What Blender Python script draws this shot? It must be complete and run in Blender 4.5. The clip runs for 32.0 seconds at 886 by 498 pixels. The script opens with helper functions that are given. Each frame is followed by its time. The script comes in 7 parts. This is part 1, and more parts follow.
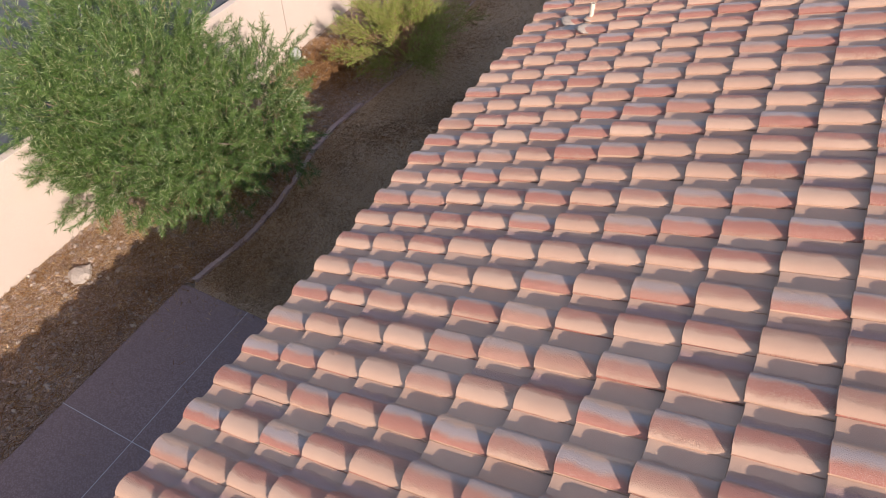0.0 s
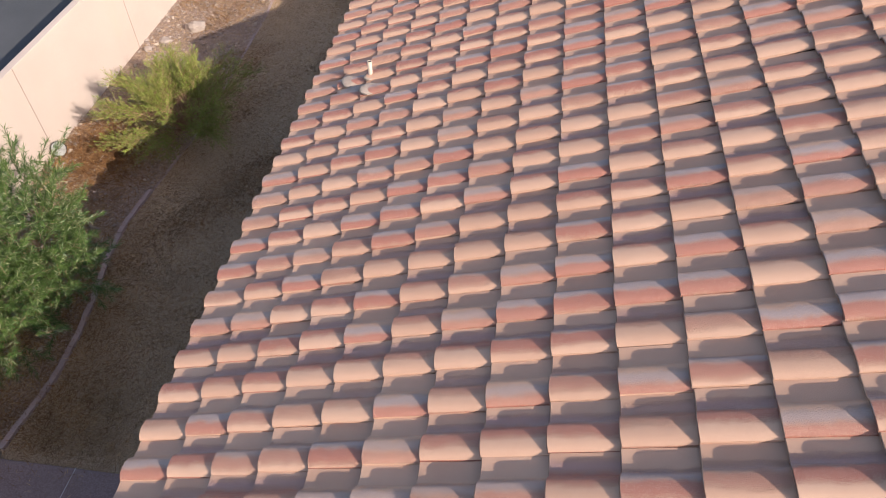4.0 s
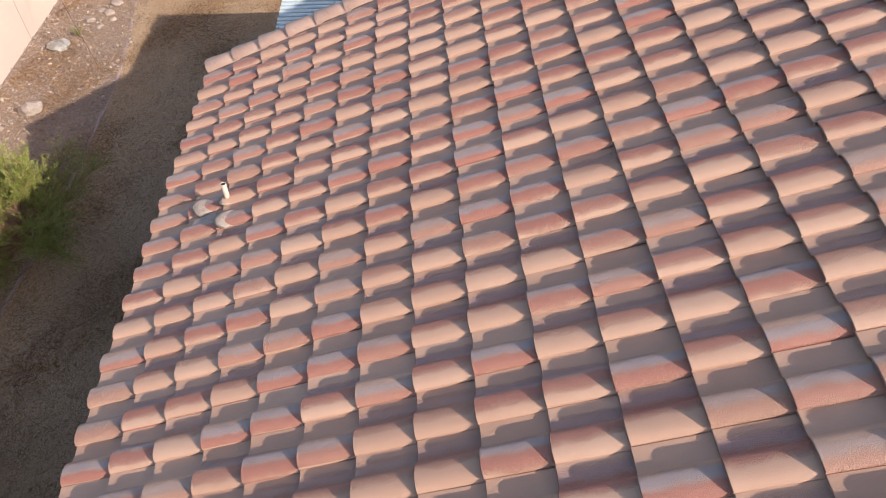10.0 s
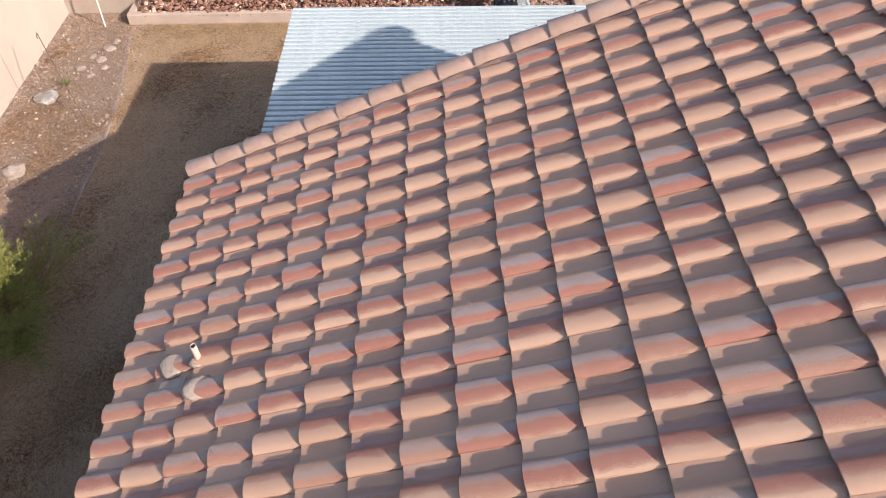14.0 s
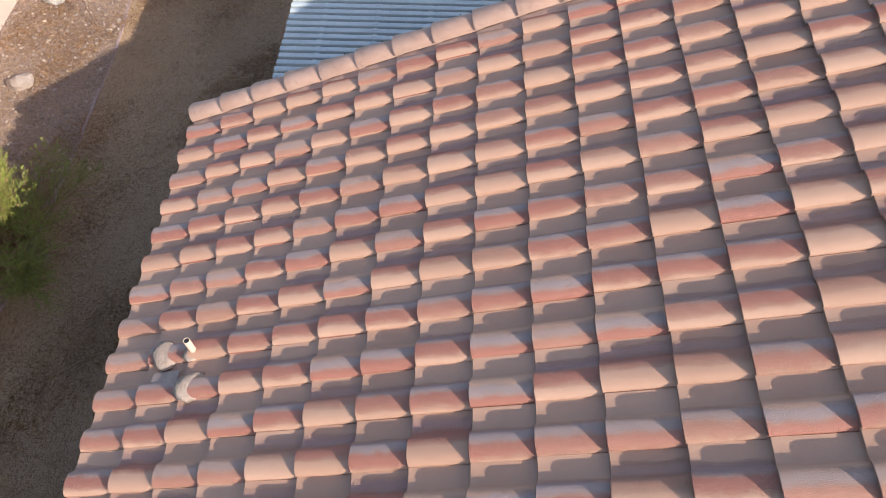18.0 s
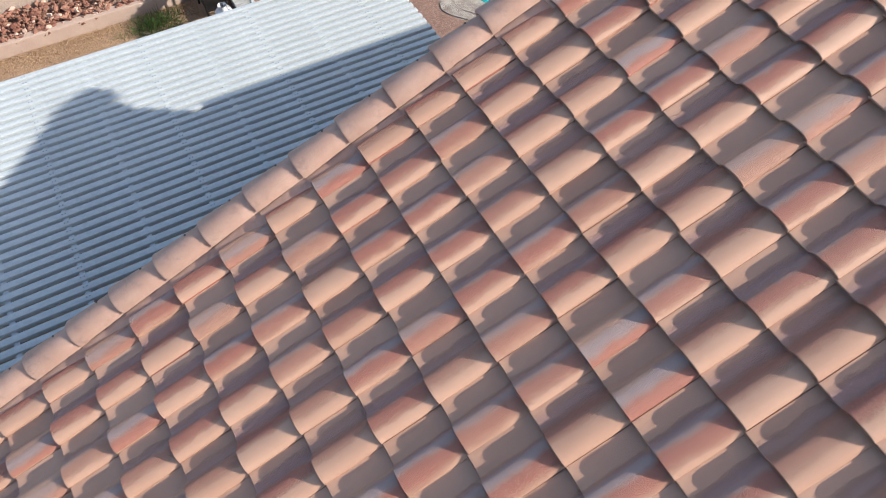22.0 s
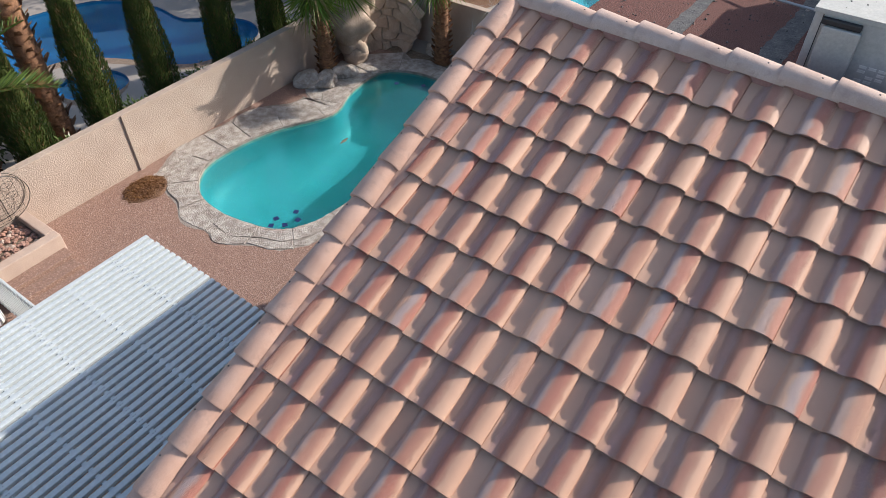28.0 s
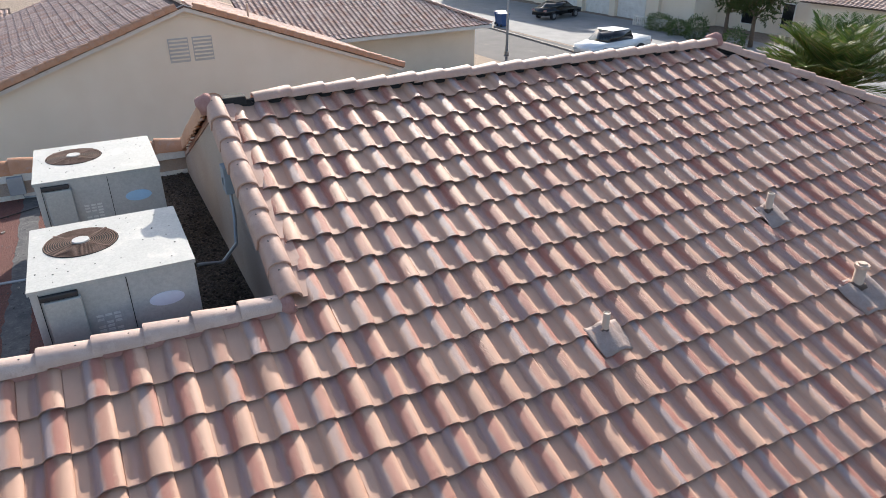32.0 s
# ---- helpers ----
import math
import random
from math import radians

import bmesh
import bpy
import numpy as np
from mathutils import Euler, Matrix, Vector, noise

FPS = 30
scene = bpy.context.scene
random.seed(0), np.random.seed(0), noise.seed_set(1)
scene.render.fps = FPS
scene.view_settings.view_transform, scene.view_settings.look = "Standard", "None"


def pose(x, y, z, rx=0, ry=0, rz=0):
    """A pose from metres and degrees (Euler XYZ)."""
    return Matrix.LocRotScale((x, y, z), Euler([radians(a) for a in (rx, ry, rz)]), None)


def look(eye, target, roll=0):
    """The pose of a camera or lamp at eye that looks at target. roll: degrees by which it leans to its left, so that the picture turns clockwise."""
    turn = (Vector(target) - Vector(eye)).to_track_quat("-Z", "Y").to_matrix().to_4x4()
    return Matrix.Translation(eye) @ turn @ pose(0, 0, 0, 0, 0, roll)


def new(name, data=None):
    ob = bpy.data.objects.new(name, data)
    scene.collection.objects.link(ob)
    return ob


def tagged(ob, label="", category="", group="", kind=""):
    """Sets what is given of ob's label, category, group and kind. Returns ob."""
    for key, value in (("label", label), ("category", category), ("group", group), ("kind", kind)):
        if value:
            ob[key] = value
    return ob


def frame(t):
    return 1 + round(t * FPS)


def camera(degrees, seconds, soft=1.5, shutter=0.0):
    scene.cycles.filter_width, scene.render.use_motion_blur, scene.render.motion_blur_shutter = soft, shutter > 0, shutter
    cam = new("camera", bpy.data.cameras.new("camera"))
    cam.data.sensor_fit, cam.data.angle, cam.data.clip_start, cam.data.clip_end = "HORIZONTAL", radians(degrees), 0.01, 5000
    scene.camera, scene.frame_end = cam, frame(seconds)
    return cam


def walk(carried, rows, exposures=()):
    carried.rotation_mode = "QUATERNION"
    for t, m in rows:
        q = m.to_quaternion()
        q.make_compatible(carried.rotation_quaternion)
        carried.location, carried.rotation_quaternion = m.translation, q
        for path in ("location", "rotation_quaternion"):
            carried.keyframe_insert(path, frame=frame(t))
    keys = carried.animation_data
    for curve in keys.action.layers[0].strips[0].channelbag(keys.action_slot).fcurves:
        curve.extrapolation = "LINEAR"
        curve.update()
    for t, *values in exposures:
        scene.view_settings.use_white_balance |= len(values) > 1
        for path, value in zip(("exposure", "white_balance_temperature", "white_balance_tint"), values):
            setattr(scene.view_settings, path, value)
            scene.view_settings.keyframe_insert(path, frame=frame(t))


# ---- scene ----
cam = camera(66.03, 32.0, soft=0.5)
ROWS = [
    (0, 2.481, -9.342, 6.684, 43.03, 0.05, 28.05),
    (0.5, 2.479, -9.331, 6.868, 43.11, 0.08, 27.52),
    (1, 2.467, -9.307, 6.946, 43.22, 0.02, 23.02),
    (1.5, 2.453, -9.279, 6.974, 43.11, -0.05, 17.60),
    (2, 2.429, -9.213, 6.979, 43.00, -0.04, 16.86),
    (2.5, 2.357, -8.946, 6.991, 42.98, -0.03, 16.83),
    (3, 2.297, -8.733, 6.994, 43.17, -0.09, 16.84),
    (3.5, 2.292, -8.685, 6.984, 43.28, -0.16, 13.69),
    (4, 2.303, -8.649, 6.987, 43.28, -0.09, 8.13),
    (4.5, 2.282, -8.581, 6.998, 43.24, -0.21, 5.30),
    (6.5, 2.295, -8.130, 7.035, 43.25, -0.01, 0.77),
    (7, 2.303, -7.991, 7.052, 43.25, 0.05, 0.80),
    (7.5, 2.311, -7.832, 7.053, 43.29, 0.05, 0.33),
    (8, 2.316, -7.688, 7.051, 43.32, 0.05, 0.28),
    (8.5, 2.317, -7.551, 7.009, 43.37, -0.06, 0.19),
    (9, 2.324, -7.362, 6.993, 43.33, -0.01, 0.16),
    (9.5, 2.329, -7.166, 7.001, 43.13, 0.04, 0.10),
    (10, 2.350, -6.992, 6.981, 43.35, 0.04, -2.32),
    (10.5, 2.364, -6.832, 6.978, 43.34, -0.01, -5.72),
    (11, 2.388, -6.640, 7.042, 43.26, -0.01, -5.92),
    (11.5, 2.412, -6.447, 7.284, 43.17, 0.07, -5.98),
    (12, 2.418, -6.295, 7.361, 43.29, 0.01, -5.99),
    (12.5, 2.424, -6.131, 7.373, 43.18, -0.01, -6.16),
    (13, 2.449, -5.948, 7.372, 43.18, 0.00, -6.13),
    (13.5, 2.456, -5.756, 7.378, 43.11, -0.09, -4.02),
    (14, 2.464, -5.575, 7.392, 43.08, -0.06, -1.34),
    (14.5, 2.476, -5.427, 7.405, 42.97, 0.00, -1.28),
    (16.5, 2.513, -4.927, 7.405, 38.21, 0.08, -0.75),
    (17, 2.518, -4.846, 7.394, 36.84, 0.10, 0.12),
    (17.5, 2.517, -4.722, 7.394, 35.02, 0.18, 1.56),
    (18, 2.518, -4.582, 7.368, 33.93, 0.18, 2.51),
    (18.5, 2.506, -4.316, 7.372, 33.66, 0.14, 2.30),
    (19, 2.495, -4.036, 7.365, 33.88, -0.06, 2.30),
    (19.5, 2.499, -3.777, 7.351, 33.94, -0.06, 2.25),
    (20, 2.517, -3.563, 7.334, 34.31, 0.06, 2.37),
    (20.5, 2.545, -3.372, 7.320, 34.76, 0.17, -2.83),
    (21, 2.583, -3.165, 7.332, 34.30, 0.18, -17.30),
    (21.5, 2.624, -3.017, 7.330, 34.32, 0.05, -25.30),
    (22, 2.660, -2.899, 7.317, 34.35, -0.05, -28.86),
    (22.5, 2.693, -2.824, 7.305, 34.65, -0.05, -31.30),
    (23, 2.726, -2.763, 7.290, 34.99, -0.02, -31.51),
    (23.5, 2.739, -2.727, 7.274, 35.48, -0.04, -31.63),
    (24, 2.737, -2.726, 7.270, 36.18, -0.08, -31.64),
    (24.5, 2.739, -2.745, 7.269, 37.27, -0.07, -31.76),
    (26.5, 2.707, -2.864, 8.015, 42.32, -0.09, -41.64),
    (27, 2.691, -2.873, 8.150, 43.65, -0.00, -45.31),
    (27.5, 2.697, -2.880, 8.294, 44.95, 0.17, -48.34),
    (28, 2.680, -2.897, 8.429, 46.31, 0.09, -53.47),
    (28.5, 2.643, -2.912, 8.542, 47.84, -0.15, -59.94),
    (29, 2.637, -2.918, 8.642, 49.27, -0.20, -67.19),
    (29.5, 2.637, -2.933, 8.721, 50.70, -0.20, -75.20),
    (30, 2.634, -2.977, 8.787, 52.14, 0.08, -84.36),
    (30.5, 2.630, -2.978, 8.832, 53.55, 0.16, -94.33),
    (31, 2.630, -2.981, 8.861, 54.89, 0.17, -103.12),
    (31.5, 2.634, -2.978, 8.877, 58.00, 0.17, -110.96),
    (32, 2.617, -2.997, 8.915, 63.47, 0.30, -117.33),
]
walk(cam, [(t, pose(x, y, z, rx, ry, rz)) for t, x, y, z, rx, ry, rz in ROWS],
     exposures=[(0.0, 0.82), (4.0, 0.80), (9.0, 0.74), (14.0, 0.74), (18.0, 0.80), (20.0, 0.79), (22.0, 0.70), (24.0, 0.65), (28.0, 0.68), (30.0, 0.83), (31.0, 0.88), (32.0, 0.90)])

# ---- sky and sun ----
SUN = Vector((1.52, -0.98, 1.0)).normalized()
world = bpy.data.worlds.new("sky")
scene.world = world
world.use_nodes = True
wn = world.node_tree.nodes
wl = world.node_tree.links
sky = wn.new("ShaderNodeTexSky")
sky.sky_type = "NISHITA"
sky.sun_disc = False
sky.sun_elevation = math.asin(SUN.z)
sky.sun_rotation = math.atan2(SUN.x, SUN.y)
sky.dust_density = 1.7
sky.ozone_density = 1.0
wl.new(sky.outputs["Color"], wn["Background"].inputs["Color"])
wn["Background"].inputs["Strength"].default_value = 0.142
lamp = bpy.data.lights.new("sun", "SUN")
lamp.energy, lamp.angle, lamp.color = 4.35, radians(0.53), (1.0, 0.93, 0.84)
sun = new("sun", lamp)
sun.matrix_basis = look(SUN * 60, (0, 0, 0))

# ---- materials ----


class Nodes:
    """A small wrapper for building node materials."""

    def __init__(self, name):
        self.mat = bpy.data.materials.new(name)
        self.mat.use_nodes = True
        self.tree = self.mat.node_tree
        self.bsdf = self.tree.nodes["Principled BSDF"]

    def add(self, kind, **values):
        node = self.tree.nodes.new(kind)
        for key, value in values.items():
            if isinstance(value, bpy.types.NodeSocket):
                self.tree.links.new(value, node.inputs[key.replace("_", " ")])
            else:
                node.inputs[key.replace("_", " ")].default_value = value
        return node

    def link(self, a, b):
        self.tree.links.new(a, b)

    def coords(self, random_shift=False, output="Object"):
        out = self.tree.nodes.new("ShaderNodeTexCoord").outputs[output]
        if random_shift:
            info = self.tree.nodes.new("ShaderNodeObjectInfo").outputs["Random"]
            add = self.tree.nodes.new("ShaderNodeVectorMath")
            scale = self.tree.nodes.new("ShaderNodeVectorMath")
            scale.operation = "SCALE"
            scale.inputs[0].default_value = (31.0, 17.0, 23.0)
            self.link(info, scale.inputs["Scale"])
            self.link(out, add.inputs[0])
            self.link(scale.outputs[0], add.inputs[1])
            out = add.outputs[0]
        return out

    def noise(self, vec, scale, detail=4.0, rough=0.6):
        return self.add("ShaderNodeTexNoise", Vector=vec, Scale=scale, Detail=detail, Roughness=rough).outputs["Fac"]

    def cells(self, vec, scale, feature="F1", output="Distance"):
        node = self.add("ShaderNodeTexVoronoi", Vector=vec, Scale=scale)
        node.feature = feature
        return node.outputs[output]

    def ramp(self, fac, stops):
        node = self.tree.nodes.new("ShaderNodeValToRGB")
        while len(node.color_ramp.elements) < len(stops):
            node.color_ramp.elements.new(0.5)
        for el, (pos, col) in zip(node.color_ramp.elements, stops):
            el.position = pos
            el.color = (*col, 1.0) if len(col) == 3 else (col[0], col[0], col[0], 1.0)
        self.link(fac, node.inputs["Fac"])
        return node.outputs["Color"]

    def span(self, fac, a, b, lo=0.0, hi=1.0):
        node = self.add("ShaderNodeMapRange", Value=fac)
        for key, value in (("From Min", a), ("From Max", b), ("To Min", lo), ("To Max", hi)):
            node.inputs[key].default_value = value
        return node.outputs["Result"]

    def mix(self, fac, a, b, blend="MIX"):
        node = self.tree.nodes.new("ShaderNodeMix")
        node.data_type, node.blend_type = "RGBA", blend
        for value, key in ((fac, 0), (a, 6), (b, 7)):
            if isinstance(value, bpy.types.NodeSocket):
                self.link(value, node.inputs[key])
            elif key == 0:
                node.inputs[key].default_value = value
            else:
                node.inputs[key].default_value = (*value, 1.0)
        return node.outputs[2]

    def math(self, op, a, b=0.0):
        node = self.tree.nodes.new("ShaderNodeMath")
        node.operation = op
        for i, value in enumerate((a, b)):
            if isinstance(value, bpy.types.NodeSocket):
                self.link(value, node.inputs[i])
            else:
                node.inputs[i].default_value = value
        return node.outputs[0]

    def done(self, color=None, rough=None, height=None, strength=0.3, depth=0.01, metal=0.0):
        for value, key in ((color, "Base Color"), (rough, "Roughness"), (metal, "Metallic")):
            if value is None:
                continue
            if isinstance(value, bpy.types.NodeSocket):
                self.link(value, self.bsdf.inputs[key])
            else:
                self.bsdf.inputs[key].default_value = (*value, 1.0) if isinstance(value, tuple) else value
        if height is not None:
            bump = self.add("ShaderNodeBump", Height=height, Strength=strength, Distance=depth)
            self.link(bump.outputs[0], self.bsdf.inputs["Normal"])
        return self.mat


def surface(name, dark, light, scale=3.0, fine=60.0, rough=0.85, bump=0.3, depth=0.01, metal=0.0, shift=False, stain=None, stain_scale=1.3):
    """Two scales of variation and fine relief; stain: a third colour in patches."""
    n = Nodes(name)
    vec = n.coords(shift)
    big, small = n.noise(vec, scale), n.noise(vec, fine, 3.0)
    col = n.mix(n.span(big, 0.3, 0.7), dark, light)
    col = n.mix(n.span(small, 0.35, 0.75, 0.0, 0.35), col, tuple(0.55 * c for c in dark))
    if stain:
        col = n.mix(n.span(n.noise(vec, stain_scale, 6.0, 0.7), 0.55, 0.72, 0.0, 0.75), col, stain)
    return n.done(col, n.span(small, 0.2, 0.8, rough - 0.08, min(1.0, rough + 0.08)), small, bump, depth, metal)


def plain(name, color, rough=0.6, metal=0.0, spread=0.12):
    n = Nodes(name)
    vec = n.coords(True)
    fac = n.noise(vec, 14.0)
    return n.done(n.mix(fac, tuple(c * (1 - spread) for c in color), tuple(min(1, c * (1 + spread)) for c in color)), rough, n.noise(vec, 90.0), 0.08, 0.004, metal)


def speckled(name, colors, scale, gap, rough=0.9, strength=0.7, depth=0.02, broad=0.6):
    """Loose stones: every cell its own colour, dark gaps between them, broad patches of dust."""
    n = Nodes(name)
    vec = n.coords()
    warp = n.add("ShaderNodeTexNoise", Vector=vec, Scale=scale * 0.7, Detail=2.0)
    add = n.tree.nodes.new("ShaderNodeVectorMath")
    sc = n.tree.nodes.new("ShaderNodeVectorMath")
    sc.operation = "SCALE"
    sc.inputs["Scale"].default_value = 0.5 / scale
    n.link(warp.outputs["Color"], sc.inputs[0])
    n.link(vec, add.inputs[0])
    n.link(sc.outputs[0], add.inputs[1])
    v = add.outputs[0]
    cell = n.add("ShaderNodeTexVoronoi", Vector=v, Scale=scale)
    sep = n.tree.nodes.new("ShaderNodeSeparateColor")
    n.link(cell.outputs["Color"], sep.inputs[0])
    stops = [(i / max(1, len(colors) - 1), c) for i, c in enumerate(colors)]
    col = n.ramp(sep.outputs[0], stops)
    dist = cell.outputs["Distance"]
    col = n.mix(n.span(dist, 0.35, 0.75, 0.0, 0.8), col, gap)
    col = n.mix(n.span(n.noise(vec, broad, 5.0), 0.35, 0.7, 0.0, 0.55), col, tuple(sum(c[i] for c in colors) / len(colors) * 0.8 for i in range(3)))
    return n.done(col, rough, n.math("SUBTRACT", 1.0, dist), strength, depth)


def tile_material(name, per_island):
    """Sprayed concrete roof tile: tan body, brick-red and grey flashes along the barrel, chosen tile by tile."""
    n = Nodes(name)
    uv = n.coords(output="UV")
    if per_island:
        rnd = n.tree.nodes.new("ShaderNodeNewGeometry").outputs["Random Per Island"]
    else:
        rnd = n.tree.nodes.new("ShaderNodeObjectInfo").outputs["Random"]
    white = n.tree.nodes.new("ShaderNodeTexWhiteNoise")
    white.noise_dimensions = "1D"
    n.link(n.math("MULTIPLY", rnd, 917.3), white.inputs["W"])
    sep = n.tree.nodes.new("ShaderNodeSeparateColor")
    n.link(white.outputs["Color"], sep.inputs[0])
    shift = n.tree.nodes.new("ShaderNodeVectorMath")
    shift.operation = "SCALE"
    n.link(white.outputs["Color"], shift.inputs[0])
    shift.inputs["Scale"].default_value = 40.0
    add = n.tree.nodes.new("ShaderNodeVectorMath")
    n.link(uv, add.inputs[0])
    n.link(shift.outputs[0], add.inputs[1])
    vec = add.outputs[0]
    xyz = n.tree.nodes.new("ShaderNodeSeparateXYZ")
    n.link(uv, xyz.inputs[0])
    u, v = xyz.outputs[0], xyz.outputs[1]
    wob = n.math("MULTIPLY", n.math("SUBTRACT", n.noise(vec, 7.0), 0.5), 0.07)
    # the sprayed bands sit further over on some tiles than on others
    uu = n.math("SUBTRACT", n.math("ADD", u, wob), n.span(sep.outputs[0], 0.05, 0.95, -0.058, 0.100))
    grain = n.noise(vec, 215.0, 2.0)
    fleck = n.noise(vec, 240.0, 3.0, 0.7)
    body = n.mix(sep.outputs[2], (0.510, 0.293, 0.198), (0.590, 0.360, 0.252))
    body = n.mix(n.span(n.noise(vec, 5.0), 0.3, 0.7, 0.0, 0.3), body, (0.44, 0.235, 0.164))
    red = n.span(n.math("ABSOLUTE", n.math("SUBTRACT", uu, 0.030)), 0.012, 0.070, 1.0, 0.0)
    red = n.math("MULTIPLY", red, n.span(sep.outputs[1], 0.0, 0.5, 0.65, 1.0))
    speck = n.math("MULTIPLY", n.math("SUBTRACT", fleck, 0.5), 2.8)
    red = n.span(n.math("ADD", red, n.math("MULTIPLY", speck, n.span(red, 0.0, 0.3, 0.25, 1.0))), 0.15, 0.75)
    body = n.mix(n.math("MULTIPLY", red, n.span(sep.outputs[1], 0.0, 0.6, 0.5, 0.95)), body, (0.395, 0.134, 0.094))
    grey = n.span(n.math("ABSOLUTE", n.math("SUBTRACT", uu, 0.098)), 0.008, 0.054, 1.0, 0.0)
    grey = n.span(n.math("ADD", grey, n.math("MULTIPLY", speck, n.span(grey, 0.0, 0.3, 0.25, 1.1))), 0.22, 0.80)
    grey = n.math("MULTIPLY", grey, n.span(u, 0.20, 0.25, 1.0, 0.3))
    body = n.mix(n.math("MULTIPLY", grey, n.span(sep.outputs[1], 0.1, 0.6, 0.55, 1.0)), body, n.mix(n.span(u, 0.10, 0.17), (0.385, 0.292, 0.280), (0.405, 0.232, 0.208)))
    sprayed = n.math("MAXIMUM", red, grey)
    spots = n.span(sprayed, 0.0, 0.9, 0.16, 0.9)
    rough = n.span(sprayed, 0.0, 0.9, 0.34, 1.0)
    body = n.mix(n.math("MULTIPLY", spots, n.span(fleck, 0.54, 0.68, 0.0, 0.60)), body, (0.25, 0.118, 0.090))
    body = n.mix(n.math("MULTIPLY", spots, n.span(fleck, 0.46, 0.33, 0.0, 0.55)), body, (0.68, 0.50, 0.41))
    body = n.mix(n.span(n.noise(vec, 420.0, 2.0), 0.35, 0.7, 0.0, 0.28), body, (0.27, 0.145, 0.10))
    body = n.mix(n.span(n.noise(vec, 60.0, 2.0), 0.76, 0.80, 0.0, 0.5), body, (0.16, 0.10, 0.085))
    # front edge: some dirt, darkened further to paint the shade of the gap below
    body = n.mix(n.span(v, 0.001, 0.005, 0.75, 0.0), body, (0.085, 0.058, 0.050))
    n.bsdf.inputs["Specular IOR Level"].default_value = 0.45
    relief = n.math("MULTIPLY", n.math("ADD", grain, n.math("MULTIPLY", n.noise(vec, 70.0), 0.3)), rough)
    return n.done(body, 0.60, relief, 0.95, 0.0042)


def leaf_material(name, dark, light, dry=None, gloss=0.6, thin=0.0):
    n = Nodes(name)
    rnd = n.tree.nodes.new("ShaderNodeNewGeometry").outputs["Random Per Island"]
    vec = n.coords()
    col = n.mix(rnd, dark, light)
    col = n.mix(n.span(n.noise(vec, 2.2), 0.35, 0.7, 0.0, 0.6), col, tuple(0.6 * c for c in dark))
    if dry:
        col = n.mix(n.span(rnd, 0.86, 0.9), col, dry)
    n.bsdf.inputs["Specular IOR Level"].default_value = 0.3
    mat = n.done(col, gloss)
    if thin:
        out = n.tree.nodes["Material Output"]
        through_leaf = n.add("ShaderNodeBsdfTranslucent", Color=col)
        blend = n.tree.nodes.new("ShaderNodeMixShader")
        blend.inputs[0].default_value = thin
        n.link(n.bsdf.outputs[0], blend.inputs[1])
        n.link(through_leaf.outputs[0], blend.inputs[2])
        n.link(blend.outputs[0], out.inputs["Surface"])
    return mat


def water_material(name, deep, murk):
    n = Nodes(name)
    vec = n.coords()
    h = n.noise(vec, 2.2, 3.0)
    n.bsdf.inputs["Transmission Weight"].default_value = murk
    n.bsdf.inputs["Specular IOR Level"].default_value = 0.4
    n.bsdf.inputs["IOR"].default_value = 1.33
    return n.done(n.mix(n.noise(vec, 0.4), deep, tuple(min(1.0, 1.15 * c) for c in deep)), 0.03, h, 0.04, 0.02)


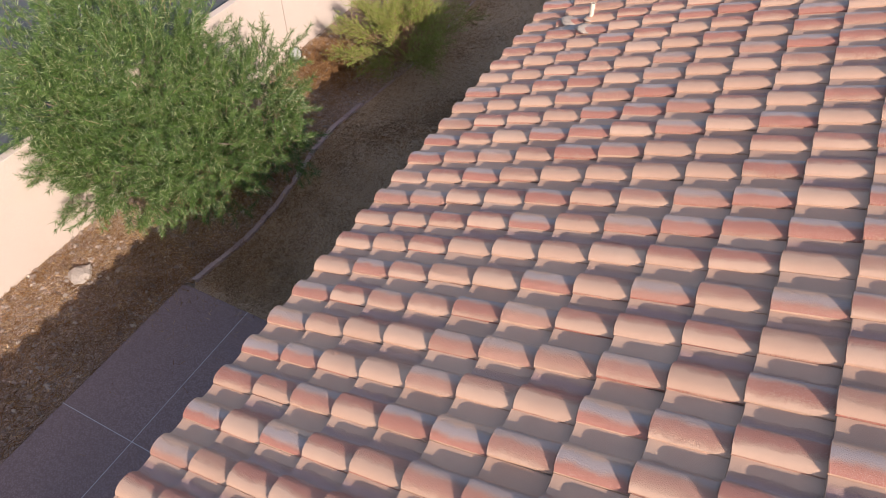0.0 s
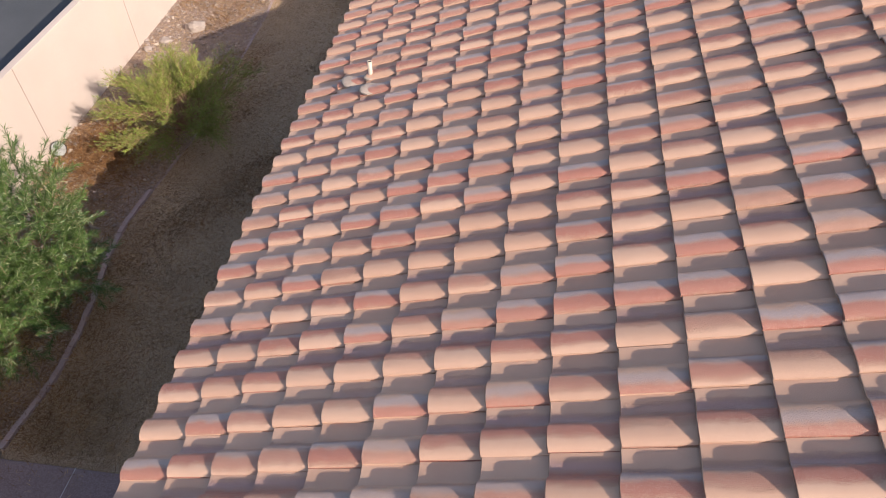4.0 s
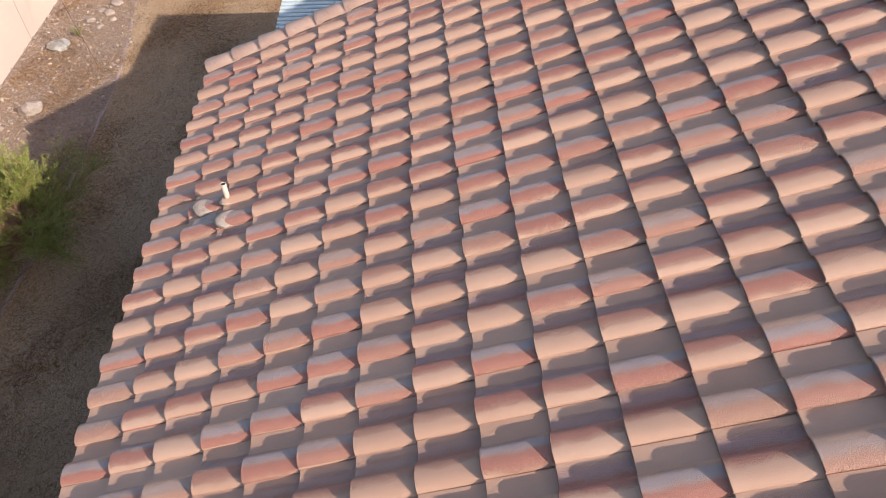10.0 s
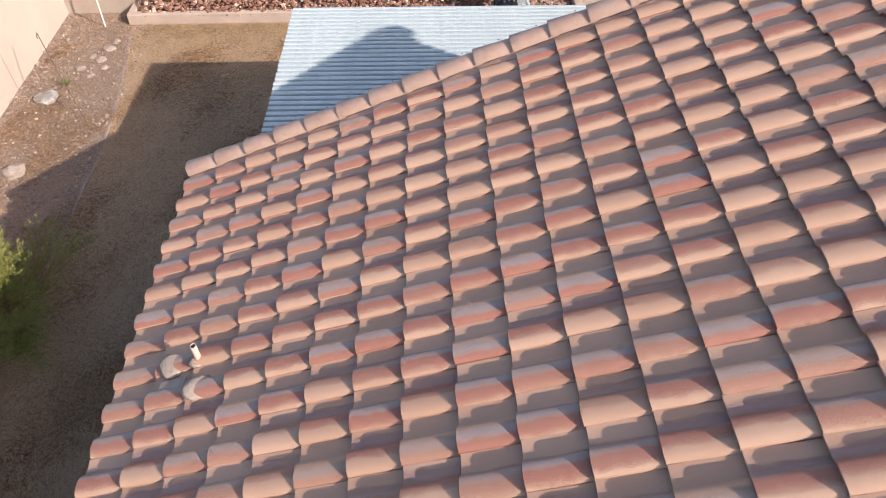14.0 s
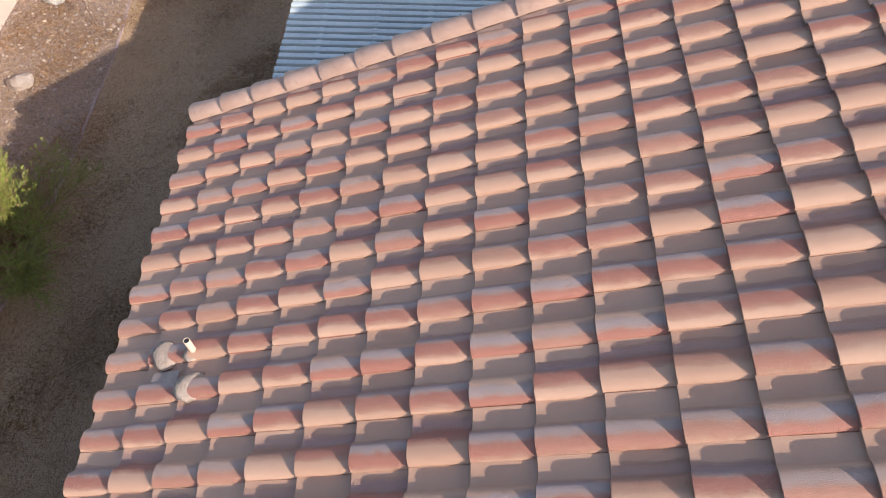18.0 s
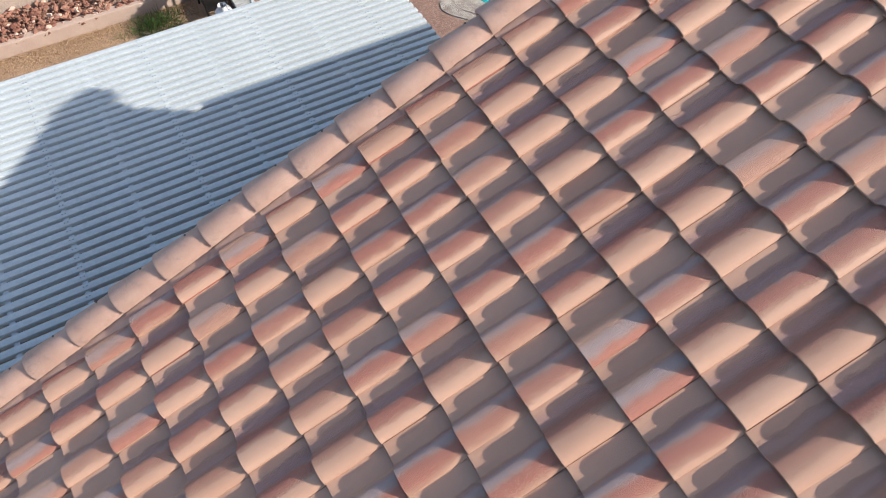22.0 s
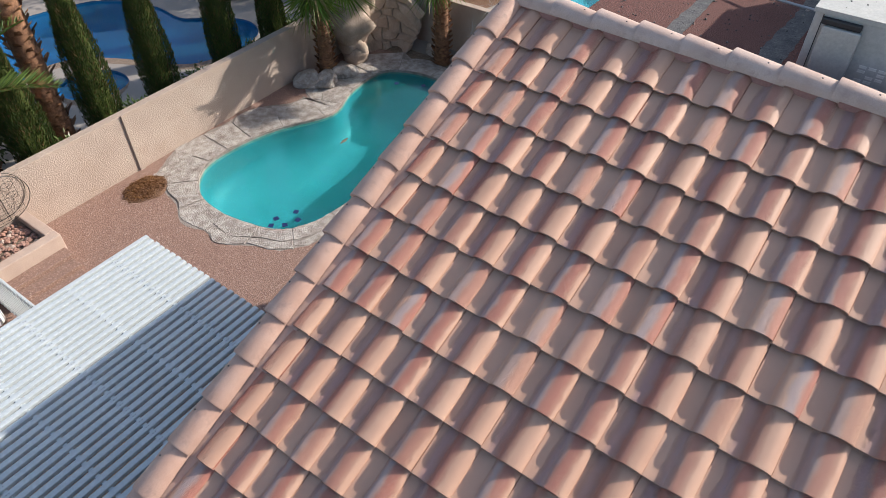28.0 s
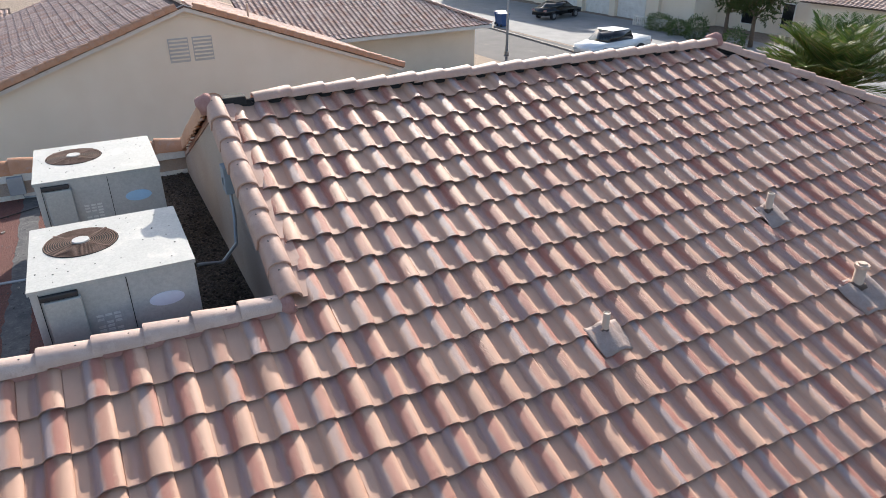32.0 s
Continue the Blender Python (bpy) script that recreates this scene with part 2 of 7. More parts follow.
M = {
    "tile": tile_material("roof_tile", False),
    "tiles": tile_material("roof_tiles", True),
    "cap": surface("ridge_cap", (0.48, 0.285, 0.212), (0.57, 0.37, 0.29), 5.0, 150.0, 0.62, 0.5, 0.004, shift=True, stain=(0.30, 0.19, 0.16), stain_scale=9.0),
    # lighter copy of the cap colour: grazing sun painted into the low ridge
    "cap_sunlit": surface("sunlit_ridge_cap", (0.50, 0.345, 0.275), (0.62, 0.46, 0.385), 5.0, 150.0, 0.55, 0.5, 0.004, shift=True, stain=(0.36, 0.24, 0.20), stain_scale=9.0),
    "terra": surface("terracotta_cap", (0.42, 0.20, 0.105), (0.52, 0.29, 0.18), 4.0, 120.0, 0.75, 0.4, 0.004, shift=True, stain=(0.36, 0.28, 0.26), stain_scale=7.0),
    "mortar": surface("red_mortar", (0.34, 0.165, 0.14), (0.43, 0.235, 0.205), 8.0, 60.0, 0.9, 0.6),
    "felt": surface("black_felt", (0.012, 0.012, 0.013), (0.03, 0.028, 0.027), 6.0, 80.0, 0.9, 0.4),
    "under": surface("underlayment", (0.10, 0.07, 0.06), (0.16, 0.11, 0.09), 3.0, 40.0, 0.95, 0.3),
    "stucco": surface("stucco", (0.385, 0.300, 0.247), (0.455, 0.365, 0.305), 1.2, 45.0, 0.95, 0.8, 0.02, stain=(0.35, 0.26, 0.20), stain_scale=0.9),
    "pale": surface("pale_stucco", (0.465, 0.358, 0.302), (0.515, 0.40, 0.34), 0.7, 90.0, 0.95, 0.5, 0.006, stain=(0.48, 0.36, 0.285), stain_scale=0.6),
    "cream": surface("cream_stucco", (0.72, 0.615, 0.485), (0.80, 0.70, 0.57), 0.5, 60.0, 0.95, 0.4, 0.006),
    "trim": surface("painted_trim", (0.62, 0.60, 0.56), (0.74, 0.72, 0.68), 2.0, 40.0, 0.6, 0.15, 0.004, stain=(0.45, 0.38, 0.32), stain_scale=3.0),
    "white": surface("white_aluminium", (0.470, 0.510, 0.525), (0.535, 0.575, 0.590), 1.5, 30.0, 0.36, 0.05, 0.003),
    "dirt": speckled("dirt_ground", [(0.17, 0.12, 0.085), (0.25, 0.18, 0.13), (0.21, 0.15, 0.11), (0.30, 0.23, 0.17)], 26.0, (0.09, 0.065, 0.045), depth=0.02),
    "lawn": speckled("dry_lawn", [(0.40, 0.250, 0.145), (0.56, 0.375, 0.238), (0.455, 0.288, 0.173), (0.66, 0.485, 0.34)], 85.0, (0.10, 0.052, 0.024), depth=0.015, broad=0.9),
    "gravel": speckled("brown_gravel", [(0.31, 0.195, 0.145), (0.45, 0.310, 0.245), (0.245, 0.148, 0.108), (0.57, 0.445, 0.375)], 60.0, (0.09, 0.052, 0.032), depth=0.03),
    "soil": speckled("brown_soil", [(0.15, 0.075, 0.040), (0.24, 0.130, 0.075), (0.19, 0.098, 0.055), (0.30, 0.180, 0.115)], 70.0, (0.07, 0.036, 0.020), depth=0.02),
    "lava": speckled("red_gravel", [(0.26, 0.12, 0.08), (0.36, 0.19, 0.13), (0.44, 0.30, 0.23), (0.20, 0.09, 0.065)], 13.0, (0.07, 0.035, 0.025), depth=0.05),
    "pebble": speckled("pebble_deck", [(0.20, 0.11, 0.08), (0.33, 0.205, 0.16), (0.25, 0.14, 0.105), (0.43, 0.31, 0.255)], 42.0, (0.12, 0.065, 0.05), depth=0.010, strength=0.6),
    "slab": speckled("exposed_slab", [(0.19, 0.122, 0.118), (0.28, 0.200, 0.194), (0.23, 0.155, 0.148)], 60.0, (0.18, 0.115, 0.105), depth=0.004, strength=0.3),
    "concrete": surface("concrete", (0.245, 0.215, 0.19), (0.31, 0.275, 0.245), 0.8, 50.0, 0.9, 0.3),
    "drive": surface("driveway_concrete", (0.19, 0.19, 0.19), (0.25, 0.25, 0.247), 0.8, 50.0, 0.9, 0.3),
    "mow": surface("mow_kerb", (0.30, 0.205, 0.19), (0.42, 0.31, 0.29), 3.0, 60.0, 0.92, 0.5),
    "joint": surface("joint_sealant", (0.38, 0.34, 0.33), (0.50, 0.46, 0.45), 3.0, 60.0, 0.9, 0.2),
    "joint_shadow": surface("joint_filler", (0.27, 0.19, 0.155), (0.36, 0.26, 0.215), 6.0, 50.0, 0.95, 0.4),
    "pinkblock": surface("pink_kerb", (0.42, 0.31, 0.255), (0.52, 0.40, 0.33), 2.0, 60.0, 0.92, 0.5),
    "asphalt": surface("asphalt", (0.047, 0.046, 0.051), (0.073, 0.070, 0.076), 0.6, 90.0, 0.92, 0.5, stain=(0.11, 0.105, 0.10), stain_scale=0.5),
    "rock": surface("field_rock", (0.28, 0.21, 0.175), (0.42, 0.335, 0.28), 4.0, 40.0, 0.92, 0.8, 0.02, shift=True),
    "redrock": surface("red_rock", (0.27, 0.135, 0.10), (0.40, 0.25, 0.20), 5.0, 40.0, 0.92, 0.8, 0.02, shift=True),
    "coping": surface("coping_stone", (0.25, 0.205, 0.175), (0.56, 0.515, 0.47), 6.0, 45.0, 0.9, 1.0, 0.03, shift=True, stain=(0.16, 0.115, 0.09), stain_scale=4.0),
    "fallrock": surface("waterfall_rock", (0.29, 0.22, 0.17), (0.46, 0.36, 0.29), 3.0, 30.0, 0.9, 0.8, 0.02, shift=True),
    "plaster": surface("pool_plaster", (0.021, 0.122, 0.152), (0.031, 0.154, 0.186), 0.7, 20.0, 0.6, 0.1, 0.004),
    "skyplaster": surface("pale_blue_plaster", (0.032, 0.135, 0.20), (0.045, 0.17, 0.245), 0.7, 20.0, 0.6, 0.1, 0.004),
    "blueplaster": surface("blue_pool_plaster", (0.003, 0.088, 0.215), (0.007, 0.125, 0.285), 0.5, 20.0, 0.6, 0.1, 0.004),
    "water": water_material("pool_water", (0.10, 0.86, 0.90), 0.92),
    "bluewater": water_material("blue_pool_water", (0.05, 0.52, 0.92), 0.94),
    "deck": speckled("red_rolled_roofing", [(0.085, 0.030, 0.024), (0.150, 0.054, 0.042), (0.120, 0.042, 0.033), (0.200, 0.088, 0.070)], 72.0, (0.045, 0.018, 0.015), 0.95, 0.55, 0.010, 0.9),
    # damp roof grit; also the painted tree shade beyond the lawn
    "damp": speckled("damp_grit_and_shade", [(0.022, 0.015, 0.010), (0.075, 0.048, 0.030), (0.16, 0.105, 0.070), (0.030, 0.021, 0.015)], 48.0, (0.008, 0.006, 0.005), 0.9, 0.8, 0.02, 2.5),
    "tar": surface("grey_roof_coating", (0.045, 0.045, 0.05), (0.105, 0.103, 0.102), 9.0, 40.0, 0.8, 0.9, 0.012, stain=(0.17, 0.16, 0.15), stain_scale=12.0),
    "acwhite": surface("white_painted_steel", (0.385, 0.38, 0.355), (0.445, 0.44, 0.41), 2.0, 50.0, 0.5, 0.1, 0.003, stain=(0.55, 0.52, 0.46), stain_scale=4.0),
    "acgrey": surface("grey_painted_steel", (0.41, 0.40, 0.375), (0.49, 0.475, 0.45), 2.0, 40.0, 0.55, 0.1, 0.003, stain=(0.44, 0.41, 0.37), stain_scale=3.0),
    "rust": surface("rusty_grille", (0.10, 0.055, 0.04), (0.20, 0.12, 0.09), 8.0, 60.0, 0.8, 0.4, 0.004),
    "bronze": surface("bronze_housing", (0.07, 0.045, 0.035), (0.14, 0.095, 0.075), 9.0, 70.0, 0.6, 0.3, 0.003),
    "dustyglass": surface("dusty_glass", (0.20, 0.19, 0.175), (0.36, 0.335, 0.31), 14.0, 60.0, 0.35, 0.3, 0.003),
    "dark": plain("dark_plastic", (0.02, 0.02, 0.022), 0.5),
    "black": plain("black_iron", (0.012, 0.011, 0.010), 0.55),
    "conduit": plain("grey_conduit", (0.30, 0.31, 0.32), 0.4, 0.6),
    "grey": plain("grey_paint", (0.26, 0.28, 0.30), 0.6),
    "blue": plain("pale_blue_badge", (0.36, 0.56, 0.74), 0.5),
    "lilac": plain("faded_badge", (0.68, 0.68, 0.76), 0.5),
    "pvc": plain("tan_pipe", (0.50, 0.37, 0.28), 0.6),
    "lead": surface("lead_flashing", (0.30, 0.215, 0.185), (0.41, 0.315, 0.275), 9.0, 70.0, 0.7, 0.8, 0.01),
    "patch": surface("pale_mortar_patch", (0.34, 0.245, 0.19), (0.45, 0.34, 0.275), 10.0, 60.0, 0.9, 0.9, 0.012),
    "bark": surface("bark", (0.10, 0.07, 0.05), (0.18, 0.13, 0.10), 9.0, 50.0, 0.95, 0.9, 0.02),
    "palmbark": surface("palm_bark", (0.12, 0.055, 0.030), (0.36, 0.19, 0.105), 12.0, 50.0, 0.95, 0.8, 0.02, shift=True),
    "leaf": leaf_material("willow_leaf", (0.034, 0.072, 0.013), (0.158, 0.222, 0.060), (0.30, 0.32, 0.17), 0.32, 0.18),
    "bushleaf": leaf_material("broom_leaf", (0.15, 0.180, 0.026), (0.36, 0.38, 0.085), (0.33, 0.20, 0.11)),
    "twig": leaf_material("dry_twig", (0.16, 0.10, 0.06), (0.30, 0.20, 0.13), None, 0.9),
    "straw": leaf_material("straw", (0.19, 0.110, 0.056), (0.63, 0.425, 0.240), None, 0.9),
    "cypress": leaf_material("cypress_leaf", (0.022, 0.044, 0.008), (0.092, 0.125, 0.024), (0.14, 0.08, 0.035), 0.8),
    "hedgeleaf": leaf_material("hedge_leaf", (0.014, 0.028, 0.007), (0.048, 0.075, 0.018), None, 0.8),
    "frond": leaf_material("palm_frond", (0.080, 0.145, 0.018), (0.22, 0.30, 0.055), (0.26, 0.22, 0.10), 0.4, 0.35),
    "featherfrond": leaf_material("feather_frond", (0.050, 0.095, 0.016), (0.150, 0.215, 0.048), (0.22, 0.17, 0.07), 0.4, 0.25),
    "grassgreen": leaf_material("green_grass", (0.04, 0.09, 0.015), (0.08, 0.15, 0.03), None, 0.7),
    "turf": surface("green_turf", (0.016, 0.064, 0.005), (0.034, 0.108, 0.009), 1.5, 80.0, 0.9, 0.8, 0.02),
    "bedding": surface("coping_mortar", (0.20, 0.165, 0.14), (0.36, 0.32, 0.285), 5.0, 50.0, 0.95, 0.9, 0.02),
    "yellow": plain("yellow_vinyl", (0.70, 0.52, 0.06), 0.35),
    "navy": plain("navy_mosaic", (0.015, 0.02, 0.09), 0.3),
    "carblack": plain("black_car_paint", (0.008, 0.008, 0.009), 0.15),
    "carwhite": plain("white_car_paint", (0.72, 0.73, 0.74), 0.2),
    "glass": plain("dark_glass", (0.012, 0.014, 0.016), 0.06),
    "binblue": plain("blue_bin_plastic", (0.02, 0.07, 0.20), 0.45),
    "tan": plain("tan_fabric", (0.36, 0.255, 0.165), 0.9),
}

# ---- building helpers ----


def tidy(bm, name, mat, smooth=False):
    me = bpy.data.meshes.new(name)
    bmesh.ops.recalc_face_normals(bm, faces=bm.faces)
    bm.to_mesh(me)
    bm.free()
    me.materials.append(mat if isinstance(mat, bpy.types.Material) else M[mat])
    if smooth:
        me.shade_smooth()
    return me


def data(name, verts, faces, mat, smooth=False):
    me = bpy.data.meshes.new(name)
    me.from_pydata([tuple(v) for v in verts], [], [tuple(f) for f in faces])
    me.update()
    me.materials.append(M[mat])
    if smooth:
        me.shade_smooth()
    return me


def part(name, bm, mat, parent=None, label="", smooth=False):
    """Links a bmesh (or a mesh) as one mesh object under a thing or a part."""
    me = bm if isinstance(bm, bpy.types.Mesh) else tidy(bm, name, mat, smooth)
    ob = new(name, me)
    ob.parent = parent
    return tagged(ob, label)


def thing(name, label, category, at=(0, 0, 0), rz=0.0, group="", kind=""):
    ob = new(name)
    ob.empty_display_size = 0.2
    ob.matrix_basis = pose(*at, 0, 0, rz)
    return tagged(ob, label, category, group, kind)


def solid(name, bm, mat, label, category, at=(0, 0, 0), rz=0.0, group="", kind="", smooth=False):
    ob = new(name, bm if isinstance(bm, bpy.types.Mesh) else tidy(bm, name, mat, smooth))
    ob.matrix_basis = pose(*at, 0, 0, rz)
    return tagged(ob, label, category, group, kind)


def bm_new():
    return bmesh.new()


def box(bm, a, b, m=None, bevel=0.0):
    """A box between two corners."""
    lo = [min(p, q) for p, q in zip(a, b)]
    hi = [max(p, q) for p, q in zip(a, b)]
    mid = [(p + q) / 2 for p, q in zip(lo, hi)]
    size = [max(1e-4, q - p) for p, q in zip(lo, hi)]
    mat = Matrix.Translation(mid) @ Matrix.Diagonal((*size, 1))
    if m is not None:
        mat = m @ mat
    got = bmesh.ops.create_cube(bm, size=1.0, matrix=mat)["verts"]
    if bevel:
        edges = list({e for v in got for e in v.link_edges})
        bmesh.ops.bevel(bm, geom=edges, offset=bevel, segments=2, affect="EDGES", profile=0.6)
    return bm


def tube(bm, pts, radii, n=8, cap=True):
    """A round tube through points, with a radius for each."""
    if not isinstance(radii, (list, tuple)):
        radii = [radii] * len(pts)
    pts = [Vector(p) for p in pts]
    rings = []
    for i, p in enumerate(pts):
        d = (pts[min(i + 1, len(pts) - 1)] - pts[max(i - 1, 0)]).normalized()
        side = d.cross(Vector((0, 0, 1)) if abs(d.z) < 0.95 else Vector((1, 0, 0))).normalized()
        up = side.cross(d)
        rings.append([bm.verts.new(p + radii[i] * (math.cos(6.28319 * k / n) * side + math.sin(6.28319 * k / n) * up)) for k in range(n)])
    for a, b in zip(rings, rings[1:]):
        for k in range(n):
            bm.faces.new((a[k], a[(k + 1) % n], b[(k + 1) % n], b[k]))
    if cap:
        bm.faces.new(rings[0][::-1])
        bm.faces.new(rings[-1])
    return bm


def slab(bm, outline, z0, z1):
    """A flat plate with an outline in plan, between two heights."""
    low = [bm.verts.new((x, y, z0)) for x, y in outline]
    top = [bm.verts.new((x, y, z1)) for x, y in outline]
    n = len(outline)
    bm.faces.new(top)
    bm.faces.new(low[::-1])
    for i in range(n):
        bm.faces.new((low[i], low[(i + 1) % n], top[(i + 1) % n], top[i]))
    return bm


def prism(bm, outline, y0, y1):
    """A plate with an outline in x and z, between two y."""
    a = [bm.verts.new((x, y0, z)) for x, z in outline]
    b = [bm.verts.new((x, y1, z)) for x, z in outline]
    n = len(outline)
    bm.faces.new(a)
    bm.faces.new(b[::-1])
    for i in range(n):
        bm.faces.new((a[i], b[i], b[(i + 1) % n], a[(i + 1) % n]))
    return bm


def rock(bm, centre, size, rng, squash=0.6, detail=1):
    got = bmesh.ops.create_icosphere(bm, subdivisions=detail, radius=1.0)["verts"]
    off = Vector((rng.uniform(0, 50), rng.uniform(0, 50), rng.uniform(0, 50)))
    turn = rng.uniform(0, 6.28)
    sx, sy = rng.uniform(0.75, 1.3), rng.uniform(0.75, 1.3)
    for v in got:
        p = v.co * (1.0 + 0.45 * noise.noise(v.co * 1.3 + off))
        p = Vector((p.x * sx, p.y * sy, p.z * squash))
        p.rotate(Euler((0, 0, turn)))
        v.co = p * size + Vector(centre)
    return bm


def ring_of(cx, cy, rx, ry, n=48, wob=0.0, seed=0, turn=0.0):
    rng = random.Random(seed)
    ph = [rng.uniform(0, 6.28) for _ in range(3)]
    out = []
    for i in range(n):
        a = 6.28319 * i / n
        k = 1 + wob * (math.sin(2 * a + ph[0]) + 0.6 * math.sin(3 * a + ph[1]) + 0.4 * math.sin(5 * a + ph[2]))
        x, y = rx * k * math.cos(a), ry * k * math.sin(a)
        out.append((cx + x * math.cos(turn) - y * math.sin(turn), cy + x * math.sin(turn) + y * math.cos(turn)))
    return out


def spline(points, n=8):
    """A smooth closed outline through a few points in plan."""
    out = []
    k = len(points)
    for i in range(k):
        p0, p1, p2, p3 = (Vector(points[(i + j - 1) % k]) for j in range(4))
        for j in range(n):
            t = j / n
            q = 0.5 * (2 * p1 + (p2 - p0) * t + (2 * p0 - 5 * p1 + 4 * p2 - p3) * t * t + (3 * p1 - p0 - 3 * p2 + p3) * t ** 3)
            out.append((q.x, q.y))
    return out


def offset(outline, d):
    """The outline moved outward by d."""
    n = len(outline)
    area = sum(outline[i][0] * outline[(i + 1) % n][1] - outline[(i + 1) % n][0] * outline[i][1] for i in range(n))
    s = 1 if area > 0 else -1
    out = []
    for i in range(n):
        (x0, y0), (x1, y1) = outline[i - 1], outline[(i + 1) % n]
        t = Vector((x1 - x0, y1 - y0)).normalized()
        out.append((outline[i][0] + s * d * t.y, outline[i][1] - s * d * t.x))
    return out


# ---- plan ----
PITCH = radians(23.27)
SLOPE = math.tan(PITCH)
EAVE = 2.7
TW, TE = 0.2906, 0.3550
LOW, HIGH = 23, 31
X_LOW, X_TOP = LOW * TE * math.cos(PITCH), HIGH * TE * math.cos(PITCH)
Z_LOW, Z_TOP = EAVE + X_LOW * SLOPE, EAVE + X_TOP * SLOPE
Y_STEP = -14 * TW - 0.02
Y_HIP = -11.45
Z_DECK = 5.17
X_PAR = 13.80
POOL = spline([(8.45, 6.3), (8.9, 5.1), (10.3, 4.75), (12.4, 4.75), (14.4, 4.95), (15.0, 6.2), (14.6, 7.45), (13.4, 7.55), (12.3, 7.25), (10.9, 7.9), (9.4, 8.05), (8.6, 7.4)])
POOL_E = spline([(18.6, 6.9), (18.6, 4.6), (20.5, 3.6), (23.0, 3.2), (25.2, 3.6), (25.4, 5.6), (24.6, 7.1), (23.2, 7.35), (21.9, 6.7), (20.3, 6.9)])
POOL_N = spline([(7.3, 13.85), (8.3, 13.95), (9.3, 14.6), (10.3, 14.4), (11.0, 13.5), (11.5, 12.4), (12.1, 11.6), (13.4, 11.35), (14.4, 11.8), (14.75, 12.6), (14.4, 13.5), (13.75, 14.3), (13.8, 15.5), (13.4, 16.9), (12.4, 17.7), (10.0, 18.2), (7.5, 17.8), (6.6, 15.5)])
SPA = ring_of(9.93, 12.98, 0.86, 0.90, 32)
RP = Matrix.Translation((0, 0, EAVE)) @ Matrix.Rotation(-PITCH, 4, "Y")

# ---- ground ----
bm = bm_new()


def loop(bm, outline, z=0.0):
    vs = [bm.verts.new((x, y, z)) for x, y in outline]
    return [bm.edges.new((vs[i], vs[(i + 1) % len(vs)])) for i in range(len(vs))]


edges = []
far = 900.0
edges += loop(bm, [(-far, -far), (far, -far), (far, far), (-far, far)])
for hole in (POOL, POOL_E, POOL_N, SPA):
    edges += loop(bm, hole)
bmesh.ops.triangle_fill(bm, edges=edges, use_beauty=True, normal=(0, 0, 1))
part("ground", bm, "dirt")
tagged(bpy.data.objects["ground"], "bare brown desert dirt and pebbles", "ground", kind="structure")


def sheet(name, outline, mat, label, z=0.006, holes=()):
    bm = bm_new()
    edges = loop(bm, outline, z)
    for hole in holes:
        edges += loop(bm, hole, z)
    bmesh.ops.triangle_fill(bm, edges=edges, use_beauty=True, normal=(0, 0, 1))
    for f in bm.faces:
        if f.normal.z < 0:
            f.normal_flip()
    me = bpy.data.meshes.new(name)
    bm.to_mesh(me)
    bm.free()
    me.materials.append(M[mat])
    return tagged(new(name, me), label, name.replace("_", " "), kind="structure")


MOW = [(-2.99, -5.6), (-2.87, -4.7), (-2.90, -4.05), (-2.99, -3.45), (-3.15, -2.7), (-3.20, -2.0), (-3.08, -0.9), (-2.97, 0.2), (-3.0, 2.0), (-3.06, 4.3), (-3.2, 5.6), (-3.4, 6.9), (-3.6, 7.9), (-3.66, 8.3)]
sheet("dry_lawn", MOW + [(4.4, 8.3), (4.4, 0.0), (0.5, 0.0), (0.5, -5.7), (-2.9, -5.7)], "lawn", "sparse straw-coloured dry lawn", 0.006)
sheet("gravel_bed", [(-4.9, -30.0), (-3.1, -30.0), (-3.1, -5.7)] + MOW + [(-3.66, 9.0), (-5.3, 9.0)], "gravel", "brown gravel strip with straw along the garden wall", 0.012)
sheet("pebble_patio", [(4.4, 0.0), (4.4, 8.98), (15.4, 8.98), (15.4, 0.0)], "pebble", "reddish pebble-finish patio round the pool", 0.010, [POOL])
sheet("neighbour_patio", [(15.7, -1.5), (15.7, 9.0), (30.0, 9.0), (30.0, 1.8), (26.0, -1.5)], "concrete", "pale concrete patio round the neighbouring pool", 0.006, [POOL_E])
sheet("planting_bed", [(19.0, 7.3), (20.0, 7.1), (21.0, 7.25), (22.3, 7.5), (23.4, 8.0), (23.6, 8.9), (19.0, 8.9)], "soil", "bed of dark brown soil under the low palms", 0.012)
sheet("far_patio", [(-2.0, 11.3), (-2.0, 22.0), (24.0, 22.0), (24.0, 11.6)], "concrete", "pale concrete patio behind the garden wall", 0.006, [POOL_N, SPA])
sheet("road", [(-5.5, -60.0), (-5.5, 60.0), (-30.0, 60.0), (-30.0, -60.0)], "asphalt", "dark grey asphalt street behind the wall", 0.006)

# ---- garden walls ----
WT = 0.18
Y_BACK, H_BACK = 8.98, 1.28


def garden_wall(name, a, b, h, mat, label, wt=WT):
    bm = bm_new()
    a, b = Vector((*a, 0)), Vector((*b, 0))
    d = b - a
    m = Matrix.Translation(a) @ Matrix.Rotation(math.atan2(d.y, d.x), 4, "Z")
    box(bm, (0, 0, -0.2), (d.length, wt, h), m, 0.012)
    ob = part(name, bm, mat)
    tagged(ob, label, "garden wall", kind="structure")
    return ob, m


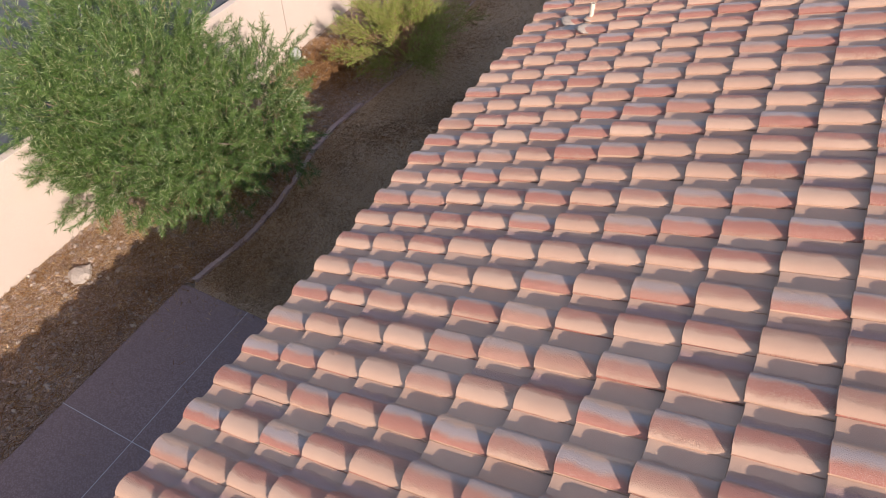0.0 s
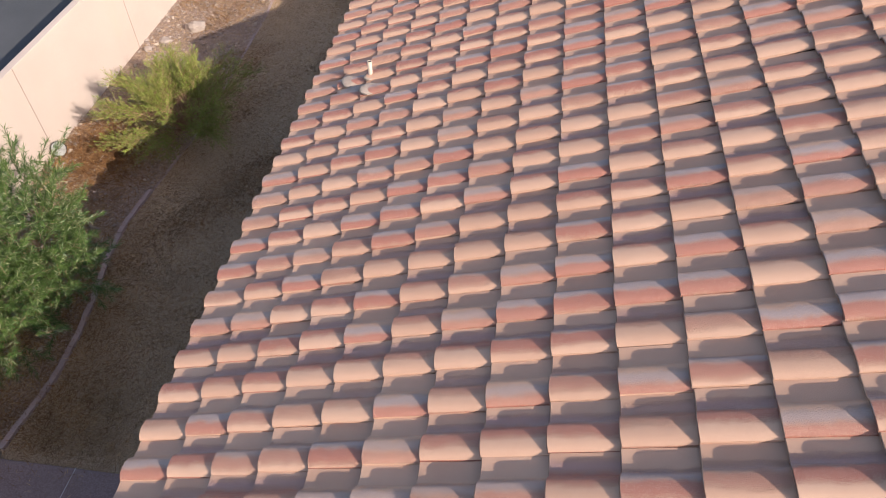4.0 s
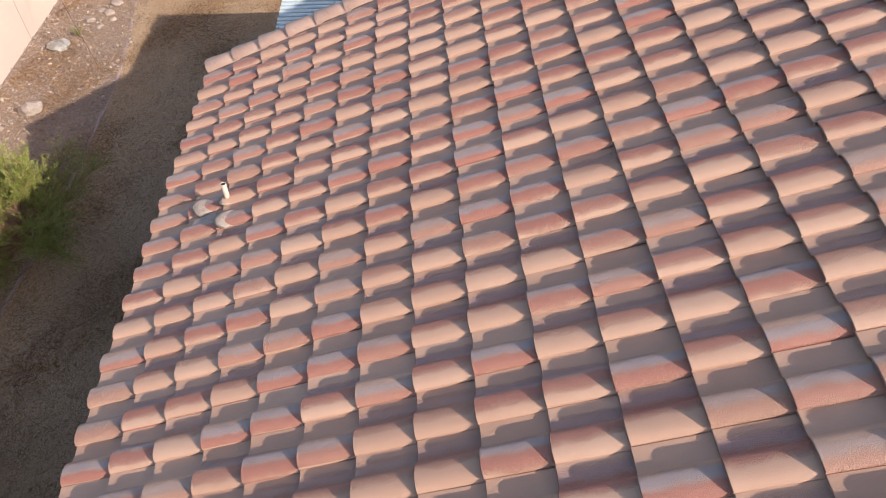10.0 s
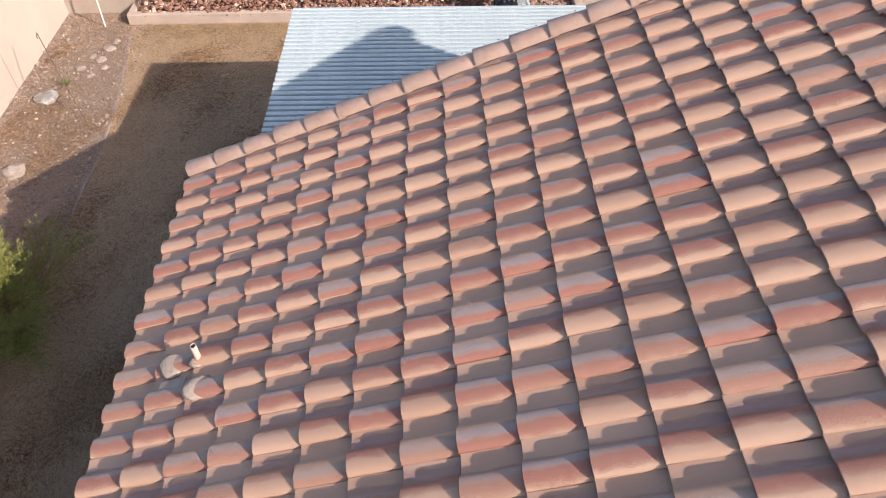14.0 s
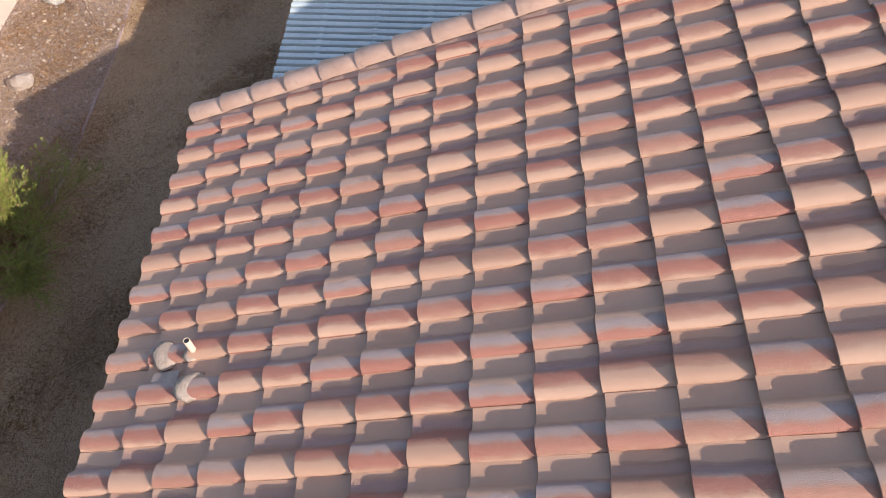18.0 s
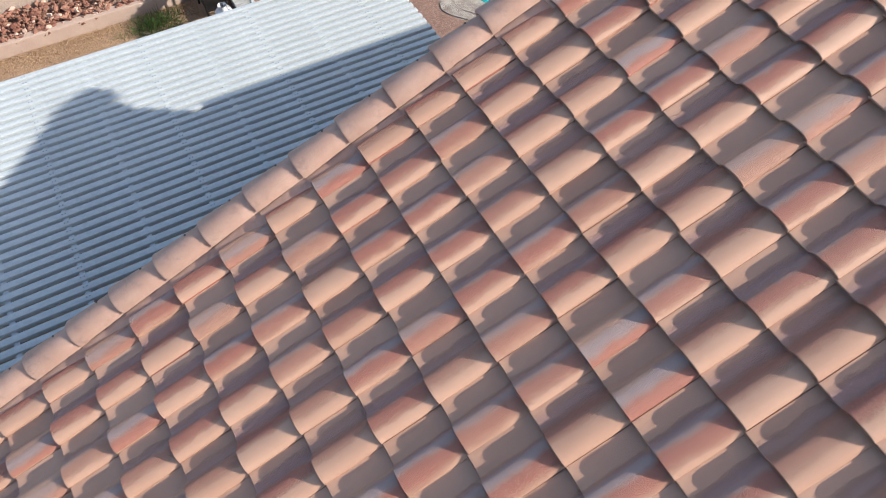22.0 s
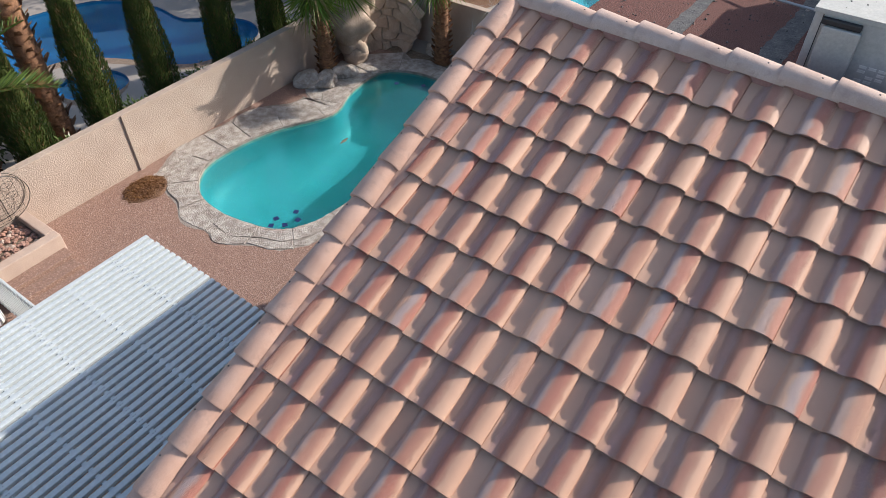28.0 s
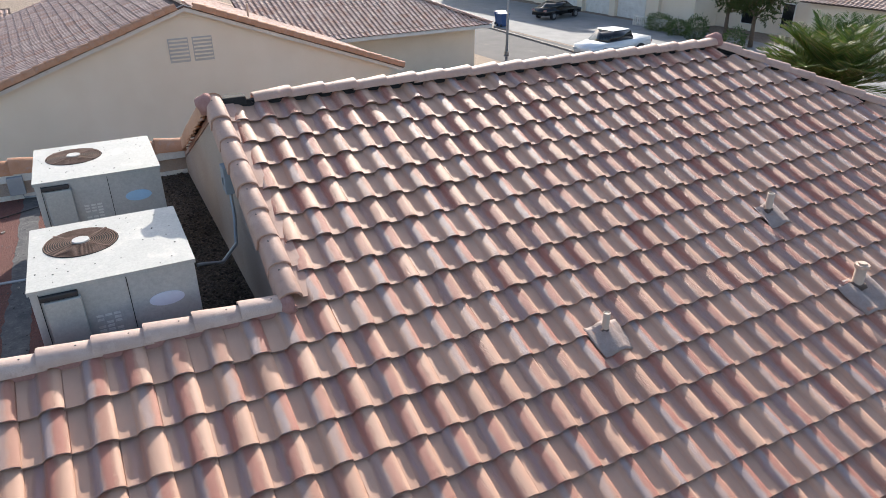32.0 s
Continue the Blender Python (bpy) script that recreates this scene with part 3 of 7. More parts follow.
wall_w, m_west = garden_wall("wall_west", (-5.32, 9.2), (-4.66, -40.0), 1.56, "pale", "sunlit pale peach stucco garden wall", 0.13)
for y in (2.62, 5.90, -0.65, -3.9):
    part("joint_line", box(bm_new(), (9.2 - y, 0.128, 0.01), (9.2 - y + 0.014, 0.1335, 1.555), m_west), "joint_shadow", wall_w, "thin vertical control joint")
wall_n, _ = garden_wall("wall_north", (-5.3, Y_BACK), (23.0, Y_BACK), H_BACK, "stucco", "rough tan stucco garden wall behind the pool")
garden_wall("wall_east", (16.32, Y_BACK - 0.002), (16.32, -1.5), H_BACK, "stucco", "tan stucco garden wall beside the pool")
for px in (8.42, 2.4, -3.0):
    bm = box(bm_new(), (px - 0.05, Y_BACK - 0.035, 0.0), (px + 0.06, Y_BACK + 0.002, H_BACK + 0.015), None, 0.008)
    tagged(part("pilaster", bm, "stucco", wall_n), "narrow raised stucco pilaster")

garden_wall("wall_far", (14.7, 18.55), (9.0, 23.3), 1.6, "stucco", "pale stucco garden wall behind the blue pool")

# ---- the house body ----
house = thing("house", "single-storey stucco house under a tan concrete tile roof", "house", (0, 0, 0))
bm = bm_new()
gable = [(0.45, 0.0), (0.45, EAVE - 0.05), (X_LOW, Z_LOW - 0.22), (X_LOW + 0.1, Z_DECK - 0.02), (X_PAR, Z_DECK - 0.02), (X_PAR, 0.0)]
prism(bm, gable, -0.45, -0.62)
part("gable_wall", bm, "stucco", house, "tan stucco end wall")
bm = bm_new()
box(bm, (0.45, -0.62, 0.0), (0.62, -21.0, EAVE - 0.12))
box(bm, (X_PAR - 0.17, -0.62, 0.0), (X_PAR, -4.3, Z_DECK - 0.02))
box(bm, (0.62, -20.83, 0.0), (20.0, -21.0, EAVE - 0.12))
box(bm, (19.83, -4.3, 0.0), (20.0, -20.83, EAVE - 0.12))
part("outer_wall", bm, "stucco", house, "tan stucco outer wall")
# wall of the raised gable above the flat roof
bm = bm_new()
X_E = 2 * X_TOP
prism(bm, [(X_LOW - 0.1, Z_DECK - 0.3), (X_LOW - 0.1, Z_LOW - 0.1), (X_TOP, Z_TOP - 0.12), (X_E - 0.4, EAVE + 0.05), (X_E - 0.4, 0.0), (X_PAR, 0.0), (X_PAR, Z_DECK - 0.3)], Y_STEP + 0.0, Y_STEP - 0.17)
part("upper_gable_wall", bm, "stucco", house, "stained stucco wall beside the flat roof")
bm = bm_new()
box(bm, (X_LOW - 0.14, 0.13, Z_DECK - 0.25), (X_PAR + 0.1, Y_STEP, Z_DECK))
deck = part("flat_roof", bm, "deck", house, "flat roof of faded red rolled roofing")
for k, (x0, y0, x1, y1, w) in enumerate([(7.9, -0.86, 13.6, -0.80, 0.085), (7.9, -1.80, 13.6, -1.90, 0.12)]):
    bm = bm_new()
    rng = random.Random(k)
    left, right = [], []
    for i in range(61):
        t = i / 60
        c = y0 + (y1 - y0) * t
        left.append((x0 + (x1 - x0) * t, c + w * rng.uniform(0.86, 1.1) + 0.012 * math.sin(i * 0.4)))
        right.append((x0 + (x1 - x0) * t, c - w * rng.uniform(0.86, 1.1) + 0.012 * math.sin(i * 0.3)))
    slab(bm, left + right[::-1], Z_DECK - 0.01, Z_DECK + 0.005)
    part("seam_strip", bm, "tar", deck, "cracked grey coating strip")
bm = bm_new()
grit_edge = [(8.0 + 0.15 * i, -3.42 - 0.10 * math.sin(1.3 * i) * math.cos(0.7 * i)) for i in range(38)]
slab(bm, [(8.0, -4.10), *grit_edge, (13.6, -4.10)], Z_DECK - 0.01, Z_DECK + 0.006)
part("debris_film", bm, "damp", deck, "dark damp grit in the corner of the flat roof")
# parapet at the far side of the flat roof
bm = box(bm_new(), (X_PAR - 0.17, -0.27, Z_DECK - 0.1), (X_PAR + 0.02, Y_STEP + 0.002, Z_DECK + 0.40))
parapet = part("parapet", bm, "stucco", house, "low stucco parapet")
bm = box(bm_new(), (X_PAR - 0.22, 0.10, Z_DECK + 0.27), (X_PAR - 0.172, Y_STEP + 0.004, Z_DECK + 0.39))
box(bm, (X_PAR - 0.171, 0.10, Z_DECK + 0.30), (X_PAR + 0.02, -0.27, Z_DECK + 0.40))
box(bm, (X_PAR - 0.19, -0.27, Z_DECK - 0.02), (X_PAR - 0.172, Y_STEP + 0.004, Z_DECK + 0.07))
part("fascia_board", bm, "trim", house, "white painted board")

# ---- the tiled roof ----


def course_limits(c):
    """The first and last column of a course on the west slope."""
    first = 0 if c < LOW else 14
    x = (c + 0.5) * TE * math.cos(PITCH)
    y_hip = Y_HIP - (X_TOP - x)
    return first, int(-y_hip / TW)


PROFILE = [(-0.030, 0.0085), (-0.0294, 0.0180), (-0.019, 0.0300), (-0.003, 0.0405), (0.018, 0.0475), (0.040, 0.0507), (0.062, 0.0510), (0.084, 0.0490), (0.102, 0.0447), (0.115, 0.0385), (0.125, 0.0285), (0.133, 0.0160), (0.139, 0.0075), (0.150, 0.0030), (0.184, 0.0012), (0.212, 0.0014), (0.232, 0.0032), (0.246, 0.0056), (0.260, 0.0070), (0.2615, 0.0020), (0.274, 0.0020)]


def tile_verts(lift=0.036, length=TE + 0.06, thick=0.011):
    """One S-shaped tile: upslope is +x, along the eave +y."""
    vs, uvs = [], []
    for x, z in ((0.0, lift), (0.006, lift + 0.003), (length, 0.0)):
        for s, h in PROFILE:
            vs.append((x, s, z + h - (0.004 if x == 0.0 else 0.0)))
            uvs.append((s, x))
    for s, h in PROFILE:
        vs.append((0.004, s, lift + h - thick))
        uvs.append((s, 0.0))
    n = len(PROFILE)
    faces = []
    for i in range(n - 1):
        faces.append((n + i, n + i + 1, i + 1, i)[::-1])
        faces.append((2 * n + i, 2 * n + i + 1, n + i + 1, n + i)[::-1])
        faces.append((i, i + 1, 3 * n + i + 1, 3 * n + i)[::-1])
    faces.append((0, n, 2 * n, 3 * n))
    return vs, uvs, faces


TV, TUV, TF = tile_verts()


def tile_mesh(name, mats, mat):
    """One or many tiles in one mesh; mats: their poses."""
    v0 = np.array([(*v, 1.0) for v in TV])
    allv, allf = [], []
    for k, m in enumerate(mats):
        allv.append((v0 @ np.array(m).T)[:, :3])
        allf += [tuple(i + k * len(TV) for i in f) for f in TF]
    verts = np.concatenate(allv)
    me = bpy.data.meshes.new(name)
    me.from_pydata(verts.tolist(), [], allf)
    layer = me.uv_layers.new(name="UVMap")
    idx = np.empty(len(me.loops), dtype=np.int32)
    me.loops.foreach_get("vertex_index", idx)
    uv = np.array(TUV)[idx % len(TV)]
    layer.data.foreach_set("uv", uv.astype(np.float32).ravel())
    me.update()
    me.materials.append(M[mat])
    me.shade_smooth()
    me.set_sharp_from_angle(angle=radians(34))
    return me


def tile_pose(plane, c, j, rng, lift=-0.023):
    return plane @ pose(c * TE - (0.046 if c == 0 else 0.0) + rng.uniform(-0.006, 0.006), -(j + 1) * TW - 0.012 + rng.uniform(-0.003, 0.003), lift + rng.uniform(-0.003, 0.004), rng.uniform(-0.8, 0.8), rng.uniform(-0.35, 0.35), rng.uniform(-0.45, 0.45))


def roof_sheet(bm, corners, thick=0.06):
    low = [bm.verts.new(Vector(c) - Vector((0, 0, thick))) for c in corners]
    top = [bm.verts.new(c) for c in corners]
    bm.faces.new(top)
    bm.faces.new(low[::-1])
    n = len(corners)
    for i in range(n):
        bm.faces.new((low[i], low[(i + 1) % n], top[(i + 1) % n], top[i]))


def on_slope(s, y, h=0.0):
    return RP @ Vector((s, y, h))


bm = bm_new()
y_end = Y_HIP - X_TOP
roof_sheet(bm, [on_slope(0.03, -0.10, -0.035), on_slope(LOW * TE - 0.02, -0.10, -0.035), on_slope(LOW * TE - 0.02, Y_STEP, -0.035), on_slope(HIGH * TE, Y_STEP, -0.035), on_slope(HIGH * TE, Y_HIP, -0.035), on_slope(0.03, y_end, -0.035)])
west = part("west_roof", bm, "under", house, "tan and brick-red barrel tiles with grey flashes")
E_SLOPE = Matrix.Translation((2 * X_TOP, 0, EAVE)) @ Matrix.Rotation(PITCH, 4, "Y")
bm = bm_new()
roof_sheet(bm, [E_SLOPE @ Vector((-HIGH * TE, Y_STEP, -0.035)), E_SLOPE @ Vector((-0.0, Y_STEP, -0.035)), E_SLOPE @ Vector((0, y_end, -0.035)), E_SLOPE @ Vector((-HIGH * TE, Y_HIP, -0.035))])
east = part("east_roof", bm, "cap", house, "east roof slope behind the ridge")
bm = bm_new()
roof_sheet(bm, [on_slope(HIGH * TE, Y_HIP, -0.035), E_SLOPE @ Vector((0, y_end, -0.035)), on_slope(0.0, y_end, -0.035)])
south = part("hip_roof", bm, "cap", house, "hip end of the roof")
bm = bm_new()
box(bm, (0.02, -0.12, -0.17), (0.06, y_end, -0.04), RP)
part("fascia", bm, "trim", house, "painted eave board")
bm = bm_new()
box(bm, (0.02, -0.11, -0.20), (LOW * TE, -0.07, -0.04), RP)
part("rake_board", bm, "trim", house, "painted rake board")


def cap_mesh(name, length, r0, r1, drop, thick=0.018, mat="cap", skirt=0.0, side=0, flange=0.0):
    """A tapered half-round trim tile along +x; its wide end is at x = 0 and lies proud; skirt: a straight drop on its +y side."""
    bm = bm_new()
    n = 9
    rings = []
    for x, r, up in ((0.0, r0, 0.022), (0.012, r0 + 0.003, 0.024), (length, r1, 0.0)):
        out, inn = [], []
        for k in range(n):
            a = math.pi * k / (n - 1)
            y, z = math.cos(a), math.sin(a)
            zz = up + drop * r * z - (skirt if k == (n - 1 if side else 0) else 0.0)
            out.append(bm.verts.new((x, r * y, zz)))
            inn.append(bm.verts.new((x, (r - thick) * y, zz - (thick if 0 < k < n - 1 else 0.0))))
        rings.append((out, inn))
    for (o0, _), (o1, _) in zip(rings, rings[1:]):
        for k in range(n - 1):
            bm.faces.new((o0[k], o0[k + 1], o1[k + 1], o1[k]))
    o, i = rings[0]
    for k in range(n - 1):
        bm.faces.new((o[k], o[k + 1], i[k + 1], i[k]))
    o, i = rings[-1]
    for k in range(n - 1):
        bm.faces.new((o[k], i[k], i[k + 1], o[k + 1]))
    o0, i0 = rings[0]
    o1, i1 = rings[-1]
    for k in range(n - 1):
        bm.faces.new((i0[k], i0[k + 1], i1[k + 1], i1[k]))
    if flange:
        strip = [[bm.verts.new((x, y, z)) for y, z in ((-r + 0.004, 0.004 + up), (-r - flange, 0.0 + up), (-r - flange, up - 0.03))] for x, r, up in ((0.004, r0, 0.006), (length, r1, -0.006))]
        for k in range(2):
            bm.faces.new((strip[0][k], strip[0][k + 1], strip[1][k + 1], strip[1][k]))
        bm.faces.new(strip[0])
    me = tidy(bm, name, mat, True)
    me.set_sharp_from_angle(angle=radians(40))
    return me


RIDGE_CAP = cap_mesh("ridge_cap", 0.42, 0.112, 0.098, 0.85)
LOW_CAP = cap_mesh("ridge_cap", 0.42, 0.116, 0.100, 0.82, mat="cap_sunlit")
RAKE_CAP = cap_mesh("rake_tile", 0.42, 0.105, 0.092, 0.85, skirt=0.10, flange=0.10)
NAIL = tidy(tube(bm_new(), [(0, 0, 0), (0, 0, 0.004)], 0.007, 6), "nail_hole", "dark")


def caps(mesh, name, start, direction, count, step, parent, rng, up=(0, 0, 1), flip=False):
    """A row of trim tiles from start along direction."""
    d = Vector(direction).normalized()
    side = Vector(up).cross(d).normalized()
    nor = d.cross(side)
    base = Matrix((d, side, nor)).transposed().to_4x4()
    for i in range(count):
        ob = new(name, mesh)
        ob.parent = parent
        ob.matrix_basis = Matrix.Translation(Vector(start) + d * step * i) @ base @ pose(0, rng.uniform(-0.005, 0.005), rng.uniform(-0.003, 0.004), rng.uniform(-2, 2), rng.uniform(-1.2, 0.4), rng.uniform(-1.2, 1.2))
        hole = new("nail_hole", NAIL)
        hole.parent = ob
        hole.matrix_basis = pose(0.26, -0.035 if flip else 0.03, 0.105, 0, 0, 0)


rng = random.Random(11)
up = RP.to_3x3() @ Vector((1, 0, 0))
nor = RP.to_3x3() @ Vector((0, 0, 1))
# rake at the north end, rake of the raised gable, low ridge, main ridge, hip, parapet cap
caps(RAKE_CAP, "rake_tile", on_slope(-0.02, -0.03, 0.03), up, LOW, TE, west, rng, nor)
caps(RAKE_CAP, "rake_tile", on_slope(LOW * TE + 0.08, Y_STEP - 0.02, 0.04), up, HIGH - LOW, TE - 0.012, west, rng, nor)
n_low = 11
caps(LOW_CAP, "ridge_cap", (X_LOW + 0.09, -0.06, Z_LOW + 0.028), (0, -1, 0), n_low, (-Y_STEP - 0.10) / n_low, west, rng, flip=True)
n_top = 19
caps(RIDGE_CAP, "ridge_cap", (X_TOP, Y_HIP + 0.05, Z_TOP + 0.012), (0, 1, 0), n_top - 1, (Y_STEP - Y_HIP - 0.15) / n_top, west, rng)
hip_dir = Vector((-1, -1, -SLOPE))
caps(RIDGE_CAP, "hip_cap", Vector((X_TOP, Y_HIP, Z_TOP + 0.0)) + hip_dir.normalized() * 16 * 0.37, -hip_dir, 16, 0.37, west, rng)
TERRA_CAP = cap_mesh("parapet_cap", 0.44, 0.155, 0.138, 1.25, mat="terra")
TERRA_RAKE = cap_mesh("rake_tile", 0.42, 0.115, 0.10, 0.9, mat="terra", skirt=0.12)
TERRA_RAKE_B = cap_mesh("rake_tile", 0.42, 0.115, 0.10, 0.9, mat="terra", skirt=0.12, side=1)
caps(TERRA_CAP, "parapet_cap", (X_PAR - 0.09, 0.24, Z_DECK + 0.375), (0, -1, 0), 11, 0.392, parapet, rng)
E_UP = E_SLOPE.to_3x3() @ Vector((-1, 0, 0))
caps(TERRA_RAKE_B, "rake_tile", E_SLOPE @ Vector((-HIGH * TE + 9 * 0.345, Y_STEP - 0.02, 0.04)), E_UP, 9, 0.345, east, rng, (0, 0, 1))


# closed ridge beds under the caps
bm = bm_new()
box(bm, (X_TOP - 0.05, Y_STEP - 0.02, Z_TOP - 0.12), (X_TOP + 0.05, Y_HIP, Z_TOP + 0.03))
part("ridge_bed", bm, "felt", west, "dark mortar bed under the ridge")
bm = bm_new()
box(bm, (X_LOW + 0.0, -0.12, Z_DECK - 0.2), (X_LOW + 0.04, Y_STEP - 0.05, Z_LOW + 0.04))
part("low_ridge_wall", bm, "mortar", house, "low stucco upstand behind the ridge")
m_hip = Vector((-1, -1, -SLOPE)).to_track_quat("X", "Z").to_matrix().to_4x4()
bm = bm_new()
box(bm, (0.0, -0.045, -0.10), (6.2, 0.045, 0.015), Matrix.Translation((X_TOP, Y_HIP, Z_TOP)) @ m_hip)
part("hip_bed", bm, "felt", west, "dark mortar bed under the hip")


def bulb(at, r, parent):
    bm = rock(bm_new(), (0, 0, 0), r, random.Random(3), 0.9, 2)
    ob = part("mortar_knob", bm, "mortar", parent, "rounded red mortar end plug", True)
    ob.matrix_basis = Matrix.Translation(at)


bulb((X_LOW + 0.09, -0.01, Z_LOW + 0.01), 0.14, west)
bulb((X_LOW + 0.04, Y_STEP + 0.04, Z_LOW + 0.05), 0.095, west)
bulb((X_TOP - 0.02, Y_STEP + 0.06, Z_TOP + 0.03), 0.12, west)
bulb((X_TOP, Y_HIP + 0.02, Z_TOP + 0.07), 0.13, west)
bm = bm_new()
box(bm, (X_TOP - 0.07, Y_STEP - 0.05, Z_TOP - 0.02), (X_TOP + 0.07, Y_STEP - 0.36, Z_TOP + 0.085), None, 0.02)
part("torn_felt", bm, "felt", west, "torn black ridge felt")

# ---- plants: shared makers ----


def blades(name, roots, tips, widths, mat, fold=0.25, sag=0.0):
    """Thin leaves, each a folded lozenge from root to tip, in one mesh."""
    roots, tips, widths = np.asarray(roots, float), np.asarray(tips, float), np.asarray(widths, float)
    d = tips - roots
    ln = np.linalg.norm(d, axis=1, keepdims=True) + 1e-9
    rs = np.random.RandomState(len(roots) % 9973)
    side = np.cross(d, rs.normal(size=d.shape))
    side /= np.linalg.norm(side, axis=1, keepdims=True) + 1e-9
    mid = roots + d * 0.45
    mid[:, 2] += sag * ln[:, 0]
    nor = np.cross(side, d / ln)
    a = mid + side * widths[:, None] / 2 + nor * widths[:, None] * fold
    b = mid - side * widths[:, None] / 2 + nor * widths[:, None] * fold
    n = len(roots)
    verts = np.stack([roots, a, tips, b], 1).reshape(-1, 3)
    idx = np.arange(n)[:, None] * 4
    faces = np.concatenate([idx + [0, 1, 2], idx + [0, 2, 3]], 1).reshape(-1, 3)
    me = bpy.data.meshes.new(name)
    me.from_pydata(verts.tolist(), [], faces.tolist())
    me.update()
    me.materials.append(M[mat])
    return me


def sprigs(rs, bases, dirs, per, length, leaf, width, spread=0.9):
    """Leaves set along short twigs."""
    bases, dirs = np.asarray(bases), np.asarray(dirs)
    n = len(bases)
    t = rs.uniform(0.05, 1.0, (n, per, 1))
    jitter = rs.normal(size=(n, per, 3))
    pos = bases[:, None] + dirs[:, None] * t * length
    ld = dirs[:, None] * rs.uniform(0.4, 1.1, (n, per, 1)) + jitter * spread * 0.6
    ld /= np.linalg.norm(ld, axis=2, keepdims=True)
    ll = leaf * rs.uniform(0.6, 1.25, (n, per, 1))
    roots = pos.reshape(-1, 3)
    tips = (pos + ld * ll).reshape(-1, 3)
    return roots, tips, np.full(len(roots), width) * rs.uniform(0.7, 1.2, len(roots))


def willow_tree(at):
    root = thing("tree", "leafy green willow-leaved tree leaning over the garden wall", "tree", at)
    rs = np.random.RandomState(4)
    rng = random.Random(4)
    bm = bm_new()
    tube(bm, [(0, 0, -0.05), (0.03, 0.02, 0.35), (0.0, 0.08, 0.75)], [0.09, 0.075, 0.065], 9)
    part("trunk", bm, "bark", root, "", True)
    lobes = [((0.0, 0.0, 1.75), (1.45, 1.35, 1.05)), ((0.9, 0.75, 1.30), (1.0, 0.85, 0.75)), ((-0.9, 0.3, 1.9), (1.1, 1.0, 0.9)), ((0.15, -0.75, 1.25), (0.8, 0.75, 0.7)), ((1.05, -0.2, 1.2), (0.7, 0.8, 0.6)), ((-0.5, -0.7, 1.6), (0.8, 0.7, 0.75))]
    bm = bm_new()
    for (c, r) in lobes:
        for k in range(4):
            tip = [c[i] + rng.uniform(-0.6, 0.6) * r[i] for i in range(3)]
            mid = [tip[0] * 0.45 + rng.uniform(-0.1, 0.1), tip[1] * 0.45 + rng.uniform(-0.1, 0.1), 0.55 + 0.45 * tip[2]]
            tube(bm, [(0, 0.05, 0.6), mid, tip], [0.035, 0.022, 0.006], 6)
    part("limbs", bm, "bark", root, "", True)
    bases, dirs = [], []
    for (c, r), count in zip(lobes, (760, 420, 460, 420, 300, 340)):
        v = rs.normal(size=(count, 3))
        v /= np.linalg.norm(v, axis=1, keepdims=True)
        rad = rs.uniform(0.35, 1.0, (count, 1)) ** 0.6
        lump = 1.0 + 0.22 * np.sin(5 * v[:, :1] + 3 * v[:, 1:2] + count) + 0.12 * rs.normal(size=(count, 1))
        p = np.array(c) + v * np.array(r) * rad * lump
        d = v + np.array([0, 0, 0.35]) + 0.5 * rs.normal(size=v.shape)
        bases.append(p)
        dirs.append(d / np.linalg.norm(d, axis=1, keepdims=True))
    bases, dirs = np.concatenate(bases), np.concatenate(dirs)
    keep = bases[:, 2] > 0.35
    bases, dirs = bases[keep], dirs[keep]
    roots, tips, w = sprigs(rs, bases, dirs, 84, 0.32, 0.092, 0.0074)
    part("crown", blades("crown", roots, tips, w, "leaf"), None, root, "narrow grey-green leaves")
    twr, twt = bases, bases + dirs * 0.3
    part("twig", blades("twig", twr, twt, np.full(len(twr), 0.008), "twig"), None, root)
    return root


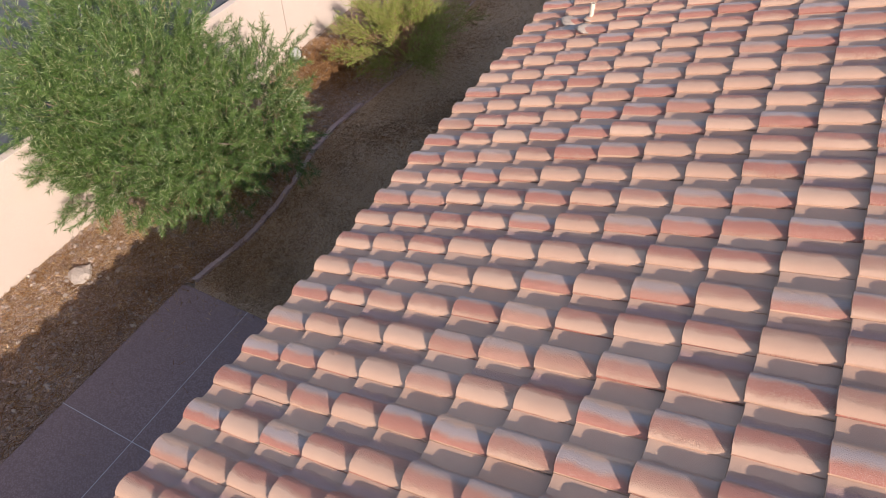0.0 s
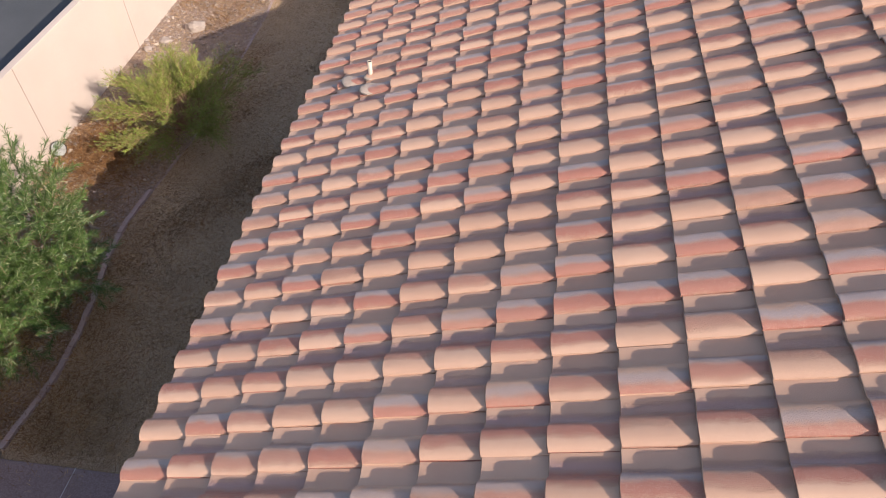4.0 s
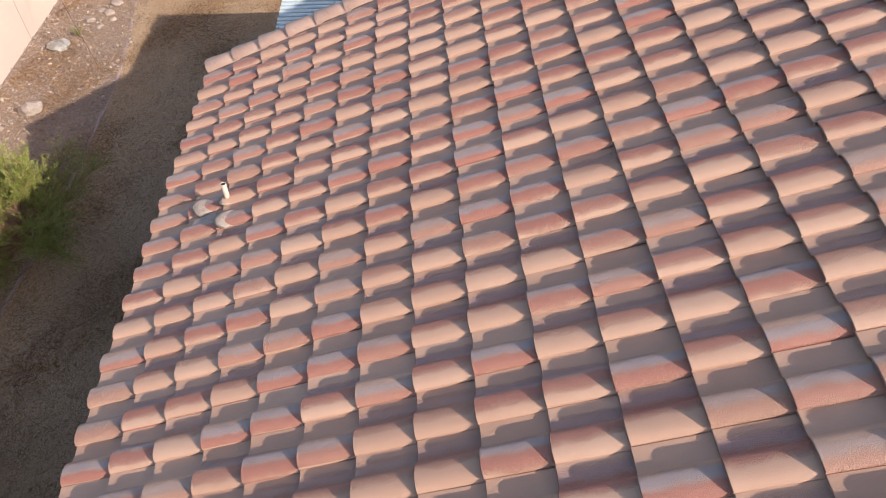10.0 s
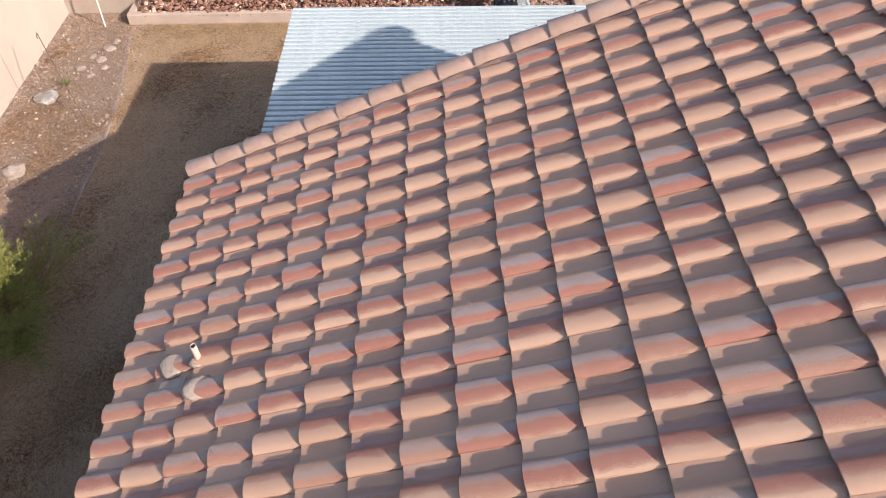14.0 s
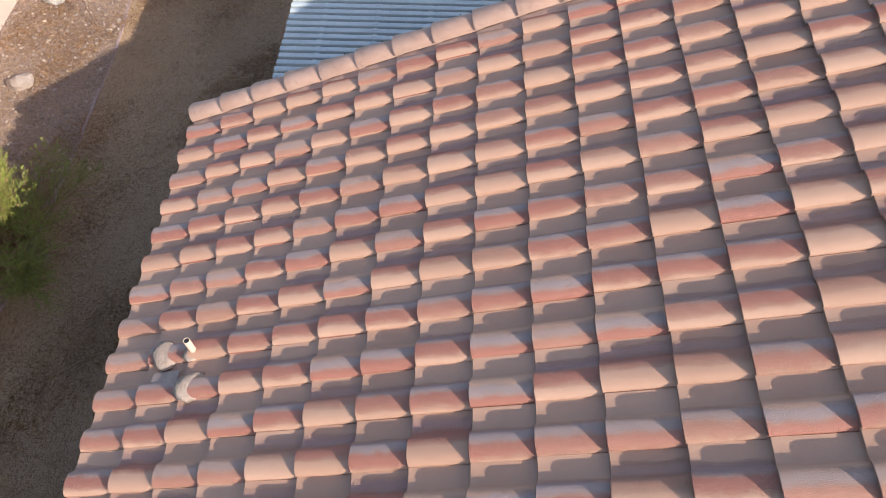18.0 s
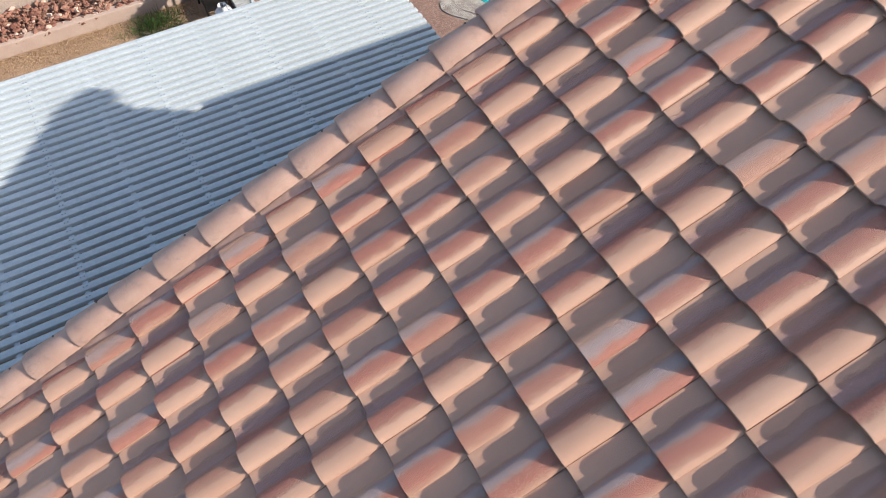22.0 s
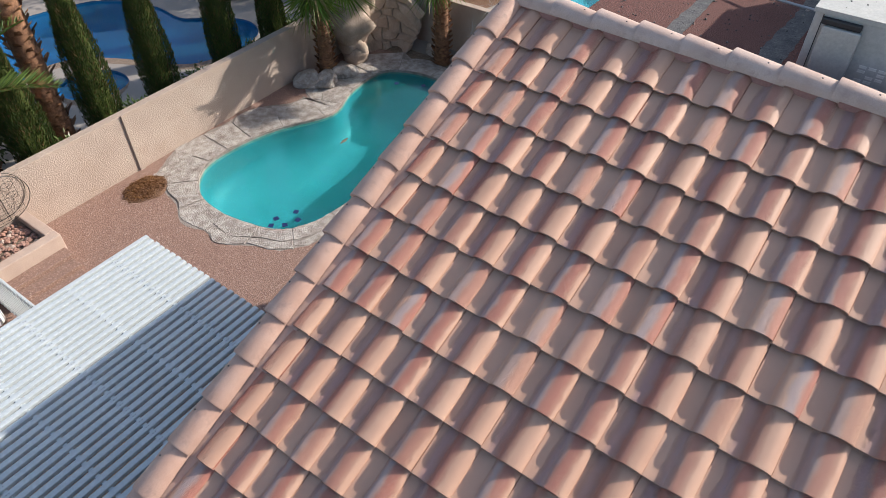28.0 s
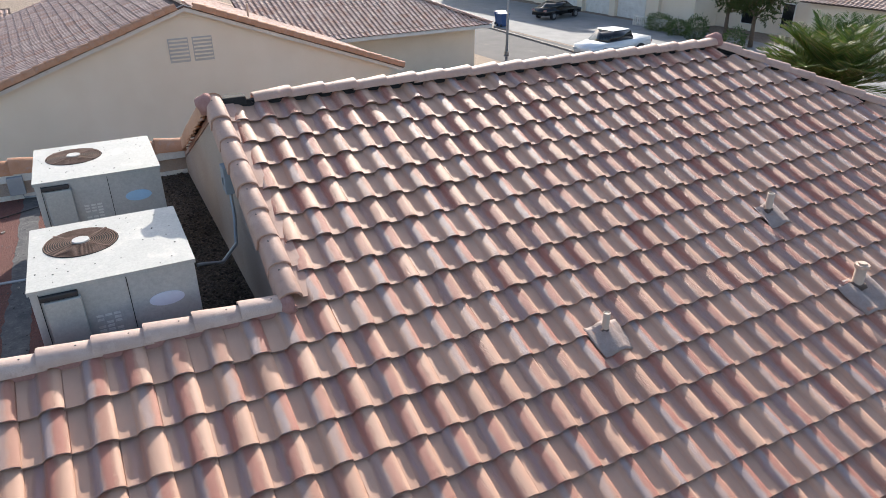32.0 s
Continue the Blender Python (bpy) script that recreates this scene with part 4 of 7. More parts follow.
def broom_bush(at, reach, height, seed, label, plumes=46, dead=10):
    """Low open bush: bare reddish stems fan out from one foot and end in feathery plumes of thin shoots."""
    root = thing("bush", label, "bush", at)
    rs = np.random.RandomState(seed)
    m = plumes + dead
    a = np.arange(m) * 2.399 + 0.3 * rs.normal(size=m)
    lean = np.clip(0.18 + 1.1 * rs.uniform(0, 1, m) ** 0.75, 0.1, 1.28)
    ln = (height + (reach - height) * lean / 1.28) * rs.uniform(0.82, 1.05, m)
    ln[plumes:] *= 0.72
    d = np.stack([np.cos(a) * np.sin(lean), np.sin(a) * np.sin(lean), np.cos(lean)], 1)
    foot = np.stack([np.cos(a) * 0.07 * rs.uniform(0, 1, m), np.sin(a) * 0.07 * rs.uniform(0, 1, m), np.zeros(m)], 1)
    bm = bm_new()
    for k in range(m):
        pts = [Vector(foot[k] + d[k] * ln[k] * f + np.array([0, 0, 0.10 * math.sin(3.1 * f) * lean[k]])) for f in (0.0, 0.35, 0.7, 0.95)]
        tube(bm, pts, [0.012, 0.009, 0.005, 0.002], 5)
    part("stem", bm, "redtwig", root, "bare reddish stems")

    def shoots(k0, k1, per, f0):
        n = k1 - k0
        f = rs.uniform(f0, 1.0, (n, per, 1))
        base = foot[k0:k1, None] + (d[k0:k1] * ln[k0:k1, None])[:, None] * f + np.array([0, 0, 1.0]) * (0.10 * np.sin(3.1 * f) * lean[k0:k1, None, None])
        dd = d[k0:k1, None] + 0.55 * rs.normal(size=(n, per, 3)) + np.array([0, 0, 0.22])
        dd /= np.linalg.norm(dd, axis=2, keepdims=True)
        tip = base + dd * rs.uniform(0.13, 0.30, (n, per, 1))
        low = tip[..., 2:] < 0.03
        tip = np.where(low, np.concatenate([tip[..., :2], np.full_like(tip[..., 2:], 0.03)], 2), tip)
        return base.reshape(-1, 3), tip.reshape(-1, 3)

    base, tip = shoots(0, plumes, 52, 0.46)
    part("twig", blades("twig", base, tip, np.full(len(base), 0.006), "redtwig", 0.2), None, root)
    dirs = (tip - base) / np.linalg.norm(tip - base, axis=1, keepdims=True)
    p, q, w = sprigs(rs, base, dirs, 20, 0.26, 0.055, 0.0065, 0.55)
    part("foliage", blades("foliage", p, q, w, "bushleaf"), None, root, "thin yellow-green shoots")
    base, tip = shoots(plumes, m, 120, 0.25)
    part("dead_growth", blades("dead_growth", base, tip, np.full(len(base), 0.0065), "redtwig", 0.2), None, root, "reddish dead twigs")
    return root


def scatter(name, label, outline_fn, count, lo, hi, mat, seed, category):
    """Small stones lying loose, many in one mesh."""
    rs = np.random.RandomState(seed)
    ico = [(0, 0, 1), (0.894, 0, 0.447), (0.276, 0.851, 0.447), (-0.724, 0.526, 0.447), (-0.724, -0.526, 0.447), (0.276, -0.851, 0.447), (0.724, 0.526, -0.447), (-0.276, 0.851, -0.447), (-0.894, 0, -0.447), (-0.276, -0.851, -0.447), (0.724, -0.526, -0.447), (0, 0, -1)]
    tri = [(0, 1, 2), (0, 2, 3), (0, 3, 4), (0, 4, 5), (0, 5, 1), (1, 6, 2), (2, 7, 3), (3, 8, 4), (4, 9, 5), (5, 10, 1), (2, 6, 7), (3, 7, 8), (4, 8, 9), (5, 9, 10), (1, 10, 6)]
    ico = np.array(ico)
    verts, faces = [], []
    for k in range(count):
        x, y, z = outline_fn(rs)
        s = lo + (hi - lo) * rs.uniform() ** 2.2
        v = ico * (1 + 0.28 * rs.normal(size=(12, 1))).clip(0.5, 1.5) * s * np.array([rs.uniform(0.7, 1.3), rs.uniform(0.7, 1.3), rs.uniform(0.45, 0.8)])
        verts.append(v + [x, y, z + 0.25 * s])
        faces += [tuple(i + 12 * k for i in f) for f in tri]
    ob = part(name, data(name, np.concatenate(verts), faces, mat), None)
    return tagged(ob, label, category, kind="stuff")


def straw(name, label, outline_fn, count, length, mat, seed, flat=0.35, width=0.006):
    rs = np.random.RandomState(seed)
    p = np.array([outline_fn(rs) for _ in range(count)])
    a = rs.uniform(0, 6.283, count)
    e = np.abs(rs.normal(size=count)) * flat
    ln = length * rs.uniform(0.4, 1.2, count)
    q = p + np.stack([np.cos(a) * np.cos(e), np.sin(a) * np.cos(e), np.sin(e)], 1) * ln[:, None]
    ob = part(name, blades(name, p, q, np.full(count, width), mat, 0.1), None)
    return tagged(ob, label, "grass", kind="stuff")


M["redtwig"] = leaf_material("red_twig", (0.20, 0.095, 0.060), (0.44, 0.255, 0.175), None, 0.9)
M["deadtwig"] = leaf_material("dead_grass", (0.13, 0.055, 0.02), (0.36, 0.185, 0.075), None, 0.9)
M["pebbles"] = leaf_material("pebble_stone", (0.22, 0.15, 0.12), (0.42, 0.34, 0.29), (0.42, 0.33, 0.26), 0.9)
M["redpebbles"] = leaf_material("red_stone", (0.20, 0.085, 0.06), (0.38, 0.21, 0.15), (0.50, 0.36, 0.29), 0.9)

# ---- west side yard ----
willow_tree((-4.35, -4.35, 0.0))
broom_bush((-3.18, 0.22, 0.0), 1.46, 0.85, 7, "open yellow-green broom bush with bare reddish stems by the wall", 58, 26)

# curved mowing kerb
bm = bm_new()
curve = []
for (x0, y0), (x1, y1) in zip(MOW, MOW[1:]):
    for k in range(5):
        curve.append((x0 + (x1 - x0) * k / 5, y0 + (y1 - y0) * k / 5))
left = [(x - (0.034 if y < -1.5 else 0.022), y) for x, y in curve]
right = [(x + (0.034 if y < -1.5 else 0.022), y) for x, y in curve]
for i in range(len(curve) - 1):
    slab(bm, [left[i], right[i], right[i + 1], left[i + 1]], -0.02, (0.052 if curve[i][1] < -1.5 else 0.015) + 0.008 * math.sin(i * 1.7))
kerb = part("mowing_kerb", bm, "mow")
tagged(kerb, "worn curved concrete mowing kerb", "kerb", kind="structure")

# exposed slab with joints
walk_slab = thing("side_walk", "dark exposed-aggregate concrete walk with thin joints", "walk", (0, 0, 0), kind="structure")
ys = [-5.70, -7.64, -9.58, -11.5, -13.4]
xs = [-3.08, -2.06, -1.04, 0.4]
for y0, y1 in zip(ys, ys[1:]):
    for x0, x1 in zip(xs, xs[1:]):
        bm = box(bm_new(), (x0 + 0.004, y0 - 0.004, -0.1), (x1 - 0.004, y1 + 0.004, 0.035), None, 0.006)
        part("slab", bm, "slab", walk_slab)


bm = bm_new()
for x in xs[1:-1]:
    box(bm, (x - 0.008, ys[0], -0.1), (x + 0.008, ys[-1], 0.033))
for y in ys[1:-1]:
    box(bm, (xs[0], y - 0.008, -0.1), (xs[-1], y + 0.008, 0.0325))
part("joint", bm, "joint", walk_slab, "pale joint filler")


def lot_rock(x, y, s, mat, seed, label, squash=0.6):
    solid("rock", rock(bm_new(), (0, 0, 0.25 * s), s, random.Random(seed), squash, 2), mat, label, "rock", (x, y, 0), smooth=False)


lot_rock(-4.35, -6.21, 0.16, "rock", 1, "flat brown rock in the gravel", 0.4)
# round garden lamp lying at the foot of the wall
lamp_body = thing("garden_lamp", "small round bronze garden lamp lying at the foot of the wall", "lamp", (-4.93, -0.72, 0.13), 0.0)
aim = Vector((0.80, -0.25, 0.55)).normalized()
back = Vector((-0.02, 0.03, -0.01))
part("housing", tube(bm_new(), [back - aim * 0.09, back - aim * 0.05, back + aim * 0.04, back + aim * 0.055], [0.055, 0.10, 0.125, 0.125], 20, False), "bronze", lamp_body, "dark bronze housing", True)
part("rear_cap", tube(bm_new(), [back - aim * 0.10, back - aim * 0.088], [0.03, 0.056], 20), "bronze", lamp_body)
part("lens", tube(bm_new(), [back + aim * 0.030, back + aim * 0.042], [0.118, 0.112], 20), "dustyglass", lamp_body, "dusty pale glass lens")
part("stem", tube(bm_new(), [back - aim * 0.05, back - aim * 0.06 + Vector((0, 0, -0.14))], [0.018, 0.018], 8), "bronze", lamp_body)
lot_rock(-4.28, 3.44, 0.20, "rock", 3, "reddish rock lying in the gravel")
lot_rock(-4.7, 2.9, 0.10, "rock", 33, "small brown rock in the gravel")
lot_rock(-4.9, 2.55, 0.09, "rock", 34, "small brown rock in the gravel")
solid("stepping_stone", rock(bm_new(), (0, 0, 0.06), 0.24, random.Random(8), 0.28, 2), "coping", "round grey stepping stone on the gravel", "stone", (-4.48, 5.56, 0))
for k, (x, y, s) in enumerate([(-3.9, 6.9, 0.09), (-3.75, 6.6, 0.08), (-3.85, 7.3, 0.10), (-4.1, 7.0, 0.07), (-3.95, 6.3, 0.06), (-4.2, 6.6, 0.09), (-3.8, 7.6, 0.08)]):
    lot_rock(x, y, s, "rock", 50 + k, "small pale stone in a loose heap")


def gravel_spot(rs):
    return rs.uniform(-5.15, -3.15), rs.uniform(-9.5, 8.8), 0.012


scatter("gravel_stones", "loose brown and grey gravel stones", gravel_spot, 4800, 0.008, 0.036, "pebbles", 1, "gravel")
scatter("wall_foot_stones", "pale stones heaped along the foot of the wall", lambda rs: (-5.16 + abs(rs.normal()) * 0.18, rs.uniform(-9, 8.8), 0.012), 500, 0.012, 0.05, "pebbles", 2, "gravel")
straw("gravel_straw", "dead straw strewn over the gravel", lambda rs: (rs.uniform(-5.05, -3.1), rs.uniform(-9.5, 8.8), 0.02), 34000, 0.09, "straw", 3, 0.25, 0.0055)


def lawn_spot(rs):
    return rs.uniform(-3.05, 0.6), rs.uniform(-5.6, 8.2), 0.006


straw("lawn_straw", "short dry straw-coloured grass", lawn_spot, 95000, 0.075, "straw", 4, 0.45, 0.0065)
straw("tall_straw", "taller dead grass under the tree", lambda rs: (-3.6 + rs.normal() * 0.55, -4.6 + rs.normal() * 1.1, 0.01), 3500, 0.16, "straw", 5, 0.6, 0.006)
straw("kerb_straw", "tufts of dead grass at the lawn corner", lambda rs: (-2.2 + rs.normal() * 0.35, -5.2 + rs.normal() * 0.3, 0.01), 1800, 0.14, "straw", 6, 0.7, 0.006)

straw("bush_litter", "reddish dead twigs under the broom bush", lambda rs: (-4.2 + rs.normal() * 0.42, -0.55 + rs.normal() * 0.55, 0.01), 9000, 0.16, "deadtwig", 12, 0.5, 0.007)
def clump_spot(rs):
    """Uneven patches, denser in some places than in others."""
    while True:
        x, y = rs.uniform(-5.0, 0.5), rs.uniform(-9.4, 7.5)
        if y < -5.6 and x > -3.12:
            continue
        if math.sin(2.1 * x + 0.9 * y) + math.sin(1.7 * y - 1.3 * x + 1.0) + math.sin(3.9 * x - 2.3 * y) > 0.9 + 0.6 * rs.normal():
            return x, y, 0.012


straw("dead_grass", "orange-brown patches of dead grass over the side yard", clump_spot, 26000, 0.11, "deadtwig", 14, 0.5, 0.007)
straw("front_litter", "brown dead grass matted beside the concrete walk", lambda rs: (rs.uniform(-4.9, -3.1), rs.uniform(-9.8, -5.2), 0.012), 14000, 0.11, "deadtwig", 15, 0.4, 0.007)
straw("tree_litter", "orange dead grass under the tree", lambda rs: (-3.2 + rs.normal() * 0.7, -3.6 + rs.normal() * 1.3, 0.01), 9000, 0.12, "deadtwig", 13, 0.5, 0.007)

# stakes and a wire hook by the corner
bm = tube(bm_new(), [(0, 0, -0.02), (0.02, 0.06, 0.95)], 0.016, 8)
solid("garden_stake", bm, "trim", "white garden stake leaning in the gravel", "stake", (-4.28, 8.35, 0.0))
bm = tube(bm_new(), [(0, 0, -0.02), (-0.35, 0.45, 0.7), (-0.62, 0.82, 1.22), (-0.66, 0.88, 1.27), (-0.70, 0.90, 1.22), (-0.69, 0.87, 1.16)], 0.008, 6)
solid("plant_hook", bm, "rust", "thin bent metal plant hook in the gravel", "hook", (-3.55, 4.85, 0.0))
bm = bm_new()
rs = np.random.RandomState(21)
me = blades("spiky_plant", np.zeros((14, 3)), np.stack([rs.normal(size=14) * 0.10, rs.normal(size=14) * 0.10, rs.uniform(0.15, 0.3, 14)], 1), np.full(14, 0.02), "frond")
solid("small_agave", me, None, "small spiky green plant in the gravel", "plant", (-4.25, 6.0, 0.0))

# ---- planter along the back wall ----
bed = thing("planter_kerb", "rough pink stucco planter kerb holding red gravel", "planter", (0, 0, 0), kind="structure")
bm = bm_new()
box(bm, (-3.72, 8.28, 0), (4.2, 8.44, 0.24), None, 0.02)
box(bm, (-3.72, 8.44, 0), (-3.56, 8.975, 0.242), None, 0.02)
part("kerb", bm, "pinkblock", bed)
bm = bm_new()
for i in range(40):
    x0, x1 = -3.56 + i * 0.19, -3.56 + (i + 1) * 0.19
    a, b = 0.03 * math.sin(i * 0.9), 0.03 * math.sin((i + 1) * 0.9)
    vs = [bm.verts.new(p) for p in ((x0, 8.44, 0.17 + a), (x1, 8.44, 0.17 + b), (x1, 8.975, 0.47 + b), (x0, 8.975, 0.47 + a))]
    bm.faces.new(vs)
part("gravel_fill", bm, "lava", bed, "red lava gravel")


def bed_spot(rs):
    y = rs.uniform(8.46, 8.95)
    return rs.uniform(-3.5, 4.1), y, 0.17 + (y - 8.44) * 0.56


scatter("planter_stones", "loose red and tan stones in the planter", bed_spot, 1500, 0.02, 0.06, "redpebbles", 8, "gravel")
straw("planter_grass", "clump of green grass by the planter kerb", lambda rs: (3.35 + rs.normal() * 0.22, 8.05 + rs.normal() * 0.14, 0.0), 900, 0.22, "grassgreen", 9, 1.1, 0.008)
straw("edge_grass", "yellow dead grass along the planter kerb", lambda rs: (rs.uniform(-3.4, 4.0), 8.25 - abs(rs.normal()) * 0.35, 0.006), 7000, 0.09, "straw", 10, 0.7, 0.006)

# ---- patio cover ----
COVER_Z = 2.3
cover = thing("patio_cover", "white aluminium lattice patio cover", "patio cover", (0, 0, 0))
CX0, CX1, CY0, CY1 = 0.41, 5.70, -0.40, 4.30
PITCH_SLAT = 0.1115
sl = bm_new()
rib = [(-0.034, 0.003), (-0.034, 0.043), (-0.0315, 0.048), (-0.027, 0.050), (0.027, 0.050), (0.0315, 0.048), (0.034, 0.043), (0.034, 0.003)]
ra = [sl.verts.new((CX0, y, z)) for y, z in rib]
rb = [sl.verts.new((CX1, y, z)) for y, z in rib]
sl.faces.new(ra)
sl.faces.new(rb[::-1])
for k in range(8):
    sl.faces.new((ra[k], rb[k], rb[(k + 1) % 8], ra[(k + 1) % 8]))
slat_mesh = tidy(sl, "slat", "white", True)
slat_mesh.set_sharp_from_angle(angle=radians(25))
n_slat = int((CY1 - CY0) / PITCH_SLAT)
for i in range(n_slat):
    ob = new("slat", slat_mesh)
    ob.parent = cover
    ob.matrix_basis = pose(random.Random(i).uniform(-0.006, 0.006), CY1 - 0.05 - i * PITCH_SLAT, COVER_Z - 0.05, 0, 0, 0)
for r in range(8):
    x = 0.82 + 0.62 * r
    part("rafter", box(bm_new(), (x - 0.025, CY0, COVER_Z - 0.21), (x + 0.025, CY1 - 0.03, COVER_Z - 0.027), None, 0.004), "white", cover)
    if r % 2 == 0:
        continue
    bm = bm_new()
    for i in range(n_slat):
        y = CY1 - 0.05 - i * PITCH_SLAT
        for dx in (-0.015, 0.015):
            tube(bm, [(x + dx, y, COVER_Z - 0.002), (x + dx, y, COVER_Z + 0.004)], 0.007, 6)
    tagged(part("screws", bm, "grey", cover, "row of small screw heads"), kind="stuff")
part("beam", box(bm_new(), (CX0 - 0.02, CY1 - 0.75, COVER_Z - 0.38), (CX1 + 0.02, CY1 - 0.67, COVER_Z - 0.212), None, 0.005), "white", cover)
for x in (0.75, 3.2, 5.65):
    part("post", box(bm_new(), (x - 0.04, CY1 - 0.75, 0.0), (x + 0.04, CY1 - 0.67, COVER_Z - 0.382), None, 0.005), "white", cover)

# ---- vent pipes and flashings on the roof ----


def vent(s, y, height, r, label, flash, cap=False, patch=False):
    base = on_slope(s, y, 0.0)
    root = thing("vent_pipe", label, "vent pipe", base)
    rot = RP.to_3x3().to_4x4()
    bm = bm_new()
    n = 14
    ro = [[bm.verts.new((rr * math.cos(6.28319 * k / n), rr * math.sin(6.28319 * k / n), z)) for k in range(n)] for rr, z in ((r, -0.06), (r, height), (r * 0.8, height), (r * 0.8, height - 0.06))]
    for a, b in zip(ro, ro[1:]):
        for k in range(n):
            bm.faces.new((a[k], a[(k + 1) % n], b[(k + 1) % n], b[k]))
    bm.faces.new(ro[-1])
    part("pipe", bm, "pvc", root, "", True)
    # black disc near the rim stands in for the shade inside the pipe
    bm = tube(bm_new(), [(0, 0, height - 0.012), (0, 0, height - 0.006)], r * 0.79, 12)
    part("opening", bm, "dark", root)
    if cap:
        bm = tube(bm_new(), [(0, 0, height - 0.01), (0, 0, height + 0.025)], [r * 1.35, r * 1.3], 16)
        tube(bm, [(0, 0, height + 0.025), (0, 0, height + 0.045)], [r * 0.8, r * 0.75], 14)
        part("cap", bm, "pvc", root, "round vent cap")
    bm = rock(bm_new(), (0, 0, 0.03), r * 1.6, random.Random(int(s * 10)), 0.8, 2)
    part("collar", bm, "under", root, "dark crumbling sealant collar")
    if flash:
        w, d = flash
        bm = bm_new()
        rs2 = random.Random(int(s * 31))
        nx, ny = 8, 10
        grid = []
        for i in range(nx + 1):
            row = []
            for j in range(ny + 1):
                u, v = i / nx, j / ny
                xx = 0.10 - d * u
                edge = 1.0 - 0.35 * max(0.0, u - 0.55) * abs(2 * v - 1) ** 2
                yy = (v - 0.5) * w * edge
                across = (y + yy + 0.012) % TW
                across -= TW if across > 0.262 else 0.0
                z = 0.013 + float(np.interp(across, [p[0] for p in PROFILE], [p[1] for p in PROFILE])) + rs2.uniform(-0.004, 0.004)
                row.append(bm.verts.new(rot @ Vector((xx, yy, z))))
            grid.append(row)
        for i in range(nx):
            for j in range(ny):
                bm.faces.new((grid[i][j], grid[i][j + 1], grid[i + 1][j + 1], grid[i + 1][j]))
        bmesh.ops.recalc_face_normals(bm, faces=bm.faces)
        bmesh.ops.solidify(bm, geom=bm.faces[:], thickness=0.006)
        part("flashing", bm, "lead", root, "crumpled lead flashing", True)
    if patch:
        for k, (dx, dy, sz) in enumerate([(-0.23, 0.01, 0.100), (0.07, -0.26, 0.095), (0.0, -0.02, 0.055)]):
            bm = rock(bm_new(), rot @ Vector((dx, dy, 0.034)), sz * 1.1, random.Random(60 + k), 0.20, 2)
            part("mortar_patch", bm, "patch", root, "pale lumpy mortar patch", True)
        bm = box(bm_new(), (-0.30, -0.26, 0.036), (-0.06, -0.13, 0.042), rot)
        part("metal_sheet", bm, "lead", root, "bent dull metal sheet")
    return root


vent(0.74, -2.60, 0.21, 0.024, "tan vent pipe set in pale mortar patches", None, patch=True)
vent(7.09, -6.62, 0.22, 0.032, "tan vent pipe on a crumpled lead flashing", (0.36, 0.33))
vent(7.88, -9.50, 0.24, 0.040, "tan vent pipe on a lead flashing", (0.36, 0.33))
vent(6.69, -9.65, 0.26, 0.055, "wide tan flue pipe with a round cap", (0.48, 0.42), cap=True)

# ---- pools ----


def pool(name, outline, depth, plaster, water, label, level=-0.05):
    root = thing(name, label, "pool", (outline[0][0], outline[0][1], 0.0))
    ox, oy = outline[0]
    pts = [(x - ox, y - oy) for x, y in outline]
    bm = bm_new()
    n = len(pts)
    inner = [(x - ox, y - oy) for x, y in offset(outline, -0.35)]
    top = [bm.verts.new((x, y, 0.002)) for x, y in pts]
    mid = [bm.verts.new((x, y, -depth * 0.7)) for x, y in pts]
    low = [bm.verts.new((x, y, -depth)) for x, y in inner]
    for a, b in ((top, mid), (mid, low)):
        for i in range(n):
            bm.faces.new((a[i], a[(i + 1) % n], b[(i + 1) % n], b[i]))
    bm.faces.new(low)
    part("basin", bm, plaster, root, "painted plaster basin", True)
    bm = bm_new()
    turn = sum(p[0] * q[1] - q[0] * p[1] for p, q in zip(pts, pts[1:] + pts[:1]))
    surf = bm.faces.new([bm.verts.new((x, y, level)) for x, y in (pts if turn > 0 else pts[::-1])])
    surf.normal_update()
    wet = bpy.data.meshes.new("water")
    bm.to_mesh(wet)
    bm.free()
    wet.materials.append(M[water])
    ob = part("water", wet, None, root, "still clear water")
    ob.visible_shadow = False
    return root


pool("pool", POOL, 1.3, "plaster", "water", "kidney-shaped turquoise swimming pool with stone coping")
pool("pool", POOL_E, 1.3, "skyplaster", "water", "curved light blue swimming pool behind the garden wall")
pool("pool", POOL_N, 1.5, "blueplaster", "bluewater", "deep blue swimming pool in the next garden")
pool("spa", SPA, 0.8, "blueplaster", "bluewater", "small round blue spa beside the pool")

# coping: uneven flagstones all round the near pool
coping = thing("pool_coping", "broken grey flagstone coping round the pool", "coping", (POOL[0][0], POOL[0][1], 0.0), kind="structure")
ox, oy = POOL[0]
rng = random.Random(12)
n = len(POOL)
widths = []
for k in range(n):
    x, y = POOL[k]
    w = 0.55 + 0.08 * math.sin(k * 0.9) + (0.35 if y > 7.2 and x > 9.0 else 0.0) - (0.10 if y < 5.2 else 0.0)
    widths.append(w)


def out_by(k, f):
    """A point a share f across the coping, beside the pool's edge point k."""
    a0, a1 = POOL[(k - 1) % n], POOL[(k + 1) % n]
    o = offset_unit[k % n]
    x, y = POOL[k % n]
    return x + o[0] * widths[k % n] * f, min(8.95, y + o[1] * widths[k % n] * f)


